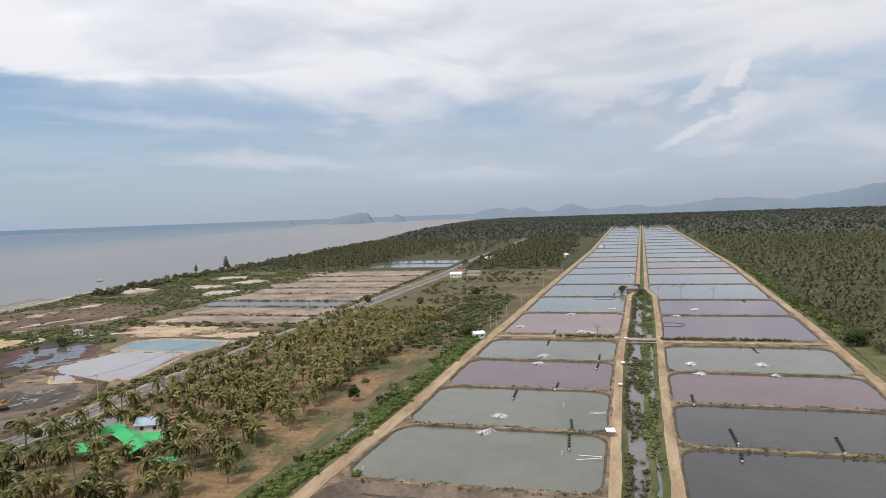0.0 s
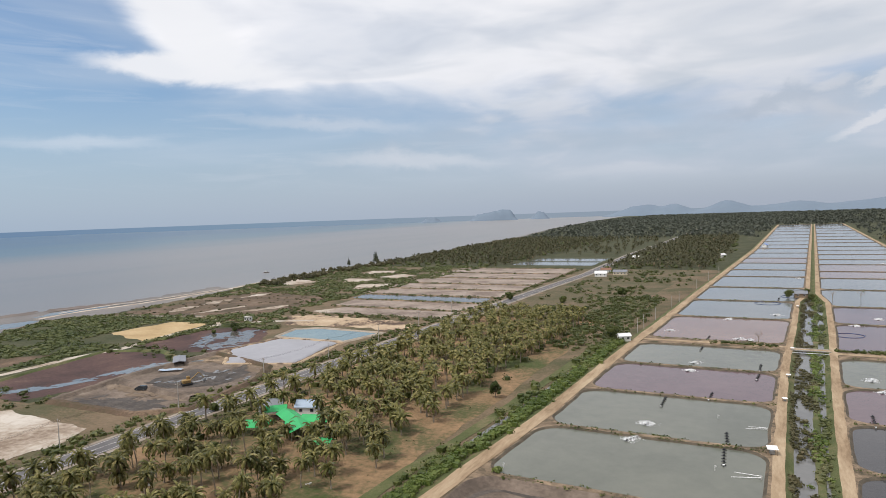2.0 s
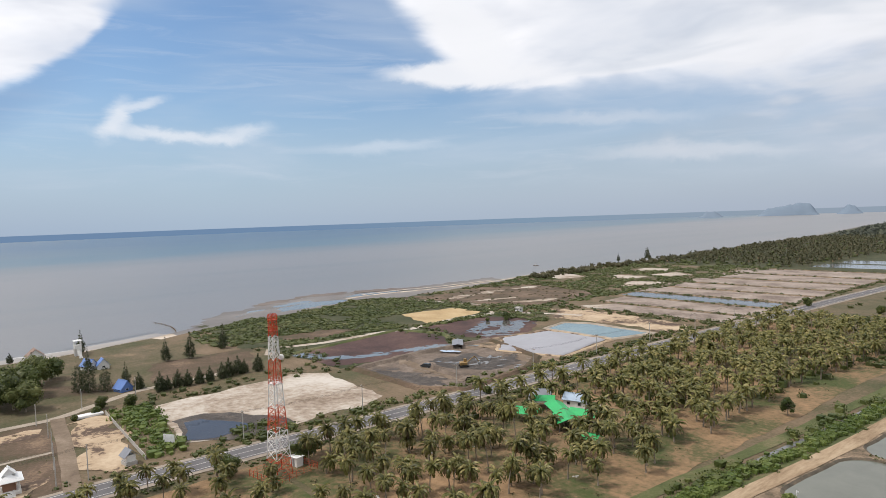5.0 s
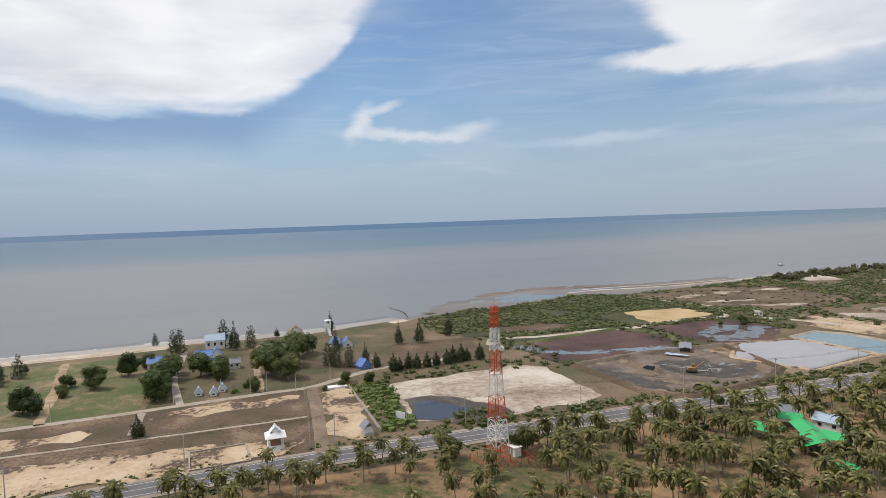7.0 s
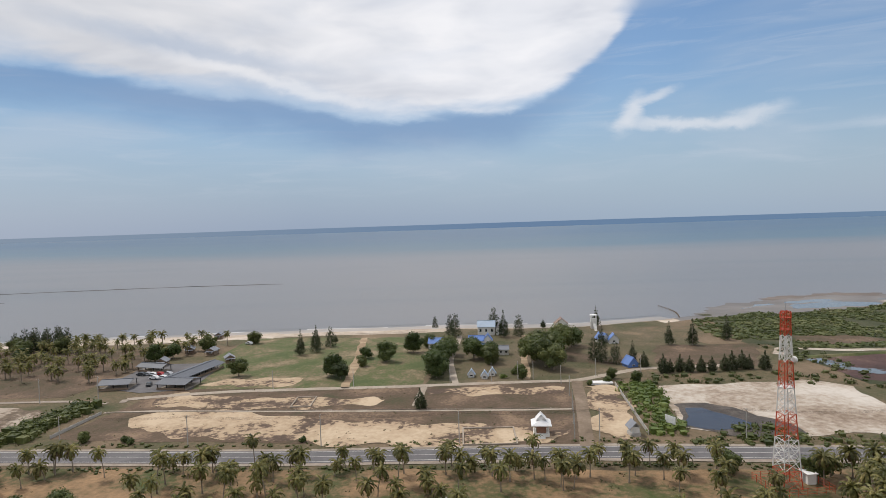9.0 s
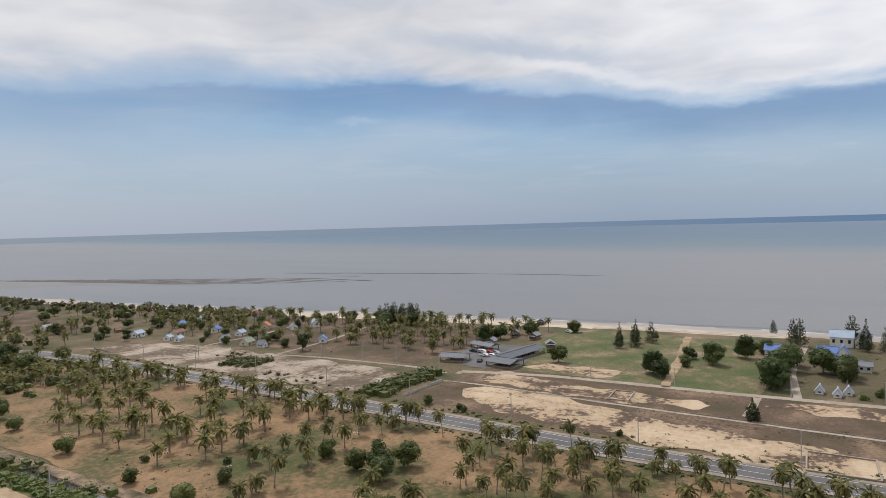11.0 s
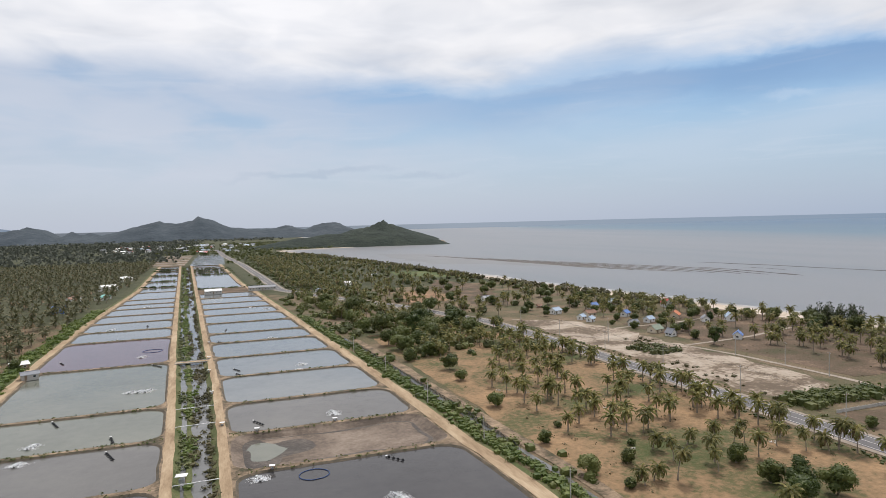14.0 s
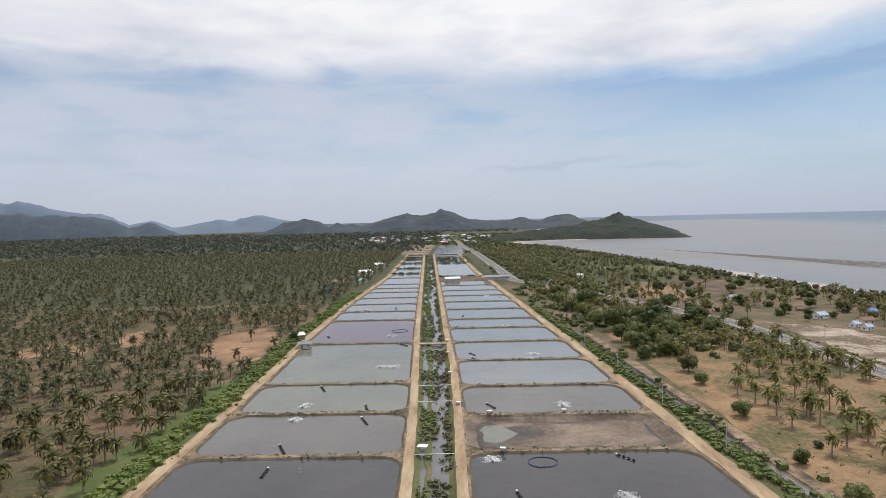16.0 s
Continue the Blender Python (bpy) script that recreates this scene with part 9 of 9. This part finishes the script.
# town in the south
town = [house(0, 0, 12, 8, 3.4, 2.0, 0, r, wl, lab, group="town houses", name="town_house") for r, wl, lab in (("roof_grey", "wall_white", "distant white town house with grey roof"), ("roof_red", "wall_white", "distant town house with red roof"), ("roof_white", "wall_cream", "distant pale town building"), ("roof_pale_blue", "wall_white", "distant town house with pale roof"))]
for i in range(66):
    x, y = g.uniform(-120, 300), g.uniform(-2150, -1480)
    if abs(x - road_x(y)) < 9 or x < shore(y) + 25:
        continue
    copy_thing(town[int(g.choice(4, p=[0.35, 0.15, 0.3, 0.2]))], pose(x, y, 0.2, 0, 0, g.uniform(0, 180)) @ Matrix.Scale(g.uniform(0.7, 1.4), 4))
for k in town:
    drop_template(k)

def berm(line, w, h, mat, label):
    """A low bank of dug earth with sloping sides."""
    loop = []
    for (x0, y0), (x1, y1) in zip(line[:-1], line[1:]):
        n = max(1, int(math.hypot(x1 - x0, y1 - y0) / 2.5))
        loop += [(x0 + (x1 - x0) * i / n, y0 + (y1 - y0) * i / n) for i in range(n)]
    loop.append(line[-1])
    verts, faces = [], []
    for i, (x, y) in enumerate(loop):
        a, b = loop[max(0, i - 1)], loop[min(len(loop) - 1, i + 1)]
        d = math.hypot(b[0] - a[0], b[1] - a[1]) or 1.0
        nx, ny = -(b[1] - a[1]) / d, (b[0] - a[0]) / d
        for off, z in ((-w, -0.1), (-w * 0.35, h), (w * 0.35, h), (w, -0.1)):
            k = 1 + 0.35 * noise.noise((x * 0.3, y * 0.3, off))
            verts.append((x + nx * off * k, y + ny * off * k, 0.3 + z * k))
    for i in range(len(loop) - 1):
        for j in range(3):
            c = i * 4 + j
            faces.append((c, c + 1, c + 5, c + 4))
    tagged(new("earth_bank", mesh_of("earth_bank", verts, faces, [mat])), label, "bank", kind="structure")


berm([(-222, 126), (-180, 127), (-167, 138), (-174, 176), (-184, 192), (-226, 203)], 2.2, 0.9, "brown_field", "low earth bank round the mud pit")
berm([(-226, 203), (-227, 160), (-222, 126)], 2.6, 1.1, "dry_mud", "earth bank between marsh and pit")
berm([(-222, 153), (-196, 149), (-176, 147)], 2.4, 1.2, "dry_mud", "earth bank dividing the mud pits")
berm([(-206, 189), (-226, 211), (-222, 241), (-184, 242), (-176, 200), (-206, 189)], 1.1, 0.35, "sand", "sandy rim round the lined pond")
berm([(-227, 243), (-232, 264), (-219, 271), (-178, 269), (-184, 244), (-227, 243)], 1.3, 0.45, "concrete_lane", "pale rim round the blue reservoir")
berm([(-270, 120), (-284, 188), (-258, 199), (-229, 187)], 2.0, 0.6, "grass_bank", "grassy bank round the marsh")
for y0, x0, x1 in ((312, -255, -165), (343, -268, -166), (377, -276, -170), (405, -284, -172), (443, -290, -172), (480, -292, -172), (524, -296, -174), (570, -298, -175), (622, -300, -176)):
    berm([(x0, y0), (x1, y0)], 1.8, 0.5, "bank_soil", "dark earth bank between salt pans")
